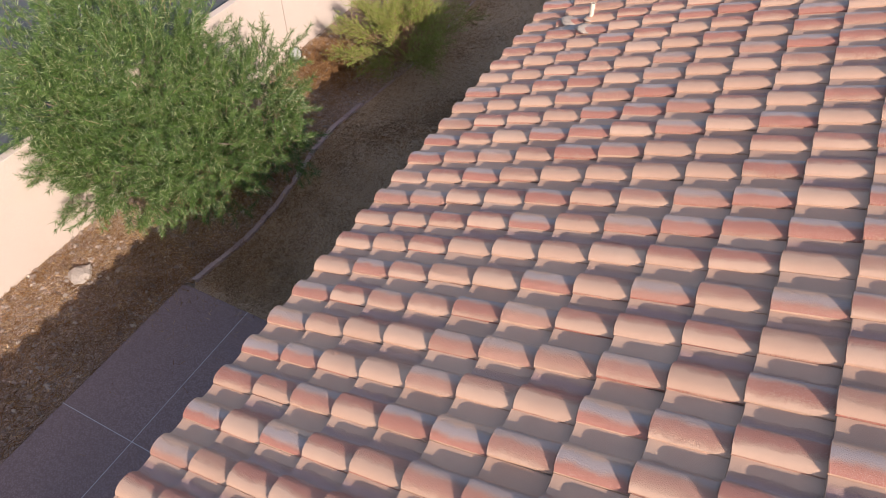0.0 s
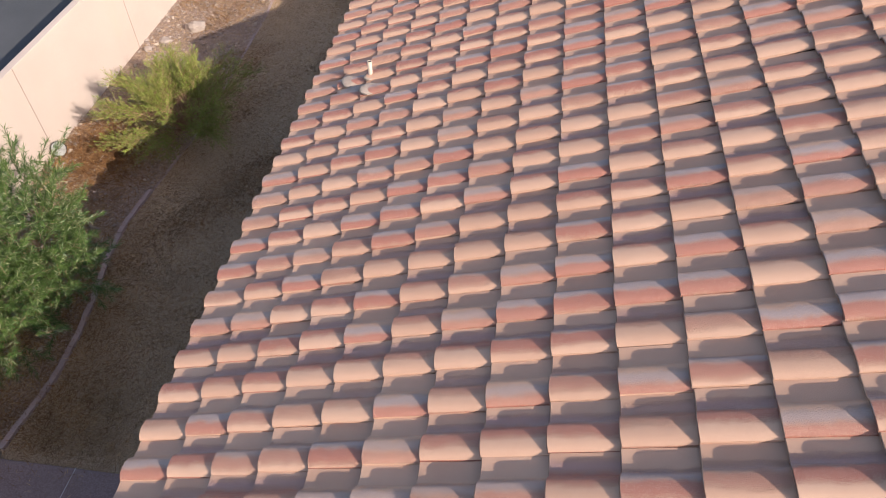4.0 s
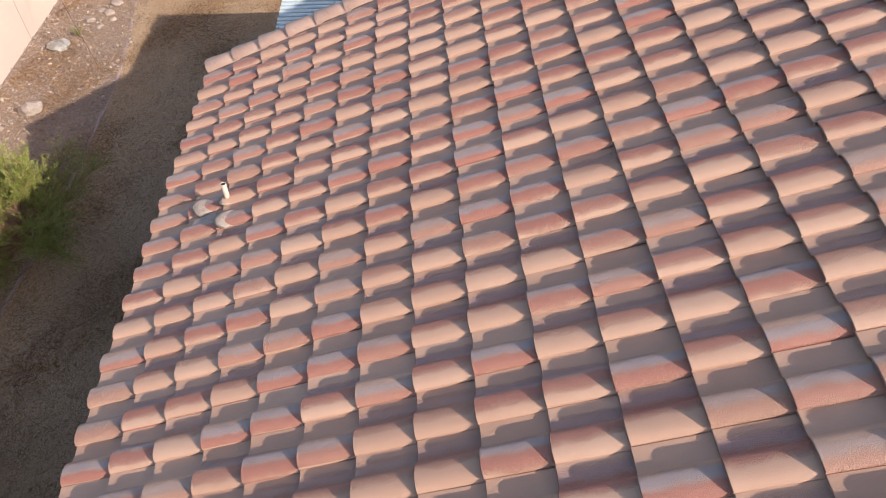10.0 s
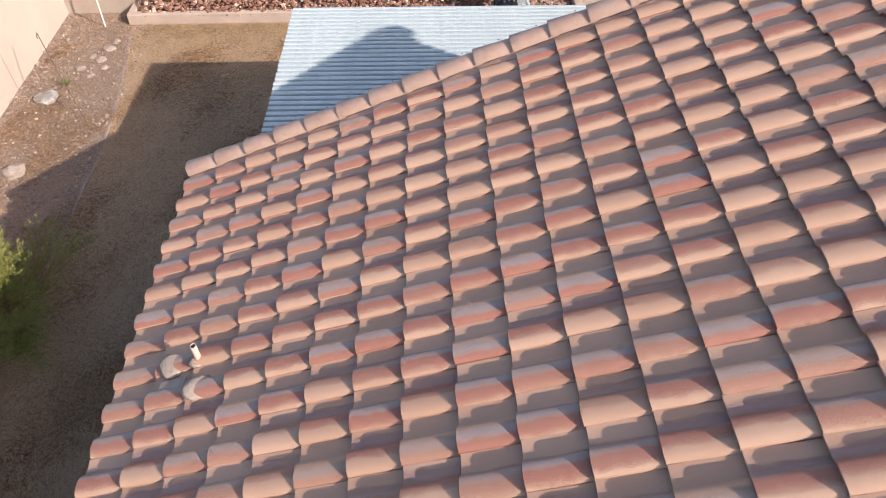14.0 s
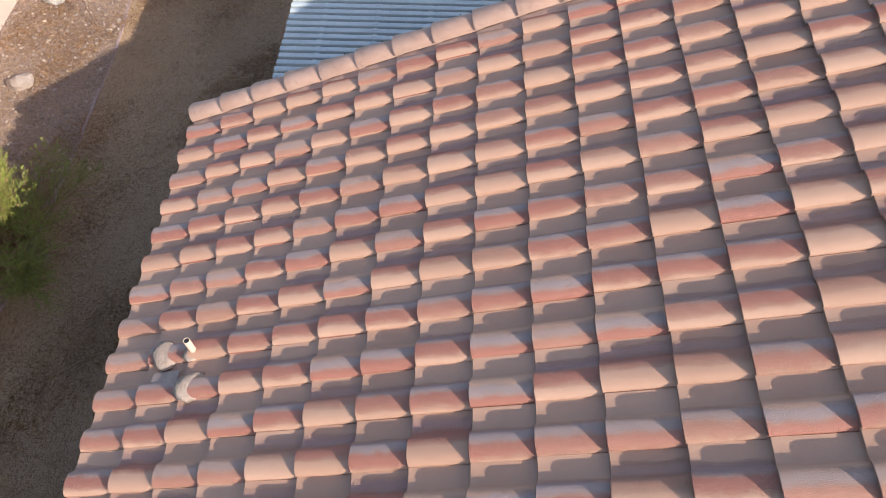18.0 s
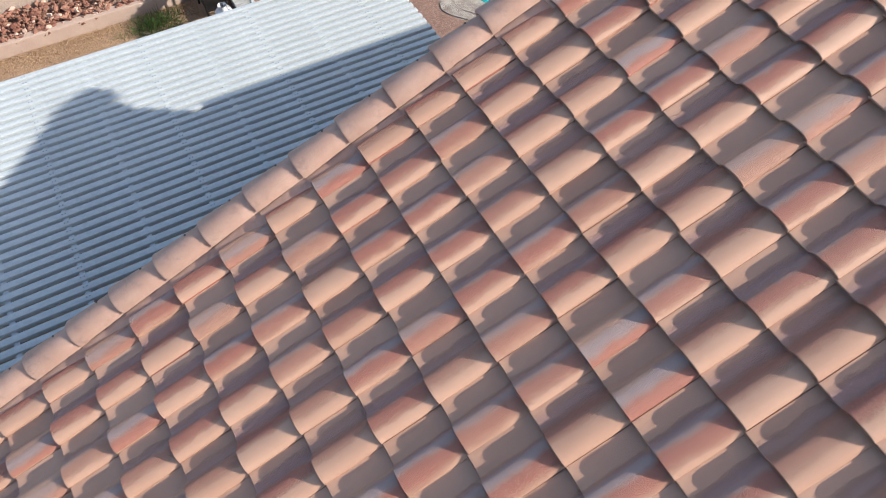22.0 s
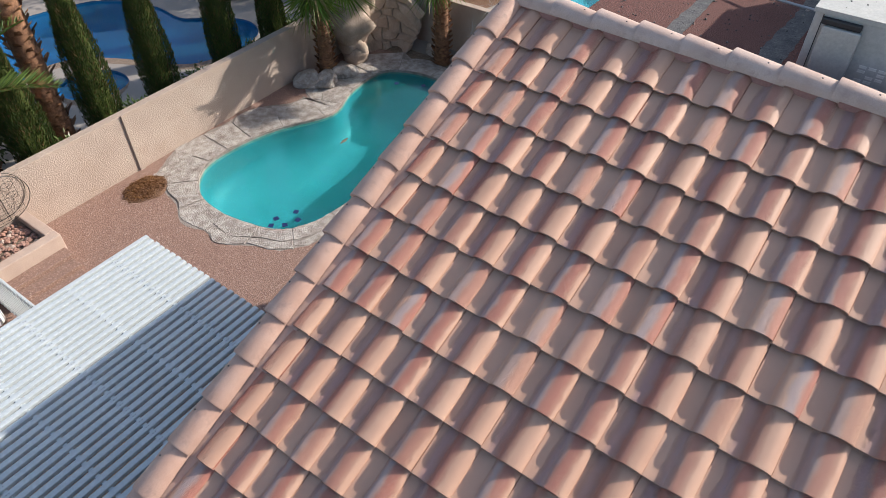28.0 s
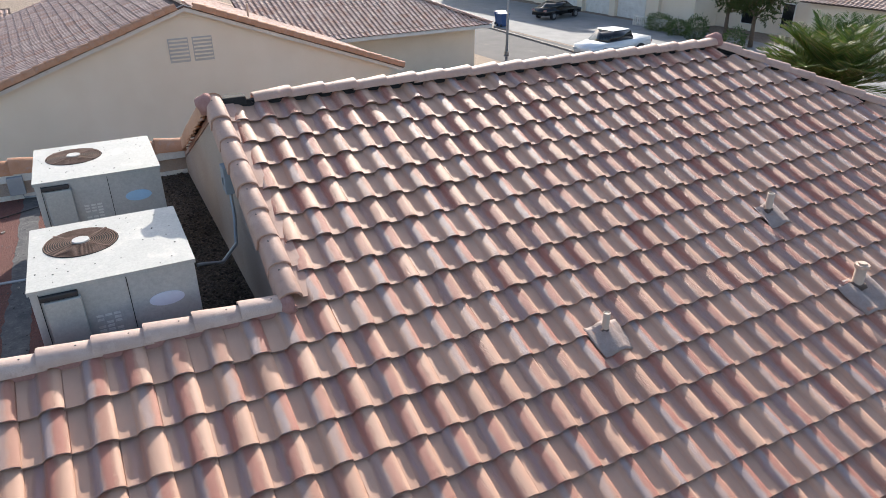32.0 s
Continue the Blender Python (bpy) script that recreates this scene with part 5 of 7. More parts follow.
big = offset(POOL, 1.0)
offset_unit = [(b[0] - p[0], b[1] - p[1]) for p, b in zip(POOL, big)]
bm = bm_new()
rim = [[bm.verts.new((out_by(k, f)[0] - ox, out_by(k, f)[1] - oy, z)) for k in range(n)] for f, z in ((-0.04, -0.16), (-0.04, 0.006), (0.04, 0.014), (1.06, 0.010), (1.1, -0.02))]
for r0, r1 in zip(rim, rim[1:]):
    for k in range(n):
        bm.faces.new((r0[k], r0[(k + 1) % n], r1[(k + 1) % n], r1[k]))
part("mortar_bed", bm, "bedding", coping, "rough mortar bed between the flagstones")


def flag(ring, top):
    cx, cy = sum(p[0] for p in ring) / len(ring), sum(p[1] for p in ring) / len(ring)
    out = []
    for p, q in zip(ring, ring[1:] + ring[:1]):
        out.append(p)
        out.append(((p[0] + q[0]) / 2 + rng.uniform(-0.022, 0.022), (p[1] + q[1]) / 2 + rng.uniform(-0.022, 0.022)))
    out = [(cx + (p[0] - cx) * 0.98 - ox, cy + (p[1] - cy) * 0.98 - oy) for p in out]
    bm = slab(bm_new(), out, -0.03, top)
    bmesh.ops.bevel(bm, geom=[e for e in bm.edges if all(v.co.z > 0 for v in e.verts)], offset=0.014, segments=1, affect="EDGES")
    part("flagstone", bm, "coping", coping)


i = 0
while i < n:
    j = min(n, i + rng.choice((3, 4, 5)))
    idx = list(range(i, j + 1))
    cut = rng.uniform(0.5, 0.75) if rng.random() < 0.45 else 1.0
    flag([out_by(k, -0.02) for k in idx] + [out_by(k, cut + (rng.uniform(-0.06, 0.06) if cut < 1 else rng.uniform(-0.1, 0.06))) for k in idx[::-1]], rng.uniform(0.018, 0.028))
    if cut < 1.0:
        flag([out_by(k, cut + 0.05) for k in idx] + [out_by(k, 1.0 + rng.uniform(-0.1, 0.15)) for k in idx[::-1]], rng.uniform(0.016, 0.026))
    i = j
# loose flat stones towards the patio
for k, (x, y, rx, ry) in enumerate([(8.35, 8.35, 0.34, 0.24), (9.3, 8.74, 0.45, 0.18)]):
    bm = slab(bm_new(), [(p[0] - ox, p[1] - oy) for p in ring_of(x, y, rx, ry, 14, 0.12, k, k)], -0.02, 0.022 + 0.003 * k)
    part("flagstone", bm, "coping", coping)
for k, (x, y) in enumerate([(8.78, 5.55), (8.95, 5.35), (8.98, 5.62), (9.2, 5.25), (9.35, 5.45), (14.3, 6.9), (14.6, 6.3)]):
    solid("mosaic_tile", box(bm_new(), (-0.05, -0.05, 0), (0.05, 0.05, 0.006)), "navy", "small navy mosaic tile on the pool step", "tile", (x, y, -0.052), 30 + 20 * k, "mosaic tiles in the pool")
bm = rock(bm_new(), (0, 0, 0), 0.035, random.Random(2), 0.2, 1)
for v in bm.verts:
    v.co.x *= 3.2
solid("floating_leaf", bm, "bark", "dry brown leaf floating on the pool", "leaf", (11.7, 6.3, -0.045))

# rock waterfall in the corner
fall = thing("rock_waterfall", "stacked artificial rock waterfall in the pool corner", "waterfall", (15.45, 7.95, 0.0))
rng = random.Random(31)


def fall_point(a, v, back=0.0):
    """A place on the sloping, hollow rock face: a turns from pool side to pool side, v goes up."""
    top = 0.62 + 0.80 * max(0.0, math.sin((a + 0.75) * 0.98)) ** 1.3
    rad = 0.58 + 0.50 * v + back
    lump = 0.03 * math.sin(5 * a + 7 * v) + 0.02 * math.sin(11 * a - 4 * v)
    return Vector((-0.38 + (rad + lump) * math.cos(a), -0.18 + (rad + lump) * math.sin(a), 0.02 + top * v + 0.35 * back))


bm = bm_new()
net = [[bm.verts.new(fall_point(-0.35 + 2.75 * k / 20, q / 8, 0.05)) for k in range(21)] for q in range(9)]
for q in range(8):
    for k in range(20):
        bm.faces.new((net[q][k], net[q][k + 1], net[q + 1][k + 1], net[q + 1][k]))
part("rock_face", bm, "bedding", fall, "dark mortar behind the stones")
LEVELS = 6
for lev in range(LEVELS):
    a0 = -0.35
    while a0 < 2.3:
        a1 = min(2.4, a0 + rng.uniform(0.34, 0.95))
        ring = []
        for a, v in ((a0, 0.0), ((a0 + a1) / 2, 0.0), (a1, 0.0), (a1, 0.5), (a1, 1.0), ((a0 + a1) / 2, 1.0), (a0, 1.0), (a0, 0.5)):
            da = 0.05 * math.sin(9 * a + 5 * lev + 3 * v)
            dv = 0.22 * math.sin(4.1 * a + 1.7 * (lev + v))
            am, vm = (a0 + a1) / 2, 0.5
            aa, vv = am + (a - am) * 0.95 + da * (0.5 if v == 0.5 else 1.0), vm + (v - vm) * 0.93 + dv
            ring.append((aa, (lev + vv) / LEVELS))
        proud = rng.uniform(-0.075, 0.0)
        bm = bm_new()
        front = [bm.verts.new(fall_point(a, max(0.0, v), proud)) for a, v in ring]
        rear = [bm.verts.new(fall_point(a, max(0.0, v), 0.09)) for a, v in ring]
        bm.faces.new(front)
        for k in range(8):
            bm.faces.new((front[k], rear[k], rear[(k + 1) % 8], front[(k + 1) % 8]))
        bmesh.ops.recalc_face_normals(bm, faces=bm.faces[:])
        bmesh.ops.bevel(bm, geom=[e for e in bm.edges if not e.is_boundary and all(v in front for v in e.verts)], offset=0.018, segments=1, affect="EDGES")
        part("ledge_stone", bm, "fallrock", fall)
        a0 = a1
for k, (x, y, z, sz) in enumerate([(-0.80, 0.66, 0.34, 0.27), (-0.72, 0.72, 0.80, 0.30), (-0.52, 0.78, 1.20, 0.30), (-0.18, 0.84, 1.36, 0.24), (-0.95, 0.40, 0.14, 0.17)]):
    part("boulder", rock(bm_new(), (x, y, z), sz * 1.45, random.Random(70 + k), 1.15, 3), "fallrock", fall, "rounded tan boulder", True)
for k, (x, y, s) in enumerate([(13.2, 8.25, 0.30), (13.75, 8.15, 0.28), (13.0, 8.6, 0.3), (15.75, 5.7, 0.28), (15.8, 5.2, 0.25), (16.0, 7.0, 0.24)]):
    solid("boulder", rock(bm_new(), (0, 0, 0.1), s, random.Random(80 + k), 0.6, 3), "coping", "grey boulder at the pool edge", "boulder", (x, y, 0))

# ---- palms ----
M["boots"] = leaf_material("palm_boots", (0.08, 0.034, 0.016), (0.46, 0.235, 0.115), None, 0.9)



def palm_trunk(root, height, r0, r1, seed, boots=90, lean=(0, 0)):
    rng = random.Random(seed)
    pts = [(lean[0] * t * t, lean[1] * t * t, height * t) for t in (0, 0.25, 0.5, 0.75, 1.0)]
    part("trunk", tube(bm_new(), [(p[0], p[1], p[2] - 0.05) for p in pts], [r0, r0 * 0.8, (r0 + r1) / 2 * 0.85, r1 * 0.85, r1 * 0.8], 12), "palmbark", root, "", True)
    bm = bm_new()
    for k in range(boots):
        t = k / boots
        a = k * 2.39996
        r = (r0 + (r1 - r0) * t) * 0.85
        c = Vector((lean[0] * t * t + r * math.cos(a), lean[1] * t * t + r * math.sin(a), height * t))
        out = Vector((math.cos(a) * 0.75, math.sin(a) * 0.75, 0.7)).normalized()
        ln = rng.uniform(0.4, 1.0) * max(0.15, r0 * 0.75)
        side = Vector((-math.sin(a), math.cos(a), 0)) * r0 * 0.28
        a0, a1 = bm.verts.new(c + side), bm.verts.new(c - side)
        b0, b1 = bm.verts.new(c + out * ln + side * 0.6), bm.verts.new(c + out * ln - side * 0.6)
        c0 = bm.verts.new(c + out * ln * 0.6 + Vector((math.cos(a), math.sin(a), 0)) * 0.03)
        bm.faces.new((a0, a1, b1, b0))
        bm.faces.new((a0, b0, c0))
        bm.faces.new((b0, b1, c0))
        bm.faces.new((b1, a1, c0))
    tagged(part("shaggy_bark", bm, "boots", root, "ragged cut leaf bases"), kind="stuff")
    return Vector((lean[0], lean[1], height))


def fan_crown(root, top, count, size, seed):
    rs = np.random.RandomState(seed)
    for k in range(count):
        a = k * 2.39996 + rs.uniform(-0.2, 0.2)
        el = math.radians(rs.uniform(-35, 80) if k % 4 else rs.uniform(-60, -20))
        d = np.array([math.cos(a) * math.cos(el), math.sin(a) * math.cos(el), math.sin(el)])
        pet = size * rs.uniform(0.45, 0.65)
        base = np.array(top)
        hub = base + d * pet + np.array([0, 0, -0.08 * size])
        side = np.cross(d, [0, 0, 1.0])
        side /= np.linalg.norm(side) + 1e-9
        up = np.cross(side, d)
        n = 34
        roots, tips, w = [], [], []
        for i in range(n):
            b = math.radians(-125 + 250 * i / (n - 1))
            dd = d * math.cos(b) + side * math.sin(b) + up * 0.12 * math.cos(2 * b)
            ln = size * 0.62 * (0.75 + 0.25 * math.cos(b)) * rs.uniform(0.9, 1.05)
            tip = hub + dd * ln + np.array([0, 0, -0.16 * ln])
            roots.append(hub)
            tips.append(tip)
            w.append(0.040 * size)
        roots.append(base)
        tips.append(hub)
        w.append(0.03)
        part("frond", blades("frond", roots, tips, w, "frond", 0.15), None, root)


def feather_crown(root, top, count, size, seed, droop=0.5, leaflets=70, rise=12):
    rs = np.random.RandomState(seed)
    for k in range(count):
        a = k * 2.39996
        el = math.radians(rise + (82 - rise) * (1 - (k + 0.5) / count) + rs.uniform(-8, 8))
        d = np.array([math.cos(a), math.sin(a), 0.0])
        pts = []
        p = np.array(top, float)
        ang = el
        seg = 12
        for i in range(seg + 1):
            pts.append(p.copy())
            p = p + (d * math.cos(ang) + np.array([0, 0, math.sin(ang)])) * size / seg
            ang -= droop * 2.0 / seg * (0.5 + i / seg)
        pts = np.array(pts)
        side = np.array([-math.sin(a), math.cos(a), 0.0])
        roots, tips, w = list(pts[:-1]), list(pts[1:]), [0.03] * seg
        for i in range(leaflets):
            t = 0.12 + 0.88 * i / leaflets
            f = t * seg
            q = pts[min(seg - 1, int(f))] + (pts[min(seg, int(f) + 1)] - pts[min(seg - 1, int(f))]) * (f - int(f))
            ax = pts[min(seg, int(f) + 1)] - pts[min(seg - 1, int(f))]
            ax = ax / (np.linalg.norm(ax) + 1e-9)
            ln = size * 0.26 * (1 - 0.65 * abs(2 * t - 0.95) ** 2)
            for s in (-1, 1):
                dd = ax * 0.55 + side * s * 0.75 + np.array([0, 0, 0.28])
                roots.append(q)
                tips.append(q + dd * ln * rs.uniform(0.85, 1.1) + np.array([0, 0, -0.05 * ln]))
                w.append(0.017 * size ** 0.5)
        part("frond", blades("frond", roots, tips, w, "featherfrond", 0.2), None, root)


def fan_palm(at, height, r, label, seed, fronds=22, size=1.0, lean=(0, 0)):
    root = thing("fan_palm", label, "palm tree", at)
    top = palm_trunk(root, height, r, r * 0.75, seed, 240, lean)
    fan_crown(root, top, fronds, size, seed)
    return root


fan_palm((13.58, 8.5, 0.0), 2.95, 0.21, "fan palm with a shaggy trunk beside the rock waterfall", 3, 28, 1.4, (-0.15, -0.1))
fan_palm((15.72, 6.55, 0.0), 2.95, 0.21, "fan palm with a shaggy brown trunk by the pool wall", 5, 28, 1.35, (-0.08, -0.08))


def date_palm(at, height, r, label, seed, fronds=26, size=2.4):
    root = thing("date_palm", label, "palm tree", at)
    top = palm_trunk(root, height, r, r * 1.05, seed, 190)
    feather_crown(root, top, fronds, size, seed, 0.4, 70, 26)
    return root


date_palm((6.05, 10.35, 0.0), 2.05, 0.33, "thick date palm with orange cut leaf bases", 11, 20, 2.2)
date_palm((7.85, 10.45, 0.0), 4.7, 0.27, "tall date palm with orange cut leaf bases", 12, 24, 2.3)

# sago and low palms by the neighbouring pool
root = thing("sago_palm", "sago palm with stiff dark fronds by the pool", "palm", (22.9, 8.9, 0.0))
palm_trunk(root, 0.55, 0.24, 0.22, 21, 60)
feather_crown(root, (0, 0, 0.6), 60, 2.0, 22, 0.6, 60)
root = thing("low_palm", "low green fan palm among grey rocks", "palm", (20.9, 7.55, 0.0))
fan_crown(root, (0, 0, 0.35), 26, 0.95, 23)
for k in range(9):
    rg = random.Random(90 + k)
    solid("rock", rock(bm_new(), (0, 0, 0.12), rg.uniform(0.2, 0.34), rg, 0.75, 2), "bedding", "grey boulder edging the pool", "rock", (21.0 + 0.28 * k + rg.uniform(-0.1, 0.1), 7.15 + 0.25 * math.sin(k) + 0.02 * k, 0), group="boulders by the pool")

# ---- cypresses behind the wall ----


def cypress(at, height, radius, seed):
    root = thing("cypress", "narrow dark green Italian cypress behind the garden wall", "cypress", at, group="row of cypresses")
    part("trunk", tube(bm_new(), [(0, 0, -0.05), (0, 0, height * 0.5), (0, 0, height * 0.95)], [0.06, 0.04, 0.01], 7), "bark", root, "", True)
    rs = np.random.RandomState(seed)
    n = 17000
    t = rs.uniform(0.02, 1.0, n)
    a = rs.uniform(0, 6.283, n)
    lump = 1.0 + 0.10 * np.sin(4 * a + 9 * t) + 0.08 * np.sin(11 * t + 2 * a + seed)
    r = radius * np.clip(np.minimum(t * 6 + 0.55, 1.0) * (1 - t ** 3.0 * 0.95), 0.03, 1) * lump * rs.uniform(0.55, 1.0, n) ** 0.4
    p = np.stack([r * np.cos(a), r * np.sin(a), t * height], 1)
    d = np.stack([np.cos(a) * 0.35, np.sin(a) * 0.35, np.ones(n)], 1) + 0.25 * rs.normal(size=(n, 3))
    q = p + d * rs.uniform(0.04, 0.095, (n, 1))
    part("crown", blades("crown", p, q, np.full(n, 0.018), "cypress", 0.4), None, root)
    core = tube(bm_new(), [(0, 0, 0.05), (0, 0, height * 0.3), (0, 0, height * 0.7), (0, 0, height * 0.97)], [radius * 0.6, radius * 0.75, radius * 0.55, 0.02], 10)
    part("inner_foliage", core, "cypress", root)
    return root


for k, (x, y, h, r) in enumerate([(5.25, 9.95, 4.0, 0.40), (7.08, 10.05, 3.6, 0.40), (8.65, 10.1, 4.4, 0.38), (10.15, 10.1, 4.2, 0.36), (12.0, 10.1, 4.4, 0.35), (13.55, 10.1, 4.3, 0.34), (15.1, 10.2, 4.2, 0.34), (16.7, 10.4, 4.3, 0.34)]):
    cypress((x, y, 0.0), h, r, 40 + k)


def hedge(at, sx, sy, sz, seed, count, label, mat="leaf", leaf=0.10, width=0.03):
    root = thing("shrub", label, "shrub", at)
    rs = np.random.RandomState(seed)
    v = rs.normal(size=(count, 3))
    v /= np.linalg.norm(v, axis=1, keepdims=True)
    rad = rs.uniform(0.5, 1.0, (count, 1)) ** 0.5 * (1 + 0.15 * np.sin(4 * v[:, :1] + seed) + 0.12 * rs.normal(size=(count, 1)))
    p = v * rad * [sx, sy, sz] + [0, 0, sz * 0.85]
    p[:, 2] = np.abs(p[:, 2])
    d = v + 0.6 * rs.normal(size=v.shape)
    d /= np.linalg.norm(d, axis=1, keepdims=True)
    part("foliage", blades("foliage", p, p + d * leaf, np.full(count, width), mat), None, root)
    bm = bm_new()
    for k in range(6):
        tube(bm, [(0, 0, 0), (v[k, 0] * sx * 0.6, v[k, 1] * sy * 0.6, sz * 0.9)], [0.02, 0.006], 5)
    part("stem", bm, "bark", root)
    return root


for k, (x, y) in enumerate([(9.3, 9.85), (10.9, 9.9), (12.4, 9.8), (13.9, 9.85), (7.4, 9.7), (15.6, 9.8), (16.8, 9.7)]):
    hedge((x, y, 0), 0.55, 0.35, 0.55, 60 + k, 900, "dark green shrub at the foot of the wall", "leaf", 0.12, 0.04)

for k, (x, y, sx, sy, sz) in enumerate([(15.8, 14.6, 0.9, 0.8, 0.7), (16.6, 16.3, 1.3, 0.9, 0.8), (18.6, 17.6, 1.5, 0.9, 0.9), (19.0, 13.5, 0.9, 0.9, 0.8), (17.6, 11.6, 0.7, 0.6, 0.6), (21.5, 16.0, 1.2, 0.9, 0.9), (6.6, 12.2, 0.9, 0.8, 0.8), (5.0, 11.2, 0.9, 0.8, 0.8), (22.5, 12.5, 1.2, 1.0, 0.9)]):
    hedge((x, y, 0), sx, sy, sz, 160 + k, 2200, "clipped dark green hedge by the neighbouring patio", "hedgeleaf", 0.13, 0.05)

# the last two are added only to throw shade on the far patio
for k, (x, y, sx, sz) in enumerate([(17.9, 10.5, 1.1, 1.5), (20.2, 10.9, 1.3, 1.7), (22.8, 11.3, 1.4, 1.8), (25.2, 11.6, 1.4, 1.7), (20.5, 13.6, 1.5, 2.0), (23.2, 14.2, 1.6, 2.0), (17.6, 12.5, 1.4, 2.2), (18.3, 14.9, 1.6, 2.3)]):
    hedge((x, y, 0), sx, 1.0, sz, 180 + k, 4200, "tall dense dark green hedge behind the garden wall", "hedgeleaf", 0.14, 0.06)

# ---- things by the back wall ----
shrub = thing("dead_shrub", "flattened dead brown shrub on a low mound of dirt", "shrub", (8.05, 8.35, 0.006))
rs = np.random.RandomState(14)
n = 2600
a = rs.uniform(0, 6.283, n)
p = np.stack([np.cos(a) * 0.42, np.sin(a) * 0.34, np.full(n, 0.0)], 1) * np.sqrt(rs.uniform(0, 1, (n, 1)))
p[:, 2] = 0.085 * (1 - (p[:, 0] / 0.46) ** 2 - (p[:, 1] / 0.38) ** 2).clip(0, 1)
q = p + np.stack([rs.normal(size=n) * 0.05, rs.normal(size=n) * 0.05, rs.uniform(0.0, 0.05, n)], 1)
part("twigs", blades("twigs", p, q, np.full(n, 0.007), "deadtwig"), None, shrub, "dry orange-brown twigs")
bm = bm_new()
rings = [[bm.verts.new((0.50 * f * math.cos(6.28319 * k / 24) * (1 + 0.08 * math.sin(3 * k)), 0.41 * f * math.sin(6.28319 * k / 24) * (1 + 0.08 * math.sin(5 * k)), 0.08 * (1 - f * f))) for k in range(24)] for f in (0.25, 0.5, 0.75, 1.0)]
for r0, r1 in zip(rings, rings[1:]):
    for k in range(24):
        bm.faces.new((r0[k], r1[k], r1[(k + 1) % 24], r0[(k + 1) % 24]))
bm.faces.new(rings[0])
part("mound", bm, "soil", shrub, "mound of brown dirt", True)

# raised planter with stones
pl = thing("raised_planter", "square stucco planter filled with brown stones", "planter", (5.3, 8.35, 0.0))
bm = bm_new()
for a, b in (((-0.55, -0.50, 0), (0.76, -0.30, 0.50)), ((0.58, -0.30, 0), (0.76, 0.62, 0.502)), ((-0.55, -0.30, 0), (-0.42, 0.62, 0.501))):
    box(bm, a, b, None, 0.02)
part("wall", bm, "pinkblock", pl)
part("soil", box(bm_new(), (-0.42, -0.30, 0.0), (0.58, 0.62, 0.36)), "dirt", pl)
for k in range(170):
    rg = random.Random(200 + k)
    part("stone", rock(bm_new(), (rg.uniform(-0.38, 0.54), rg.uniform(-0.26, 0.58), 0.38), rg.uniform(0.028, 0.06), rg, 0.65, 1), "redrock" if k % 7 else "rock", pl)
for k in range(3):
    part("step", box(bm_new(), (-0.5, -0.78 - 0.27 * k, 0), (0.72 - 0.04 * k, -0.505 - 0.27 * k, 0.24 - 0.08 * k), None, 0.02), "pebble", pl, "pebble-finish step")

# arched iron trellis leaning on the planter
tr = thing("iron_trellis", "black arched wrought-iron wire trellis", "trellis", (5.15, 8.80, 1.00))
tr.matrix_basis = pose(5.15, 8.80, 1.00, 0, 90, 0) @ Matrix.Diagonal((0.72, 1.0, 1.25, 1.0))
arch = [(-0.62, 0, 0), (-0.62, 0, 0.45)] + [(-0.62 * math.cos(math.pi * k / 12), 0, 0.45 + 0.42 * math.sin(math.pi * k / 12)) for k in range(1, 12)] + [(0.62, 0, 0.45), (0.62, 0, 0)]
for dy in (0.0, 0.16):
    part("arch", tube(bm_new(), [(x, dy, z) for x, y, z in arch], 0.006, 6), "black", tr)
for z in (0.02, 0.25, 0.47):
    part("bar", tube(bm_new(), [(-0.62, 0, z), (0.62, 0, z)], 0.005, 6), "black", tr)
bm = bm_new()
for k in range(13):
    x = -0.55 + k * 0.092
    tube(bm, [(x, 0.0, 0.02), (x, 0.0, 0.44 + 0.4 * math.sqrt(max(0.0, 1 - (x / 0.62) ** 2)))], 0.0025, 5)
for k in range(8):
    z = 0.08 + k * 0.09
    half = 0.60 if z < 0.45 else 0.60 * math.sqrt(max(0.05, 1 - ((z - 0.45) / 0.42) ** 2))
    tube(bm, [(-half, 0.0, z), (half, 0.0, z)], 0.0025, 5)
tagged(part("wire_mesh", bm, "black", tr), kind="stuff")
bm = bm_new()
for cx in (-0.3, 0.0, 0.3):
    tube(bm, [(cx + 0.11 * math.cos(6.28319 * k / 14) * (1 - k / 30), 0.01, 0.62 + 0.11 * math.sin(6.28319 * k / 14) * (1 - k / 30)) for k in range(20)], 0.004, 5)
part("scrolls", bm, "black", tr, "curled iron scrolls")

# barbecue grill with a gas bottle
gr = thing("barbecue_grill", "black gas barbecue grill on a wheeled stand", "grill", (4.36, 7.98, 0.0), 90)
part("hood", box(bm_new(), (0.02, -0.22, 0.80), (0.56, 0.22, 1.08), None, 0.06), "black", gr)
part("firebox", box(bm_new(), (-0.02, -0.23, 0.64), (0.58, 0.23, 0.798), None, 0.03), "dark", gr)
part("side_shelf", box(bm_new(), (-0.38, -0.22, 0.70), (-0.03, 0.22, 0.76), None, 0.012), "dark", gr)
part("side_shelf", box(bm_new(), (0.60, -0.18, 0.74), (0.70, 0.18, 0.77), None, 0.008), "dark", gr)
part("handle", tube(bm_new(), [(0.0, -0.16, 0.93), (-0.03, -0.16, 0.93), (-0.03, 0.16, 0.93), (0.0, 0.16, 0.93)], 0.012, 8), "conduit", gr, "steel handle")
for x in (-0.3, 0.3):
    for y in (-0.18, 0.18):
        part("leg", tube(bm_new(), [(x, y, 0.0 if y > 0 else 0.06), (x, y, 0.66)], 0.016, 8), "black", gr)
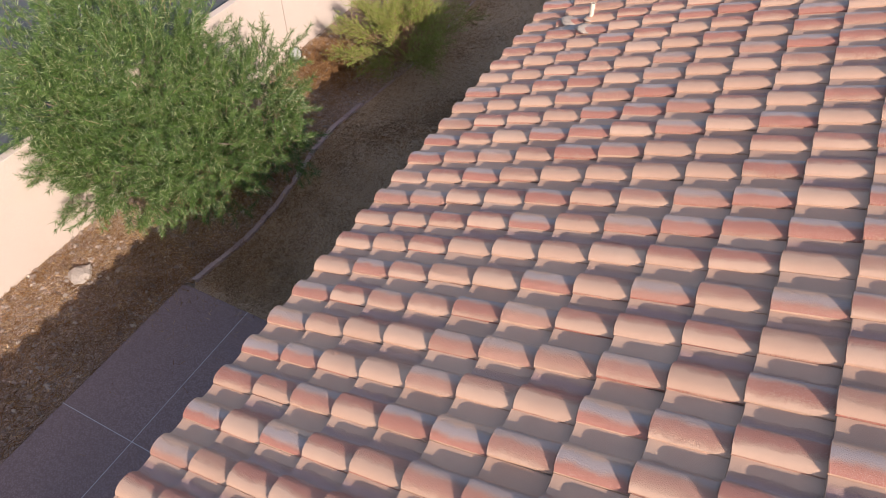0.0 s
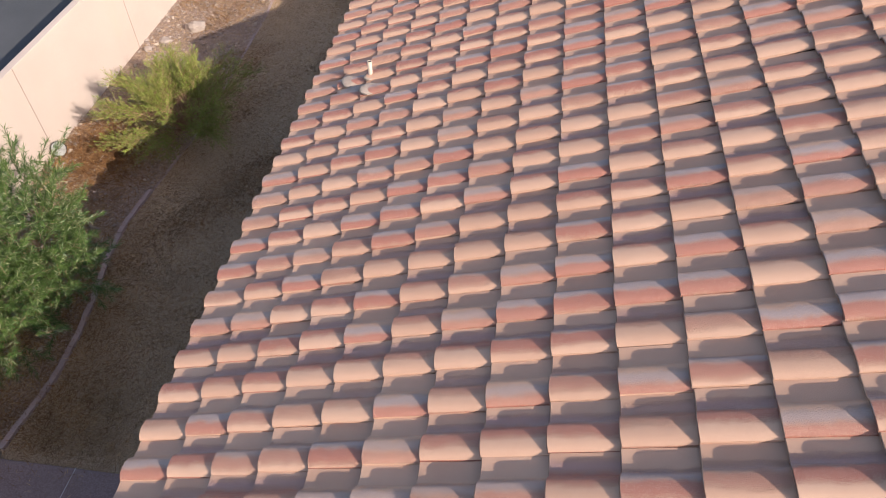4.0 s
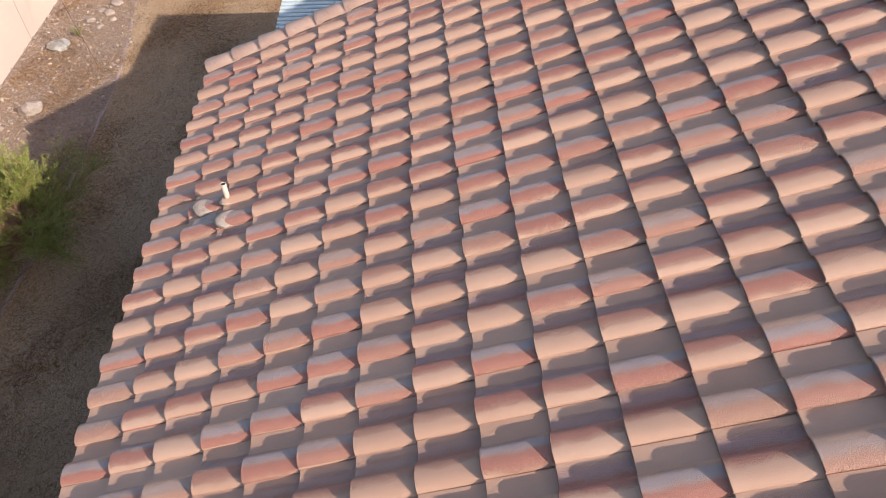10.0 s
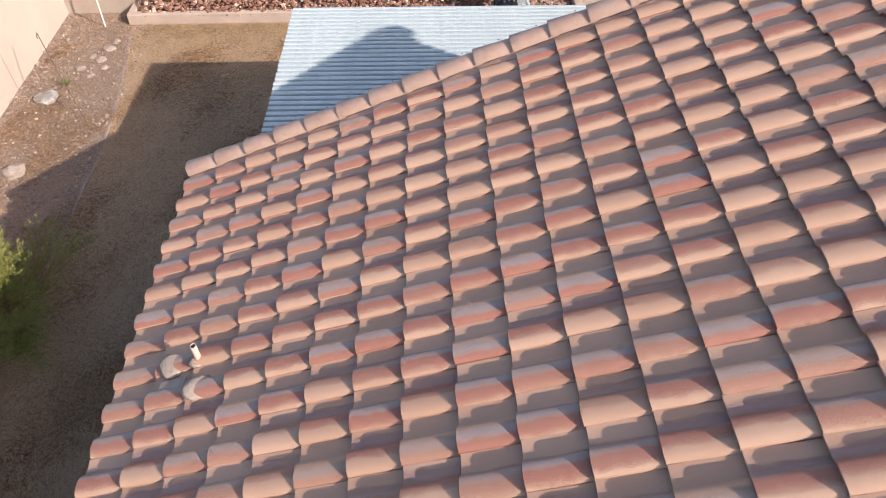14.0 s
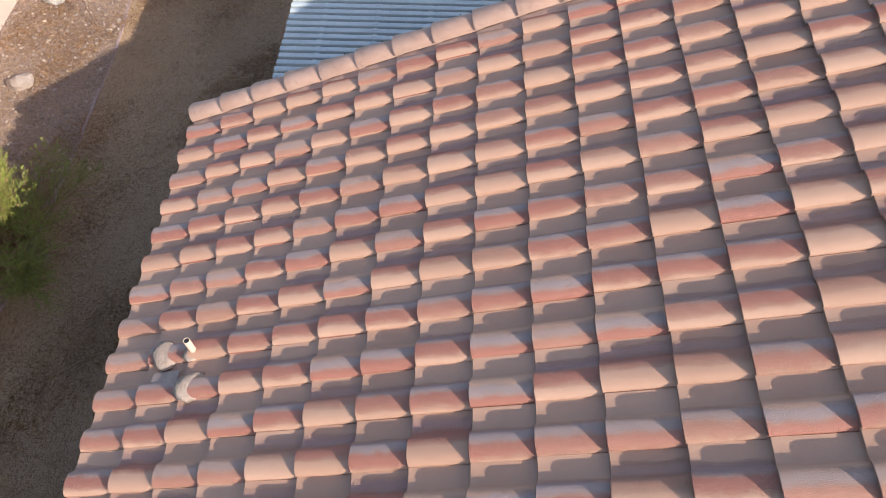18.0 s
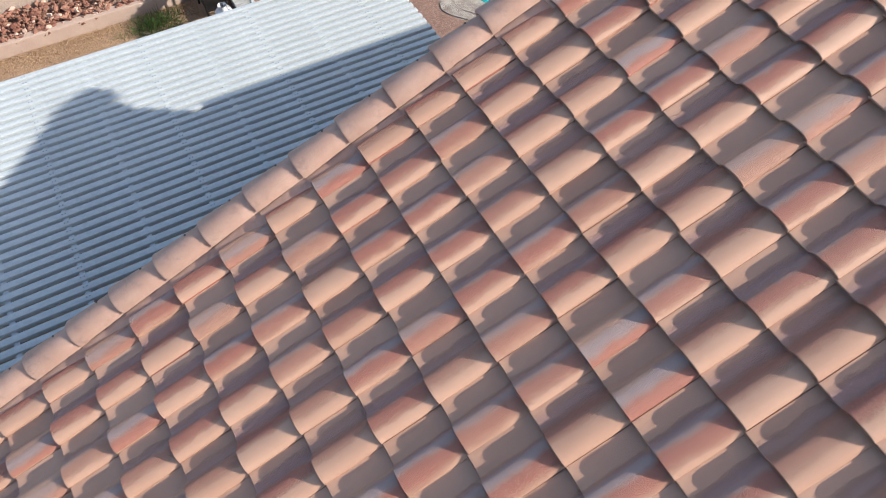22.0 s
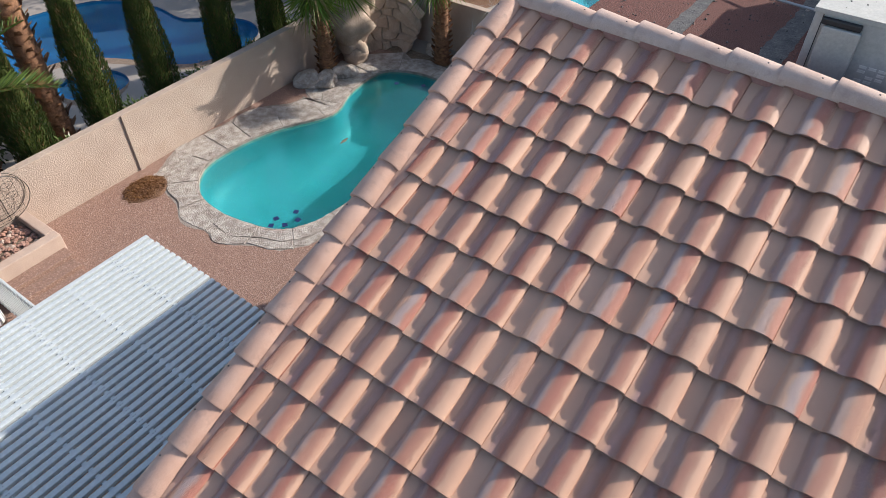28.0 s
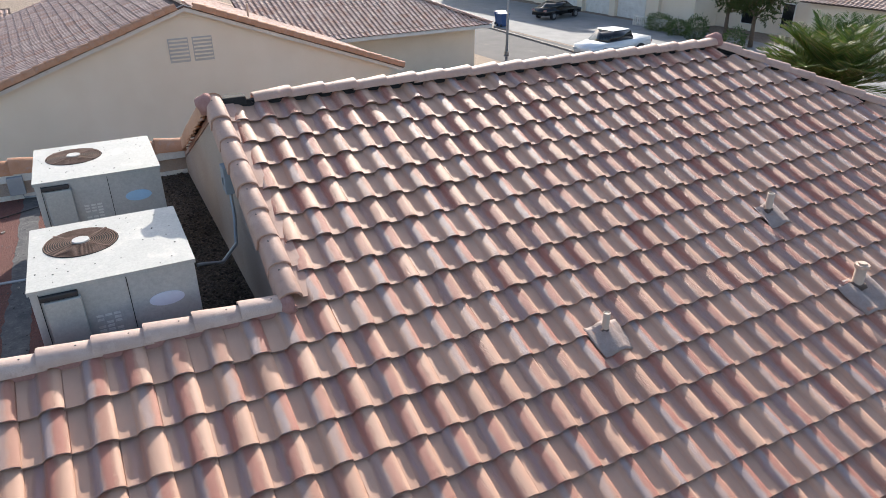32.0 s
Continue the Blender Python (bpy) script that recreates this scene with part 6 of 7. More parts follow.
part("shelf", box(bm_new(), (-0.3, -0.18, 0.20), (0.3, 0.18, 0.22), None, 0.004), "black", gr)
for x in (-0.33, 0.33):
    wheel = part("wheel", tube(bm_new(), [(x - 0.02, -0.18, 0.08), (x + 0.02, -0.18, 0.08)], 0.08, 16), "dark", gr)
for k in range(4):
    part("knob", tube(bm_new(), [(-0.28 + 0.06 * (k % 2), -0.15 + 0.10 * k, 0.76), (-0.28 + 0.06 * (k % 2), -0.15 + 0.10 * k, 0.785)], 0.024, 10), "conduit", gr)
gb = thing("gas_bottle", "white propane gas bottle beside the grill", "gas bottle", (4.40, 7.36, 0.0))
prof = [(0.10, 0.0), (0.11, 0.03), (0.15, 0.06), (0.155, 0.14), (0.155, 0.30), (0.13, 0.38), (0.06, 0.42)]
part("body", tube(bm_new(), [(0, 0, z) for r, z in prof], [r for r, z in prof], 20), "carwhite", gb, "", True)
part("collar", tube(bm_new(), [(0, 0, 0.40), (0, 0, 0.47)], [0.085, 0.08], 14, False), "carwhite", gb)
part("valve", tube(bm_new(), [(0, 0, 0.42), (0, 0, 0.50)], 0.025, 8), "conduit", gb, "brass valve")
# white metal gate panel
gt = thing("gate_panel", "white metal picket gate panel standing open", "gate", (4.70, 7.35, 0.05), 90)
for z in (0.08, 1.0):
    part("rail", box(bm_new(), (-1.40, -0.015, z), (1.50, 0.015, z + 0.04), None, 0.004), "white", gt)
picket = tidy(box(bm_new(), (-0.012, -0.012, 0.0), (0.012, 0.012, 1.08), None, 0.003), "picket", "white")
for k in range(30):
    ob = new("picket", picket)
    ob.parent = gt
    ob.matrix_basis = Matrix.Translation((-1.36 + k * 0.098, 0.028, 0.0))

# ---- air conditioners on the flat roof ----


def annulus(bm, c, r0, r1, h, n=40):
    """A flat ring with height, about a vertical axis."""
    rings = []
    for r, z in ((r0, 0), (r1, 0), (r1, h), (r0, h)):
        rings.append([bm.verts.new((c[0] + r * math.cos(6.28319 * k / n), c[1] + r * math.sin(6.28319 * k / n), c[2] + z)) for k in range(n)])
    for i in range(4):
        a, b = rings[i], rings[(i + 1) % 4]
        for k in range(n):
            bm.faces.new((a[k], a[(k + 1) % n], b[(k + 1) % n], b[k]))


M["brass"] = surface("rusty_brass", (0.10, 0.045, 0.015), (0.30, 0.17, 0.06), 14.0, 70.0, 0.6, 0.5, 0.004, metal=0.3)


def air_conditioner(at, dx, dy, badge, seed, label):
    """Rooftop packaged unit; its front looks to -x and its corner at the origin is front and north."""
    u = thing("air_conditioner", label, "air conditioner", at)
    rg = random.Random(seed)
    z0, z1 = 0.42, 1.13
    part("curb", box(bm_new(), (0.10, -0.12, 0.0), (dx - 0.10, -dy + 0.12, z0 - 0.002)), "acgrey", u, "dull sheet-metal curb")
    body = part("cabinet", box(bm_new(), (0.012, -0.012, z0), (dx - 0.012, -dy + 0.012, z1 - 0.03), None, 0.012), "acgrey", u, "grey painted steel cabinet")
    # lid with a round fan opening
    fx, fy, fr = dx * 0.62, -dy * 0.33, 0.305
    bm = bm_new()
    edges = loop(bm, [(0, 0), (dx, 0), (dx, -dy), (0, -dy)], z1)
    edges += loop(bm, [(fx + fr * math.cos(6.28319 * k / 48), fy + fr * math.sin(6.28319 * k / 48)) for k in range(48)], z1)
    bmesh.ops.triangle_fill(bm, edges=edges, use_beauty=True, normal=(0, 0, 1))
    lid = part("lid", bm, "acwhite", u, "dirty white steel lid")
    for a, b in (((0, 0.0, z1 - 0.035), (dx, -0.004, z1 - 0.0005)), ((0, -dy + 0.004, z1 - 0.035), (dx, -dy, z1 - 0.0005)), ((0, -0.0045, z1 - 0.035), (0.004, -dy + 0.0045, z1 - 0.0005)), ((dx - 0.004, -0.0045, z1 - 0.035), (dx, -dy + 0.0045, z1 - 0.0005))):
        part("lid_edge", box(bm_new(), a, b), "acwhite", lid)
    bm = bm_new()
    n = 48
    top = [bm.verts.new((fx + fr * math.cos(6.28319 * k / n), fy + fr * math.sin(6.28319 * k / n), z1)) for k in range(n)]
    low = [bm.verts.new((fx + fr * math.cos(6.28319 * k / n), fy + fr * math.sin(6.28319 * k / n), z1 - 0.029)) for k in range(n)]
    for k in range(n):
        bm.faces.new((top[k], top[(k + 1) % n], low[(k + 1) % n], low[k]))
    bm.faces.new(low)
    part("fan_well", bm, "felt", lid, "dark fan well")
    for k in range(12):
        bm = bm_new()
        r = 0.08 + k * 0.0192
        annulus(bm, (fx, fy, z1 + 0.004 + 0.002 * (11 - k) * 0.5), r, r + 0.006, 0.006)
        part("grille_ring", bm, "rust", lid)
    for k in range(4):
        bm = box(bm_new(), (0.05, -0.007, 0.002), (fr, 0.007, 0.012), Matrix.Translation((fx, fy, z1 + 0.004)) @ Matrix.Rotation(radians(45 + 90 * k), 4, "Z"))
        part("grille_spoke", bm, "rust", lid)
    part("fan_hub", tube(bm_new(), [(fx, fy, z1 + 0.006), (fx, fy, z1 + 0.03)], [0.075, 0.07], 24), "acgrey", lid, "dusty round fan hub")
    # front: electrical cover, panel seam, badge, worn sticker, hoses
    part("side_cover", box(bm_new(), (-0.05, -0.10, z0 + 0.10), (0.011, -0.36, z1 - 0.10), None, 0.012), "acwhite", u, "raised service cover")
    part("slot", box(bm_new(), (-0.034, -0.075, z1 - 0.096), (0.009, -0.345, z1 - 0.05), None, 0.010), "dark", u, "black recessed handle slot")
    part("seam", box(bm_new(), (0.006, -dy * 0.56, z0 + 0.01), (0.0105, -dy * 0.56 - 0.006, z1 - 0.04)), "dark", u)
    part("seam", box(bm_new(), (0.005, -0.07, z0 + 0.01), (0.0108, -0.076, z1 - 0.04)), "dark", u)
    bm = bm_new()
    cy, cz = -dy * 0.78, z0 + 0.40
    vs0 = [bm.verts.new((0.004, cy + 0.14 * math.cos(6.28319 * k / 28), cz + 0.062 * math.sin(6.28319 * k / 28))) for k in range(28)]
    vs1 = [bm.verts.new((0.012, v.co.y, v.co.z)) for v in vs0]
    bm.faces.new(vs0)
    for k in range(28):
        bm.faces.new((vs0[k], vs1[k], vs1[(k + 1) % 28], vs0[(k + 1) % 28]))
    part("badge", bm, badge, u, "faded oval badge")
    bm = bm_new()
    for i in range(9):
        for j in range(3):
            if rg.random() < 0.9:
                box(bm, (0.007, -dy * 0.34 - 0.065 * j, z0 + 0.08 + 0.035 * i), (0.0118, -dy * 0.34 - 0.065 * j - 0.05, z0 + 0.08 + 0.035 * i + 0.02))
    tagged(part("sticker", bm, "trim", u, "peeling white label with rows of small print"), kind="stuff")
    part("pipe_recess", box(bm_new(), (-0.004, -0.13, z0 + 0.005), (0.0112, -0.34, z0 + 0.095)), "acgrey", u, "stained plate between the pipe fittings")
    for y in (-0.105, -0.385):
        part("fitting", box(bm_new(), (-0.03, y - 0.028, z0 + 0.01), (0.0114, y + 0.028, z0 + 0.12), None, 0.008), "brass", u, "rusty brass pipe fitting")
        part("pipe_stub", tube(bm_new(), [(-0.02, y, z0 + 0.05), (-0.07, y, z0 + 0.02), (-0.09, y + 0.02, -0.0)], 0.018, 8), "dark", u)
    part("hose", tube(bm_new(), [(-0.03, -0.27, z0 + 0.02), (-0.075, -0.30, z0 + 0.10), (-0.085, -0.35, z0 + 0.155), (-0.07, -0.41, z0 + 0.15), (-0.075, -0.44, z0 + 0.08), (-0.09, -0.45, 0.02)], 0.017, 8), "black", u, "black rubber hose")
    bm = bm_new()
    for k in range(46):
        x, y = rg.uniform(0.03, dx - 0.03), rg.uniform(-dy + 0.03, -0.03)
        if (x - fx) ** 2 + (y - fy) ** 2 > (fr + 0.02) ** 2:
            rock(bm, (x, y, z1 + 0.003), rg.uniform(0.003, 0.009), rg, 0.4, 1)
    tagged(part("droppings", bm, "dark", u, "small dark specks of grit on the lid"), kind="stuff")
    return u


air_conditioner((8.09, -2.22, Z_DECK), 1.29, 1.25, "lilac", 1, "weathered white rooftop air conditioner with a rusty fan grille")
air_conditioner((10.70, -2.21, Z_DECK), 1.31, 1.30, "blue", 2, "weathered white rooftop air conditioner with a blue oval badge")

M["grit"] = leaf_material("roof_grit", (0.02, 0.014, 0.010), (0.13, 0.095, 0.07), None, 0.9)
# conduits, boxes and litter on the flat roof
bm = tube(bm_new(), [(9.56, -2.75, Z_DECK + 0.42), (10.25, -2.70, Z_DECK + 0.22), (10.46, -2.30, Z_DECK + 0.16), (10.50, -2.0, Z_DECK + 0.14), (10.60, -1.4, Z_DECK + 0.12), (10.66, -0.92, Z_DECK + 0.06), (10.67, -0.86, Z_DECK + 0.0)], 0.016, 8)
solid("conduit", bm, "conduit", "grey steel conduit crossing the red flat roof", "conduit")
solid("pipe_boot", rock(bm_new(), (10.67, -0.86, Z_DECK + 0.02), 0.10, random.Random(5), 0.5, 2), "felt", "black tar boot round a conduit", "pipe boot")
bm = tube(bm_new(), [(13.52, -0.35, Z_DECK + 0.010), (13.2, -0.75, Z_DECK + 0.010), (13.02, -1.0, Z_DECK + 0.010), (12.89, -1.49, Z_DECK + 0.010), (13.11, -2.07, Z_DECK + 0.03), (13.0, -2.6, Z_DECK + 0.03)], 0.007, 6)
solid("cable", bm, "black", "black cable lying across the flat roof", "cable")
jb = thing("junction_box", "grey electrical box on the parapet", "electrical box", (X_PAR - 0.205, -1.75, Z_DECK + 0.10))
part("box", box(bm_new(), (-0.10, -0.10, 0), (0.0, 0.10, 0.26), None, 0.008), "grey", jb)
part("conduit", tube(bm_new(), [(-0.05, -0.05, 0.0), (-0.05, -0.06, -0.06), (-0.12, -0.47, -0.07)], 0.014, 8), "conduit", jb)
sw = thing("disconnect_box", "grey electrical disconnect box on the gable wall", "electrical box", (9.40, Y_STEP + 0.005, Z_DECK + 1.19))
part("box", box(bm_new(), (-0.09, 0.0, -0.02), (0.09, 0.10, 0.26), None, 0.008), "grey", sw)
part("hasp", box(bm_new(), (-0.02, 0.102, 0.06), (0.02, 0.112, 0.14), None, 0.003), "conduit", sw)
part("flexible_conduit", tube(bm_new(), [(-0.02, 0.05, -0.02), (-0.12, 0.06, -0.25), (-0.35, 0.12, -0.45), (-0.55, 0.30, -0.52), (-0.62, 0.50, -0.46), (-0.64, 0.545, -0.45)], 0.018, 8), "conduit", sw, "looped grey flexible conduit")
bm = tube(bm_new(), [(0, 0, 0.012), (0.12, 0.10, 0.02), (0.2, 0.12, 0.05), (0.42, 0.22, 0.015)], [0.009, 0.011, 0.009, 0.004], 6)
solid("stick", bm, "coping", "pale dry stick lying on the flat roof", "stick", (10.9, -0.11, Z_DECK), -35)
for k in range(14):
    rg = random.Random(400 + k)
    solid("roof_stone", rock(bm_new(), (0, 0, 0.008), rg.uniform(0.012, 0.028), rg, 0.6, 1), "coping", "small pale stone on the flat roof", "stone", (rg.uniform(8.0, 13.5), rg.uniform(-1.95, -0.1), Z_DECK), group="litter on the flat roof")
scatter("roof_grit", "dark grit and leaf litter in the roof corner", lambda rs: (rs.uniform(8.0, 13.7), -4.08 + abs(rs.normal()) * 0.30, Z_DECK + 0.005), 3600, 0.006, 0.022, "grit", 41, "grit")
scatter("deck_grit", "fine dark grit strewn on the flat roof", lambda rs: (rs.uniform(7.8, 13.7), rs.uniform(-2.1, -0.05), Z_DECK), 620, 0.005, 0.016, "dark", 42, "grit")

# sprouting weeds on the rake
for k, (s, y) in enumerate([(8.05, 0.05), (7.70, 0.05)]):
    rs = np.random.RandomState(70 + k)
    d = rs.normal(size=(16, 3)) * 0.07 + [0, 0.02, 0.07]
    solid("bird_spikes", blades("bird_spikes", np.zeros((16, 3)), d, np.full(16, 0.003), "conduit"), None, "tuft of thin wire bird spikes on the rake", "spikes", tuple(on_slope(s, y, 0.09)))

# ---- neighbouring houses ----
M["fartiles"] = leaf_material("faded_roof_tile", (0.46, 0.31, 0.255), (0.62, 0.46, 0.385), (0.42, 0.25, 0.19), 0.85)



def slope_plane(origin, up, along):
    """A roof plane: x goes up the slope, y along the eave."""
    up, along = Vector(up).normalized(), Vector(along).normalized()
    nor = up.cross(along)
    m = Matrix((up, along, nor)).transposed().to_4x4()
    m.translation = origin
    return m


def tiled_slope(name, parent, plane, width, rise, inset, seed, label):
    """Fills a roof plane, y from 0 to -width, with tiles; inset(s): how far the two ends draw in at the height s."""
    rg = random.Random(seed)
    bm = bm_new()
    a0, b0 = inset(0.0)
    a1, b1 = inset(rise)
    roof_sheet(bm, [plane @ Vector(p) for p in ((0, -a0, -0.04), (rise, -a1, -0.04), (rise, -width + b1, -0.04), (0, -width + b0, -0.04))])
    sheet_ob = part(name, bm, "under", parent, label)
    mats = []
    for c in range(int(rise / TE)):
        a, b = inset((c + 0.5) * TE)
        for j in range(int(a / TW), int((width - b) / TW)):
            mats.append(tile_pose(plane, c, j, rg))
    tagged(part("roof_tiles", tile_mesh("roof_tiles", mats, "fartiles"), None, sheet_ob), kind="stuff")
    return sheet_ob


def louvre(parent, m, w, h):
    fr = part("gable_vent", box(bm_new(), (-w / 2 - 0.03, -0.02, -0.03), (w / 2 + 0.03, -0.004, h + 0.03), m), "acgrey", parent, "louvred gable vent")
    for k in range(6):
        z = (k + 0.5) * h / 6
        part("slat", box(bm_new(), (-w / 2, -0.06, z - 0.012), (w / 2, -0.03, z + 0.045), m @ Matrix.Translation((0, 0, 0)), 0.0), "cream", fr)


GX, GY, GZ = 30.0, -6.6, 5.95
GS = 0.372
HALF = 8.3
nb = thing("neighbour_house", "cream stucco neighbouring house with a tiled gable roof", "house", (GX, GY, 0.0))
bm = bm_new()
out = [(-HALF + 0.5, 0.0), (HALF - 0.5, 0.0), (HALF - 0.5, GZ - GS * (HALF - 0.5) - 0.1), (0, GZ - 0.1), (-HALF + 0.5, GZ - GS * (HALF - 0.5) - 0.1)]
a = [bm.verts.new((0.0, y, z)) for y, z in out]
b = [bm.verts.new((0.2, y, z)) for y, z in out]
bm.faces.new(a)
bm.faces.new(b[::-1])
for i in range(5):
    bm.faces.new((a[i], b[i], b[(i + 1) % 5], a[(i + 1) % 5]))
part("gable_wall", bm, "cream", nb, "broad cream stucco gable wall")
box_m = bm_new()
box(box_m, (0.2, HALF - 0.7, 0), (16.0, HALF - 0.5, 2.75))
box(box_m, (0.2, -HALF + 0.5, 0), (16.0, -HALF + 0.7, 2.75))
box(box_m, (15.8, -HALF + 0.7, 0), (16.0, HALF - 0.7, 2.75))
part("side_wall", box_m, "cream", nb)
for s in (-1, 1):
    rise = HALF * math.sqrt(1 + GS * GS)
    pl_m = slope_plane((-0.3 if s < 0 else 16.3, s * HALF, GZ - GS * HALF), (0, -s, GS), (s, 0, 0))
    tiled_slope("roof_slope", nb, pl_m, 16.6, rise, lambda q: (0.0, 0.0), 20 + s, "faded pinkish barrel tiles")
    d = Vector((0, -s, GS)).normalized()
    caps(TERRA_RAKE_B if s > 0 else TERRA_RAKE, "rake_tile", Vector((-0.30, s * HALF, GZ - GS * HALF + 0.06)), d, int(rise / 0.37), 0.37, nb, random.Random(8 + s), Vector((0, 0, 1)))
    bm = bm_new()
    vs = []
    for yy, zz in ((s * HALF, GZ - GS * HALF), (0.0, GZ)):
        vs.append((yy, zz))
    pts = [(vs[0][0], vs[0][1] - 0.02), (vs[1][0], vs[1][1] - 0.02), (vs[1][0], vs[1][1] - 0.24), (vs[0][0], vs[0][1] - 0.24)]
    a = [bm.verts.new((-0.24, y, z)) for y, z in pts]
    b = [bm.verts.new((-0.19, y, z)) for y, z in pts]
    bm.faces.new(a)
    bm.faces.new(b[::-1])
    for i in range(4):
        bm.faces.new((a[i], b[i], b[(i + 1) % 4], a[(i + 1) % 4]))
    part("rake_board", bm, "trim", nb, "white rake board")
for k in range(44):
    ob = new("ridge_cap", RIDGE_CAP)
    ob.parent = nb
    ob.matrix_basis = pose(16.1 - 0.37 * k, 0, GZ + 0.02, 0, 0, 180)
for dy in (0.36, -0.46):
    louvre(nb, Matrix.Translation((0.0, dy - 0.02, 3.95)) @ Matrix.Rotation(radians(90), 4, "Z") @ Matrix.Rotation(radians(180), 4, "Z"), 0.62, 0.80)
win = part("window", box(bm_new(), (-0.03, -1.2 - 3.9, 1.1), (-0.002, 1.2 - 3.9, 2.1)), "trim", nb, "white window frame")
part("pane", box(bm_new(), (-0.036, -1.1 - 3.9, 1.2), (-0.031, 1.1 - 3.9, 2.0)), "glass", win)
part("vent_stub", tube(bm_new(), [(4.5, -3.5, GZ - GS * 3.5), (4.5, -3.5, GZ - GS * 3.5 + 0.6)], 0.05, 8), "pvc", nb)

# house behind, hip roof with the eave towards the street
nb2 = thing("neighbour_house", "cream stucco house with a hipped barrel-tile roof", "house", (38.0, -18.5, 0.0))
bm = bm_new()
box(bm, (1.2, -6.2, 0), (1.4, 7.0, 2.62))
box(bm, (1.4, -6.2, 0), (15.0, -6.0, 2.62))
part("wall", bm, "cream", nb2)
part("fascia", box(bm_new(), (-0.02, -6.6, 2.48), (0.03, 7.0, 2.66)), "trim", nb2, "painted eave board")
part("soffit", box(bm_new(), (0.03, -6.6, 2.60), (1.4, 7.0, 2.64)), "trim", nb2)
tiled_slope("roof_slope", nb2, slope_plane((0, 7.0, 2.7), (1, 0, SLOPE), (0, 1, 0)), 13.6, 8.2, lambda q: (0.0, q * 0.92), 31, "pinkish barrel tiles")
tiled_slope("roof_slope", nb2, slope_plane((0.0, -6.6, 2.7), (0, 1, SLOPE), (-1, 0, 0)), 15.0, 8.2, lambda q: (q * 0.92, 0.0), 32, "pinkish barrel tiles")
hd = Vector((1, 1, SLOPE))
caps(RIDGE_CAP, "hip_cap", Vector((0, -6.6, 2.74)), hd, 30, 0.37, nb2, random.Random(6))

# roof of the house beyond the far garden
nb3 = thing("neighbour_house", "house corner with a tiled roof beyond the lawn", "house", (46.0, 3.5, 0.0))
part("wall", box(bm_new(), (0, -4.5, 0), (0.2, 3.0, 2.5)), "cream", nb3)
tiled_slope("roof_slope", nb3, slope_plane((-0.5, 3.5, 2.6), (1, 0, SLOPE), (0, 1, 0)), 8.0, 4.2, lambda q: (0, 0), 33, "pinkish barrel tiles")

# ---- across the street ----
sheet("street", [(20.0, -26.5), (75.0, -27.5), (75.0, -35.3), (20.0, -33.0)], "asphalt", "grey asphalt street between the houses", 0.006)
sheet("driveway", [(20.0, -33.3), (75.0, -35.6), (75.0, -46.0), (20.0, -46.0)], "drive", "pale concrete driveways with joints", 0.012)
bm = bm_new()
box(bm, (20, -33.28, 0), (75, -33.12, 0.12))
street_kerb = tagged(part("street_kerb", bm, "concrete"), "pale concrete street kerb", "kerb", kind="structure")
street_kerb.matrix_basis = Matrix.Translation((20, -33.2, 0)) @ Matrix.Rotation(math.atan2(-2.3, 55.0), 4, "Z") @ Matrix.Translation((-20, 33.2, 0))


hc = thing("street_house", "beige stucco house with two white garage doors", "house", (48.0, -47.0, 0.0))
for a, b in (((-6, -0.3, 0), (14, 0.0, 3.6)), ((-14, -3.0, 0), (-6.02, -2.7, 3.4)), ((-22, 1.5, 0), (-16.5, 1.8, 3.2))):
    part("wall", box(bm_new(), a, b), "cream", hc)
# unseen upper storeys, added and sized to cast the shadows on the driveway
for x0, x1, top in ((-6.0, 5.0, 6.0), (10.0, 30.0, 8.8)):
    part("upper_storey", box(bm_new(), (x0, -5.0, 0.0), (x1, -0.32, top)), "cream", hc)
    tiled_slope("roof_slope", hc, slope_plane((x1 + 0.4, 0.1, top), (0, -1, SLOPE), (1, 0, 0)), x1 - x0 + 0.8, 3.2, lambda q: (0, 0), 37, "pinkish barrel tiles")
for x in (0.6, 4.6, 9.0):
    dr = part("garage_door", box(bm_new(), (x - 1.6, 0.002, 0.0), (x + 1.6, 0.05, 2.2)), "trim", hc, "white sectional garage door")
    for k in range(4):
        part("panel", box(bm_new(), (x - 1.5, 0.052, 0.08 + 0.54 * k), (x + 1.5, 0.062, 0.54 + 0.54 * k), None, 0.004), "trim", dr)
for x in (-2.3, 2.6, 6.8):
    part("pilaster", box(bm_new(), (x - 0.35, 0.003, 0), (x + 0.35, 0.35, 3.2), None, 0.02), "cream", hc)
for x, w in ((-9.0, 1.3), (-12.2, 1.0)):
    wi = part("window", box(bm_new(), (x - w / 2, -2.698, 0.5), (x + w / 2, -2.62, 2.4)), "trim", hc, "tall white-framed window")
    part("pane", box(bm_new(), (x - w / 2 + 0.06, -2.618, 0.56), (x + w / 2 - 0.06, -2.612, 2.34)), "glass", wi)
bm = bm_new()
aw = [(-0.9 * math.cos(math.pi * k / 16), 1.4 + 0.9 * math.sin(math.pi * k / 16)) for k in range(17)] + [(0.9, 0.5), (-0.9, 0.5)]
va = [bm.verts.new((-19.2 + x, 1.802, z)) for x, z in aw]
vb = [bm.verts.new((-19.2 + x, 1.86, z)) for x, z in aw]
bm.faces.new(vb)
for i in range(len(aw)):
    bm.faces.new((va[i], vb[i], vb[(i + 1) % len(aw)], va[(i + 1) % len(aw)]))
wi = part("arched_window", bm, "glass", hc, "dark arched window with white bars")
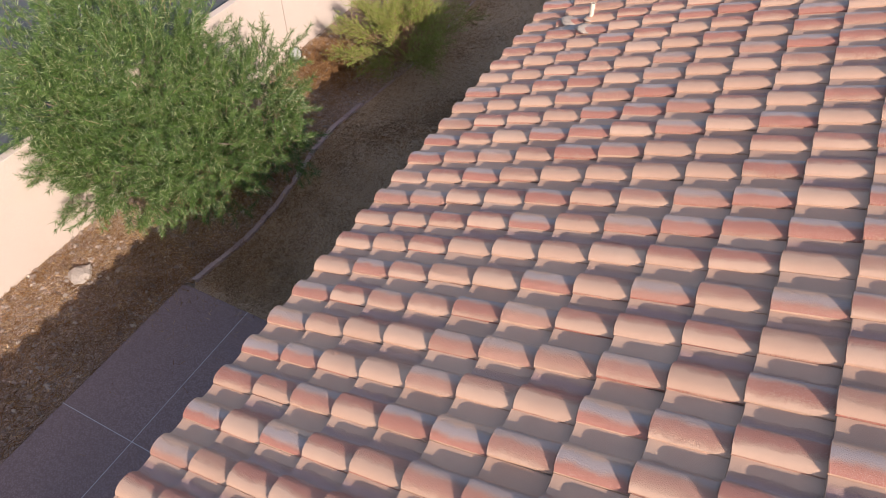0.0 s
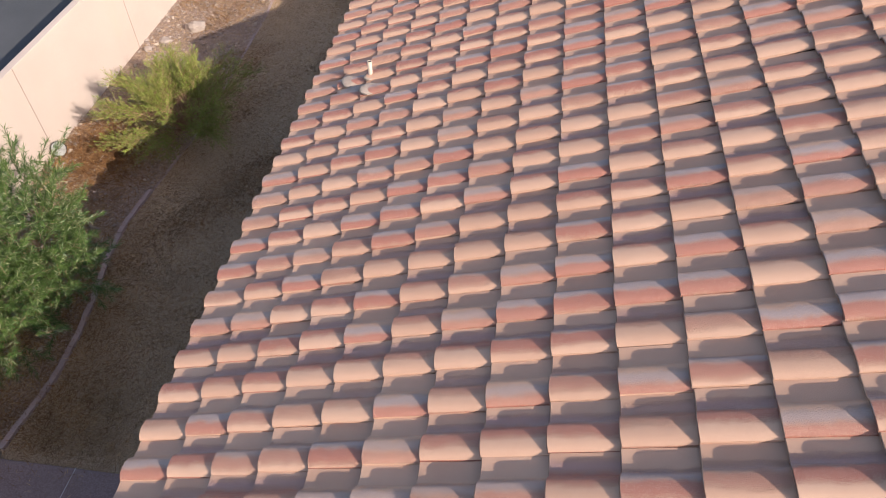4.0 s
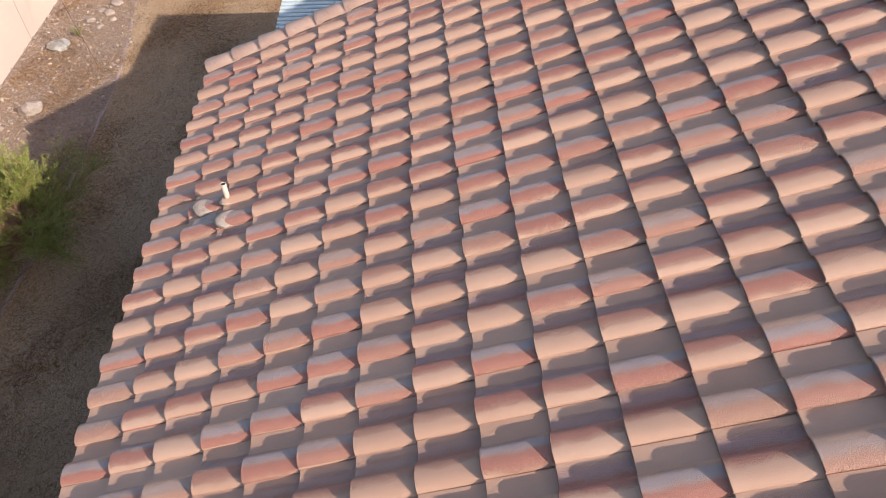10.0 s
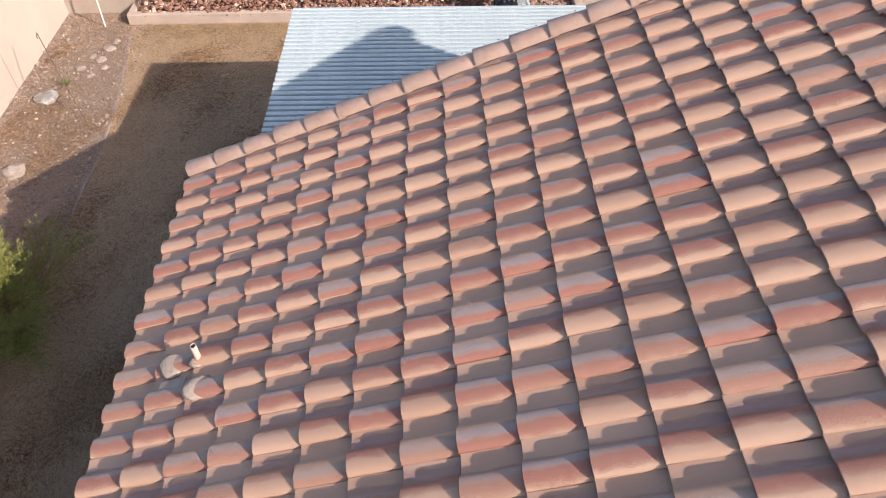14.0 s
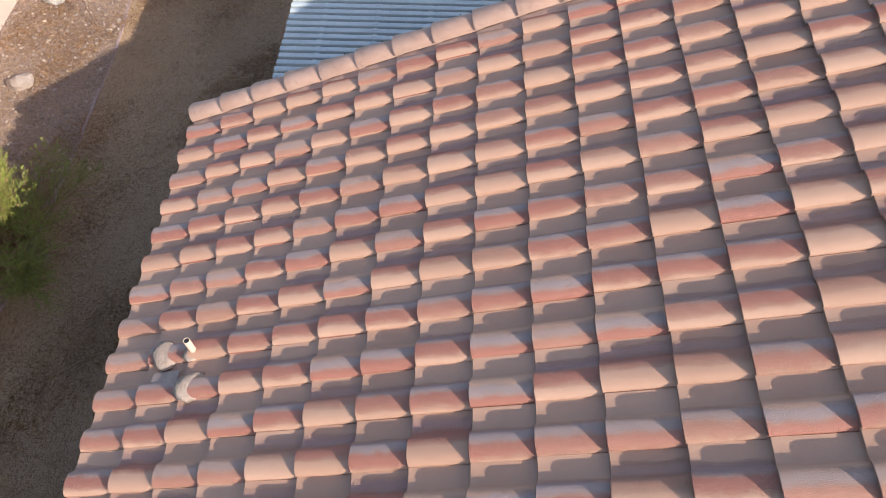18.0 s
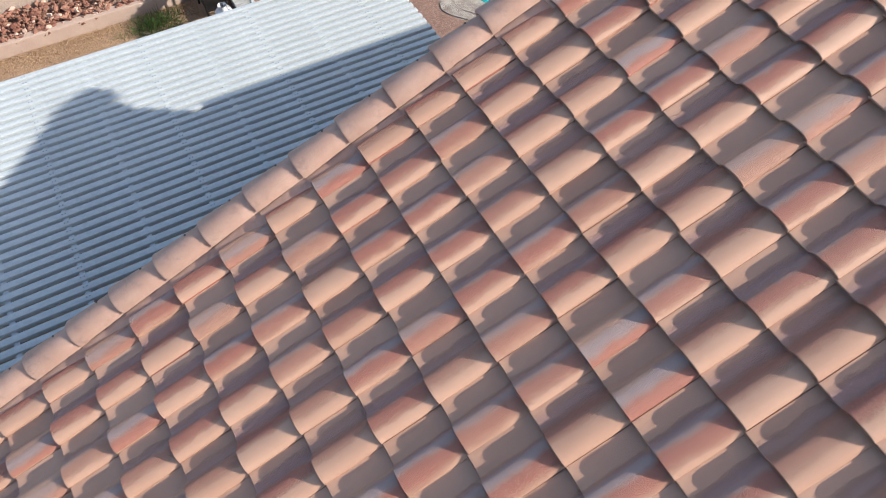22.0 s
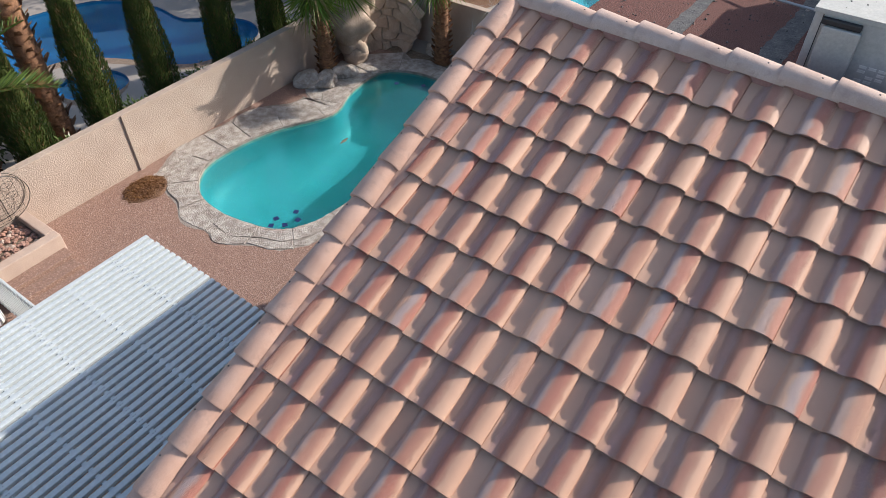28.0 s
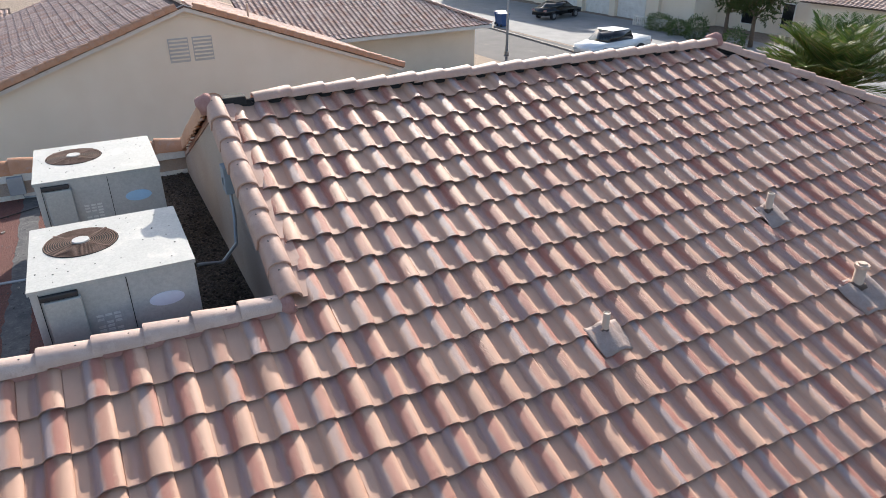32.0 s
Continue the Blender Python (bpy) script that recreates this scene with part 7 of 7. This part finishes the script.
for k in range(5):
    a = math.pi * (k + 1) / 6
    part("bar", box(bm_new(), (-0.02, 0.0, 0.0), (0.02, 0.02, 0.9), Matrix.Translation((-19.2, 1.862, 1.4)) @ Matrix.Rotation(math.pi / 2 - a, 4, "Y")), "trim", wi)
part("bar", box(bm_new(), (-20.1, 1.862, 1.37), (-18.3, 1.884, 1.43)), "trim", wi)
tiled_slope("roof_slope", hc, slope_plane((-16.0, 2.3, 3.3), (0, -1, SLOPE), (1, 0, 0)), 8.0, 4.0, lambda q: (0, 0), 35, "pinkish barrel tiles")
tiled_slope("roof_slope", hc, slope_plane((14.5, 0.6, 3.7), (0, -1, SLOPE), (1, 0, 0)), 21.0, 4.0, lambda q: (0, 0), 36, "pinkish barrel tiles")
for k in range(16):
    part("baluster", tube(bm_new(), [(-5.6 + 0.22 * k, 2.6, 0), (-5.6 + 0.22 * k, 2.6, 0.25), (-5.6 + 0.22 * k, 2.6, 0.7)], [0.05, 0.08, 0.05], 8), "trim", hc)
part("balustrade_rail", box(bm_new(), (-5.8, 2.5, 0.7), (-2.2, 2.7, 0.8), None, 0.01), "trim", hc)


def wheel(parent, x, y, r):
    t = part("wheel", tube(bm_new(), [(x, y - 0.11, r), (x, y - 0.09, r), (x, y + 0.09, r), (x, y + 0.11, r)], [r * 0.9, r, r, r * 0.9], 20), "dark", parent, "black tyre")
    part("rim", tube(bm_new(), [(x, y - 0.118, r), (x, y + 0.118, r)], r * 0.6, 16), "conduit", t, "alloy rim")


def car(at, rz, paint, label, profile, glass, length, width, r):
    """profile: side outline of the body in x and z; glass: outline of the cabin."""
    c = thing("car", label, "car", at, rz)
    h = width / 2
    bm = prism(bm_new(), profile, -h, h)
    bmesh.ops.bevel(bm, geom=[e for e in bm.edges if abs(e.verts[0].co.y - e.verts[1].co.y) < 1e-4], offset=0.06, segments=2, affect="EDGES")
    for v in bm.verts:
        end = min(v.co.x, length - v.co.x) / length
        v.co.y *= (0.88 + 0.12 * min(1.0, end / 0.12)) * (1.0 - 0.06 * max(0.0, v.co.z - 0.6))
    part("body", bm, paint, c, "", True)
    bm = prism(bm_new(), glass, -h + 0.10, h - 0.10)
    crown = max(p[1] for p in glass)
    for v in bm.verts:
        v.co.y *= 0.82 if v.co.z > crown - 0.2 else 0.98
    bmesh.ops.bevel(bm, geom=[e for e in bm.edges if abs(e.verts[0].co.y - e.verts[1].co.y) < 1e-4], offset=0.05, segments=2, affect="EDGES")
    cab = part("cabin_glass", bm, "glass", c, "dark window glass", True)
    xs = [p[0] for p in glass]
    top = max(p[1] for p in glass)
    lo, hi = sorted(p[0] for p in glass if p[1] > top - 0.12)[0], sorted(p[0] for p in glass if p[1] > top - 0.12)[-1]
    part("roof_panel", box(bm_new(), (lo, -h * 0.72, top - 0.03), (hi, h * 0.72, top + 0.015), None, 0.02), paint, cab)
    for x in (length * 0.19, length * 0.80):
        for y in (-h + 0.10, h - 0.10):
            wheel(c, x, y, r)
    for y in (-h + 0.25, h - 0.25):
        part("headlight", box(bm_new(), (-0.01, y - 0.15, 0.62), (0.05, y + 0.15, 0.74), None, 0.02), "white", c)
        part("tail_light", box(bm_new(), (length - 0.05, y - 0.15, 0.75), (length + 0.01, y + 0.15, 0.9), None, 0.02), "mortar", c, "red tail light")
    part("number_plate", box(bm_new(), (-0.02, -0.22, 0.40), (0.0, 0.22, 0.52)), "trim", c, "plain number plate")
    return c


car((52.9, -44.4, 0.012), 101, "carblack", "shiny black sedan parked on the driveway", [(0, 0.35), (0.02, 0.72), (0.9, 0.92), (1.5, 0.96), (3.9, 1.0), (4.7, 0.95), (4.8, 0.4)], [(1.1, 0.9), (1.9, 1.40), (3.2, 1.43), (4.3, 0.95)], 4.8, 1.8, 0.33)
car((37.0, -31.3, 0.012), -86, "carwhite", "white pickup truck parked on a driveway", [(0, 0.45), (0.02, 0.95), (1.2, 1.08), (3.6, 1.12), (5.3, 1.12), (5.35, 0.5)], [(1.2, 1.05), (1.9, 1.72), (3.3, 1.75), (3.6, 1.1)], 5.35, 1.95, 0.39)

for k, (x, y) in enumerate([(50.9, -35.2), (51.9, -35.7)]):
    bn = thing("wheelie_bin", "blue plastic wheeled rubbish bin at the kerb", "bin", (x, y, 0.006), 10 * k, "blue bins at the kerb")
    bm = bm_new()
    lo = [bm.verts.new(p) for p in ((-0.27, -0.30, 0.05), (0.27, -0.30, 0.05), (0.27, 0.30, 0.05), (-0.27, 0.30, 0.05))]
    hi = [bm.verts.new(p) for p in ((-0.35, -0.40, 1.0), (0.35, -0.40, 1.0), (0.35, 0.40, 1.0), (-0.35, 0.40, 1.0))]
    bm.faces.new(lo[::-1])
    bm.faces.new(hi)
    for i in range(4):
        bm.faces.new((lo[i], lo[(i + 1) % 4], hi[(i + 1) % 4], hi[i]))
    part("body", bm, "binblue", bn)
    part("lid", box(bm_new(), (-0.37, -0.43, 1.002), (0.37, 0.42, 1.07), None, 0.02), "binblue", bn)
    part("handle", tube(bm_new(), [(-0.25, 0.44, 0.98), (0.25, 0.44, 0.98)], 0.018, 8), "binblue", bn)
    for x2 in (-0.25, 0.25):
        part("wheel", tube(bm_new(), [(x2 - 0.03, 0.34, 0.11), (x2 + 0.03, 0.34, 0.11)], 0.11, 14), "dark", bn)
lp = thing("street_lamp", "slim grey steel street lamp pole", "street lamp", (41.0, -28.4, 0.0))
part("pole", tube(bm_new(), [(0, 0, 0), (0, 0, 3.0), (0, 0, 7.0)], [0.09, 0.075, 0.05], 10), "grey", lp, "", True)
part("base", tube(bm_new(), [(0, 0, 0), (0, 0, 0.25)], [0.16, 0.14], 12), "concrete", lp)
part("arm", tube(bm_new(), [(0, 0, 6.9), (0.3, -0.7, 7.2), (0.5, -1.4, 7.25)], 0.03, 8), "grey", lp)
part("lamp_head", box(bm_new(), (0.38, -1.85, 7.17), (0.62, -1.35, 7.27), None, 0.03), "grey", lp)

date_palm((17.4, -24.5, 0.0), 3.0, 0.30, "full green date palm with arching fronds", 51, 70, 2.9)
hedge((42.5, -44.0, 0), 1.2, 0.8, 0.7, 81, 1600, "rounded green shrub by the driveway", "leaf", 0.16, 0.06)
hedge((40.3, -43.6, 0), 1.0, 0.8, 0.6, 82, 1400, "rounded green shrub by the driveway", "leaf", 0.16, 0.06)
hedge((38.4, -43.2, 0), 0.9, 0.8, 0.9, 83, 1400, "upright green shrub by the house", "leaf", 0.16, 0.06)
hedge((34.2, -41.8, 0), 0.8, 0.8, 0.8, 84, 1200, "dark green shrub by the house", "leaf", 0.16, 0.06)


def shade_tree(at, height, seed, label):
    root = thing("tree", label, "tree", at)
    rg = random.Random(seed)
    rs = np.random.RandomState(seed)
    part("trunk", tube(bm_new(), [(0, 0, -0.05), (0.05, 0.0, height * 0.35), (0, 0.1, height * 0.6)], [0.17, 0.13, 0.09], 9), "bark", root, "", True)
    bm = bm_new()
    cs = []
    for k in range(9):
        a = k * 0.7
        c = (1.3 * math.cos(a) * rg.uniform(0.4, 1), 1.3 * math.sin(a) * rg.uniform(0.4, 1), height * rg.uniform(0.6, 0.95))
        cs.append(c)
        tube(bm, [(0, 0.05, height * 0.5), (c[0] * 0.5, c[1] * 0.5, c[2] * 0.85), c], [0.06, 0.04, 0.012], 6)
    part("limbs", bm, "bark", root, "", True)
    bases, dirs = [], []
    for c in cs:
        v = rs.normal(size=(90, 3))
        v /= np.linalg.norm(v, axis=1, keepdims=True)
        bases.append(np.array(c) + v * rs.uniform(0.2, 0.95, (90, 1)) * [0.95, 0.95, 0.7])
        dirs.append(v)
    r, t, w = sprigs(rs, np.concatenate(bases), np.concatenate(dirs), 12, 0.3, 0.16, 0.06)
    part("crown", blades("crown", r, t, w, "cypress"), None, root, "dark green leaves")
    return root


shade_tree((36.8, -44.3, 0.0), 4.2, 91, "dark green shade tree before the house")
shade_tree((34.3, -43.8, 0.0), 4.0, 92, "dark green shade tree before the house")

# ---- the garden with the second pool ----
RS = 0.72
ring = thing("swim_ring", "yellow inflatable swim ring floating in the pool", "swim ring", (22.9, 6.35, -0.06), 0)
bm = bm_new()
seg, ns = 32, 12
verts = [[bm.verts.new((RS * (0.42 + 0.14 * math.cos(6.28319 * j / ns)) * math.cos(6.28319 * i / seg), RS * (0.42 + 0.14 * math.cos(6.28319 * j / ns)) * math.sin(6.28319 * i / seg), 0.08 + RS * 0.14 * math.sin(6.28319 * j / ns))) for j in range(ns)] for i in range(seg)]
for i in range(seg):
    for j in range(ns):
        bm.faces.new((verts[i][j], verts[(i + 1) % seg][j], verts[(i + 1) % seg][(j + 1) % ns], verts[i][(j + 1) % ns]))
part("ring", bm, "yellow", ring, "", True)
bm = bm_new()
rg = random.Random(3)
for k in range(40):
    a, b = rg.uniform(0, 6.28), rg.uniform(-0.2, 1.9)
    rr = 0.42 + 0.141 * math.cos(b)
    rock(bm, (RS * rr * math.cos(a), RS * rr * math.sin(a), 0.08 + RS * 0.141 * math.sin(b)), 0.020, rg, 0.5, 1)
tagged(part("spots", bm, "trim", ring, "pale printed spots"), kind="stuff")
cl = thing("pool_cleaner", "teal pool cleaner with a hose in the pool", "pool cleaner", (20.4, 5.4, -0.14))
part("hose", tube(bm_new(), [(0.5 * math.cos(k * 0.6) + 0.05 * k, 0.35 * math.sin(k * 0.6), 0.0) for k in range(16)], 0.03, 6), "plaster", cl, "teal hose")
part("body", rock(bm_new(), (0.1, -0.2, 0.02), 0.16, random.Random(4), 0.5, 2), "grey", cl)


def patio_chair(at, rz, label):
    c = thing("patio_chair", label, "chair", at, rz, "tan patio chairs")
    part("seat", box(bm_new(), (-0.26, -0.28, 0.40), (0.26, 0.28, 0.425), None, 0.01), "tan", c)
    part("backrest", box(bm_new(), (-0.26, 0.0, 0.0), (0.26, 0.025, 0.62), Matrix.Translation((0, 0.28, 0.43)) @ Matrix.Rotation(radians(-18), 4, "X"), 0.008), "tan", c)
    for x in (-0.27, 0.27):
        part("arm", tube(bm_new(), [(x, -0.28, 0.0), (x, -0.28, 0.6), (x, 0.1, 0.66), (x, 0.36, 0.6)], 0.014, 6), "dark", c)
        part("leg", tube(bm_new(), [(x, 0.30, 0.40), (x, 0.42, 0.0)], 0.014, 6), "dark", c)
    return c


patio_chair((26.1, 5.75, 0.006), 250, "tan sling patio chair beside the pool")
patio_chair((26.75, 4.35, 0.006), 270, "tan sling patio chair beside the pool")
patio_chair((18.1, 8.0, 0.006), 70, "tan sling patio chair behind the garden wall")
tb = thing("side_table", "small black round patio side table", "table", (26.9, 5.05, 0.006))
part("tabletop", tube(bm_new(), [(0, 0, 0.48), (0, 0, 0.50)], 0.25, 20), "black", tb)
for k in range(4):
    part("leg", tube(bm_new(), [(0.18 * math.cos(k * 1.5708), 0.18 * math.sin(k * 1.5708), 0), (0.2 * math.cos(k * 1.5708), 0.2 * math.sin(k * 1.5708), 0.48)], 0.012, 6), "black", tb)
fence = thing("metal_fence", "thin white-grey metal picket fence round the patio", "fence", (26.0, 9.2, 0.0))
fp = [(0.0, 0.0), (0.35, -2.2), (1.4, -3.4), (2.6, -4.2), (2.75, -6.2)]
pk = tidy(tube(bm_new(), [(0, 0, 0.05), (0, 0, 1.42)], 0.013, 6), "picket", "acwhite")
for (x0, y0), (x1, y1) in zip(fp, fp[1:]):
    for z in (0.12, 1.38):
        part("rail", tube(bm_new(), [(x0, y0, z), (x1, y1, z)], 0.018, 6), "trim", fence)
    part("post", box(bm_new(), (x0 - 0.03, y0 - 0.03, 0), (x0 + 0.03, y0 + 0.03, 1.3), None, 0.005), "trim", fence)
    nn = int(math.hypot(x1 - x0, y1 - y0) / 0.115)
    for k in range(1, nn):
        ob = new("picket", pk)
        ob.parent = fence
        ob.matrix_basis = Matrix.Translation((x0 + (x1 - x0) * k / nn, y0 + (y1 - y0) * k / nn, 0))
TURF = spline([(29.0, 5.3), (30.2, 6.75), (32.8, 7.2), (35.0, 6.5), (35.7, 4.6), (33.8, 2.8), (30.4, 2.9)])
sheet("lawn", TURF, "turf", "bright green lawn behind the fence", 0.014)
# dark ground colour here paints the shade of trees, not a real bed
sheet("planting_bed", [(33.2, 7.9), (36.2, 7.6), (36.6, 4.0), (35.6, 1.0), (42.8, 0.0), (42.8, 14.0), (33.2, 13.6)], "damp", "dark sheet standing in for tree shade beyond the lawn", 0.008)
bm = bm_new()
edge_in, edge_out = offset(TURF, 0.0), offset(TURF, 0.22)
for k in range(len(TURF)):
    q = (k + 1) % len(TURF)
    slab(bm, [edge_in[k], edge_out[k], edge_out[q], edge_in[q]], -0.02, 0.09)
tagged(part("lawn_kerb", bm, "trim"), "white painted kerb round the lawn", "kerb", kind="structure")
sheet("red_gravel", [(26.6, 7.4), (26.9, 13.0), (33.0, 13.0), (33.0, 8.0), (29.6, 7.2)], "lava", "reddish gravel behind the fence", 0.009)
for k, (x, y, sz) in enumerate([(39.0, 10.5, 1.3), (38.9, 6.4, 1.3), (38.7, 4.4, 1.2), (38.3, 2.4, 1.2), (36.6, 9.6, 0.9), (35.6, 10.9, 1.0), (40.5, 8.6, 1.5), (41.0, 6.6, 1.5), (40.8, 4.6, 1.4), (39.5, 2.6, 1.2), (37.5, 12.5, 1.3), (34.5, 12.8, 1.2)]):
    hedge((x, y, 0), 1.3, 1.3, sz, 100 + k, 2600, "tall dark green shrub at the end of the lawn", "hedgeleaf", 0.16, 0.06)
hedge((33.0, 8.1, 0), 0.6, 0.6, 0.5, 121, 1200, "yellow-green flowering shrub beside the lawn kerb", "bushleaf", 0.12, 0.04)
date_palm((37.6, 8.5, 0.0), 5.0, 0.36, "date palm with a thick orange trunk beyond the lawn", 61, 30, 2.6)
garden_wall("wall_far", (43.0, -1.0), (43.0, 24.0), 1.9, "stucco", "tan garden wall at the end of the far garden")
garden_wall("wall_far_north", (43.0, 23.0), (-6.0, 23.0), 1.9, "stucco", "tan garden wall behind the blue pool")

# ---- the roof tiles, one by one ----
rng = random.Random(5)
near, rest = [], []
SKIP = set()
for c in range(HIGH):
    first, last = course_limits(c)
    for j in range(first, last):
        m = tile_pose(RP, c, j, rng)
        if (c, j) in SKIP:
            continue
        if 6 <= c < 21 and 2 <= j < 22:
            near.append(m)
        else:
            rest.append(m)
one = tile_mesh("roof_tile", [Matrix.Identity(4)], "tile")
for m in near:
    ob = new("roof_tile", one)
    ob.parent = west
    ob.matrix_basis = m
tagged(part("roof_tiles", tile_mesh("roof_tiles", rest, "tiles"), None, west), "tan, brick-red and grey barrel tiles", kind="stuff")

# ---- tiles of the two slopes behind the ridge and the hip ----
back, hip = [], []
E_PLANE = slope_plane((2 * X_TOP, Y_STEP, EAVE), (-1, 0, SLOPE), (0, -1, 0))
S_PLANE = slope_plane((2 * X_TOP, Y_HIP - X_TOP, EAVE), (0, 1, SLOPE), (1, 0, 0))
for c in range(HIGH):
    x = (c + 0.5) * TE * math.cos(PITCH)
    for j in range(int((-Y_HIP + Y_STEP + X_TOP - x) / TW)):
        back.append(tile_pose(E_PLANE, c, -j - 1, rng))
    for j in range(int(x / TW) + 1, int((2 * X_TOP - x) / TW)):
        hip.append(tile_pose(S_PLANE, c, j, rng))
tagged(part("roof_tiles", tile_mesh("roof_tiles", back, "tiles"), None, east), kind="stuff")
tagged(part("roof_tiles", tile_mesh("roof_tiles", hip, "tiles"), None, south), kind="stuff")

# ---- the plot stands slightly turned to the house ----


def turned(a, b, x, y):
    """A turn and scale in plan, then a shift."""
    return Matrix(((a, -b, 0, x), (b, a, 0, y), (0, 0, 1, 0), (0, 0, 0, 1)))


SIDE_YARD = turned(0.9999, 0.0134, -0.078, -0.201)
BACK_YARD = turned(0.9779, 0.0112, -0.118, -0.166)
NORTH_GARDEN = turned(0.9534, 0.0148, 0.012, -0.115)
EAST_GARDEN = turned(0.9611, 0.0253, 0.349, -0.264)
STREET_SIDE = turned(1.0459, 0.0701, -2.187, -1.673)
ON_HOUSE = {"house", "patio_cover", "vent_pipe", "air_conditioner", "conduit", "pipe_boot", "cable", "junction_box", "disconnect_box", "stick", "roof_stone", "roof_grit", "deck_grit", "bird_spikes", "sun", "camera"}
for ob in list(scene.collection.objects):
    if ob.parent or ob.name.split(".")[0] in ON_HOUSE:
        continue
    c = ob.location.copy()
    if ob.data and c.length < 0.5:
        c = sum((Vector(p) for p in ob.bound_box), Vector()) / 8
    if ob.name == "ground" or ob.name == "wall_north":
        m = BACK_YARD
    elif c.y < -11 and c.x > 10 or c.x > 28 and c.y < 2:
        m = STREET_SIDE
    elif c.x > 16.4:
        m = EAST_GARDEN
    elif c.y > 9.2:
        m = NORTH_GARDEN
    elif c.x < 1.2 and c.y < 8.0:
        m = SIDE_YARD
    else:
        m = BACK_YARD
    ob.matrix_basis = m @ ob.matrix_basis
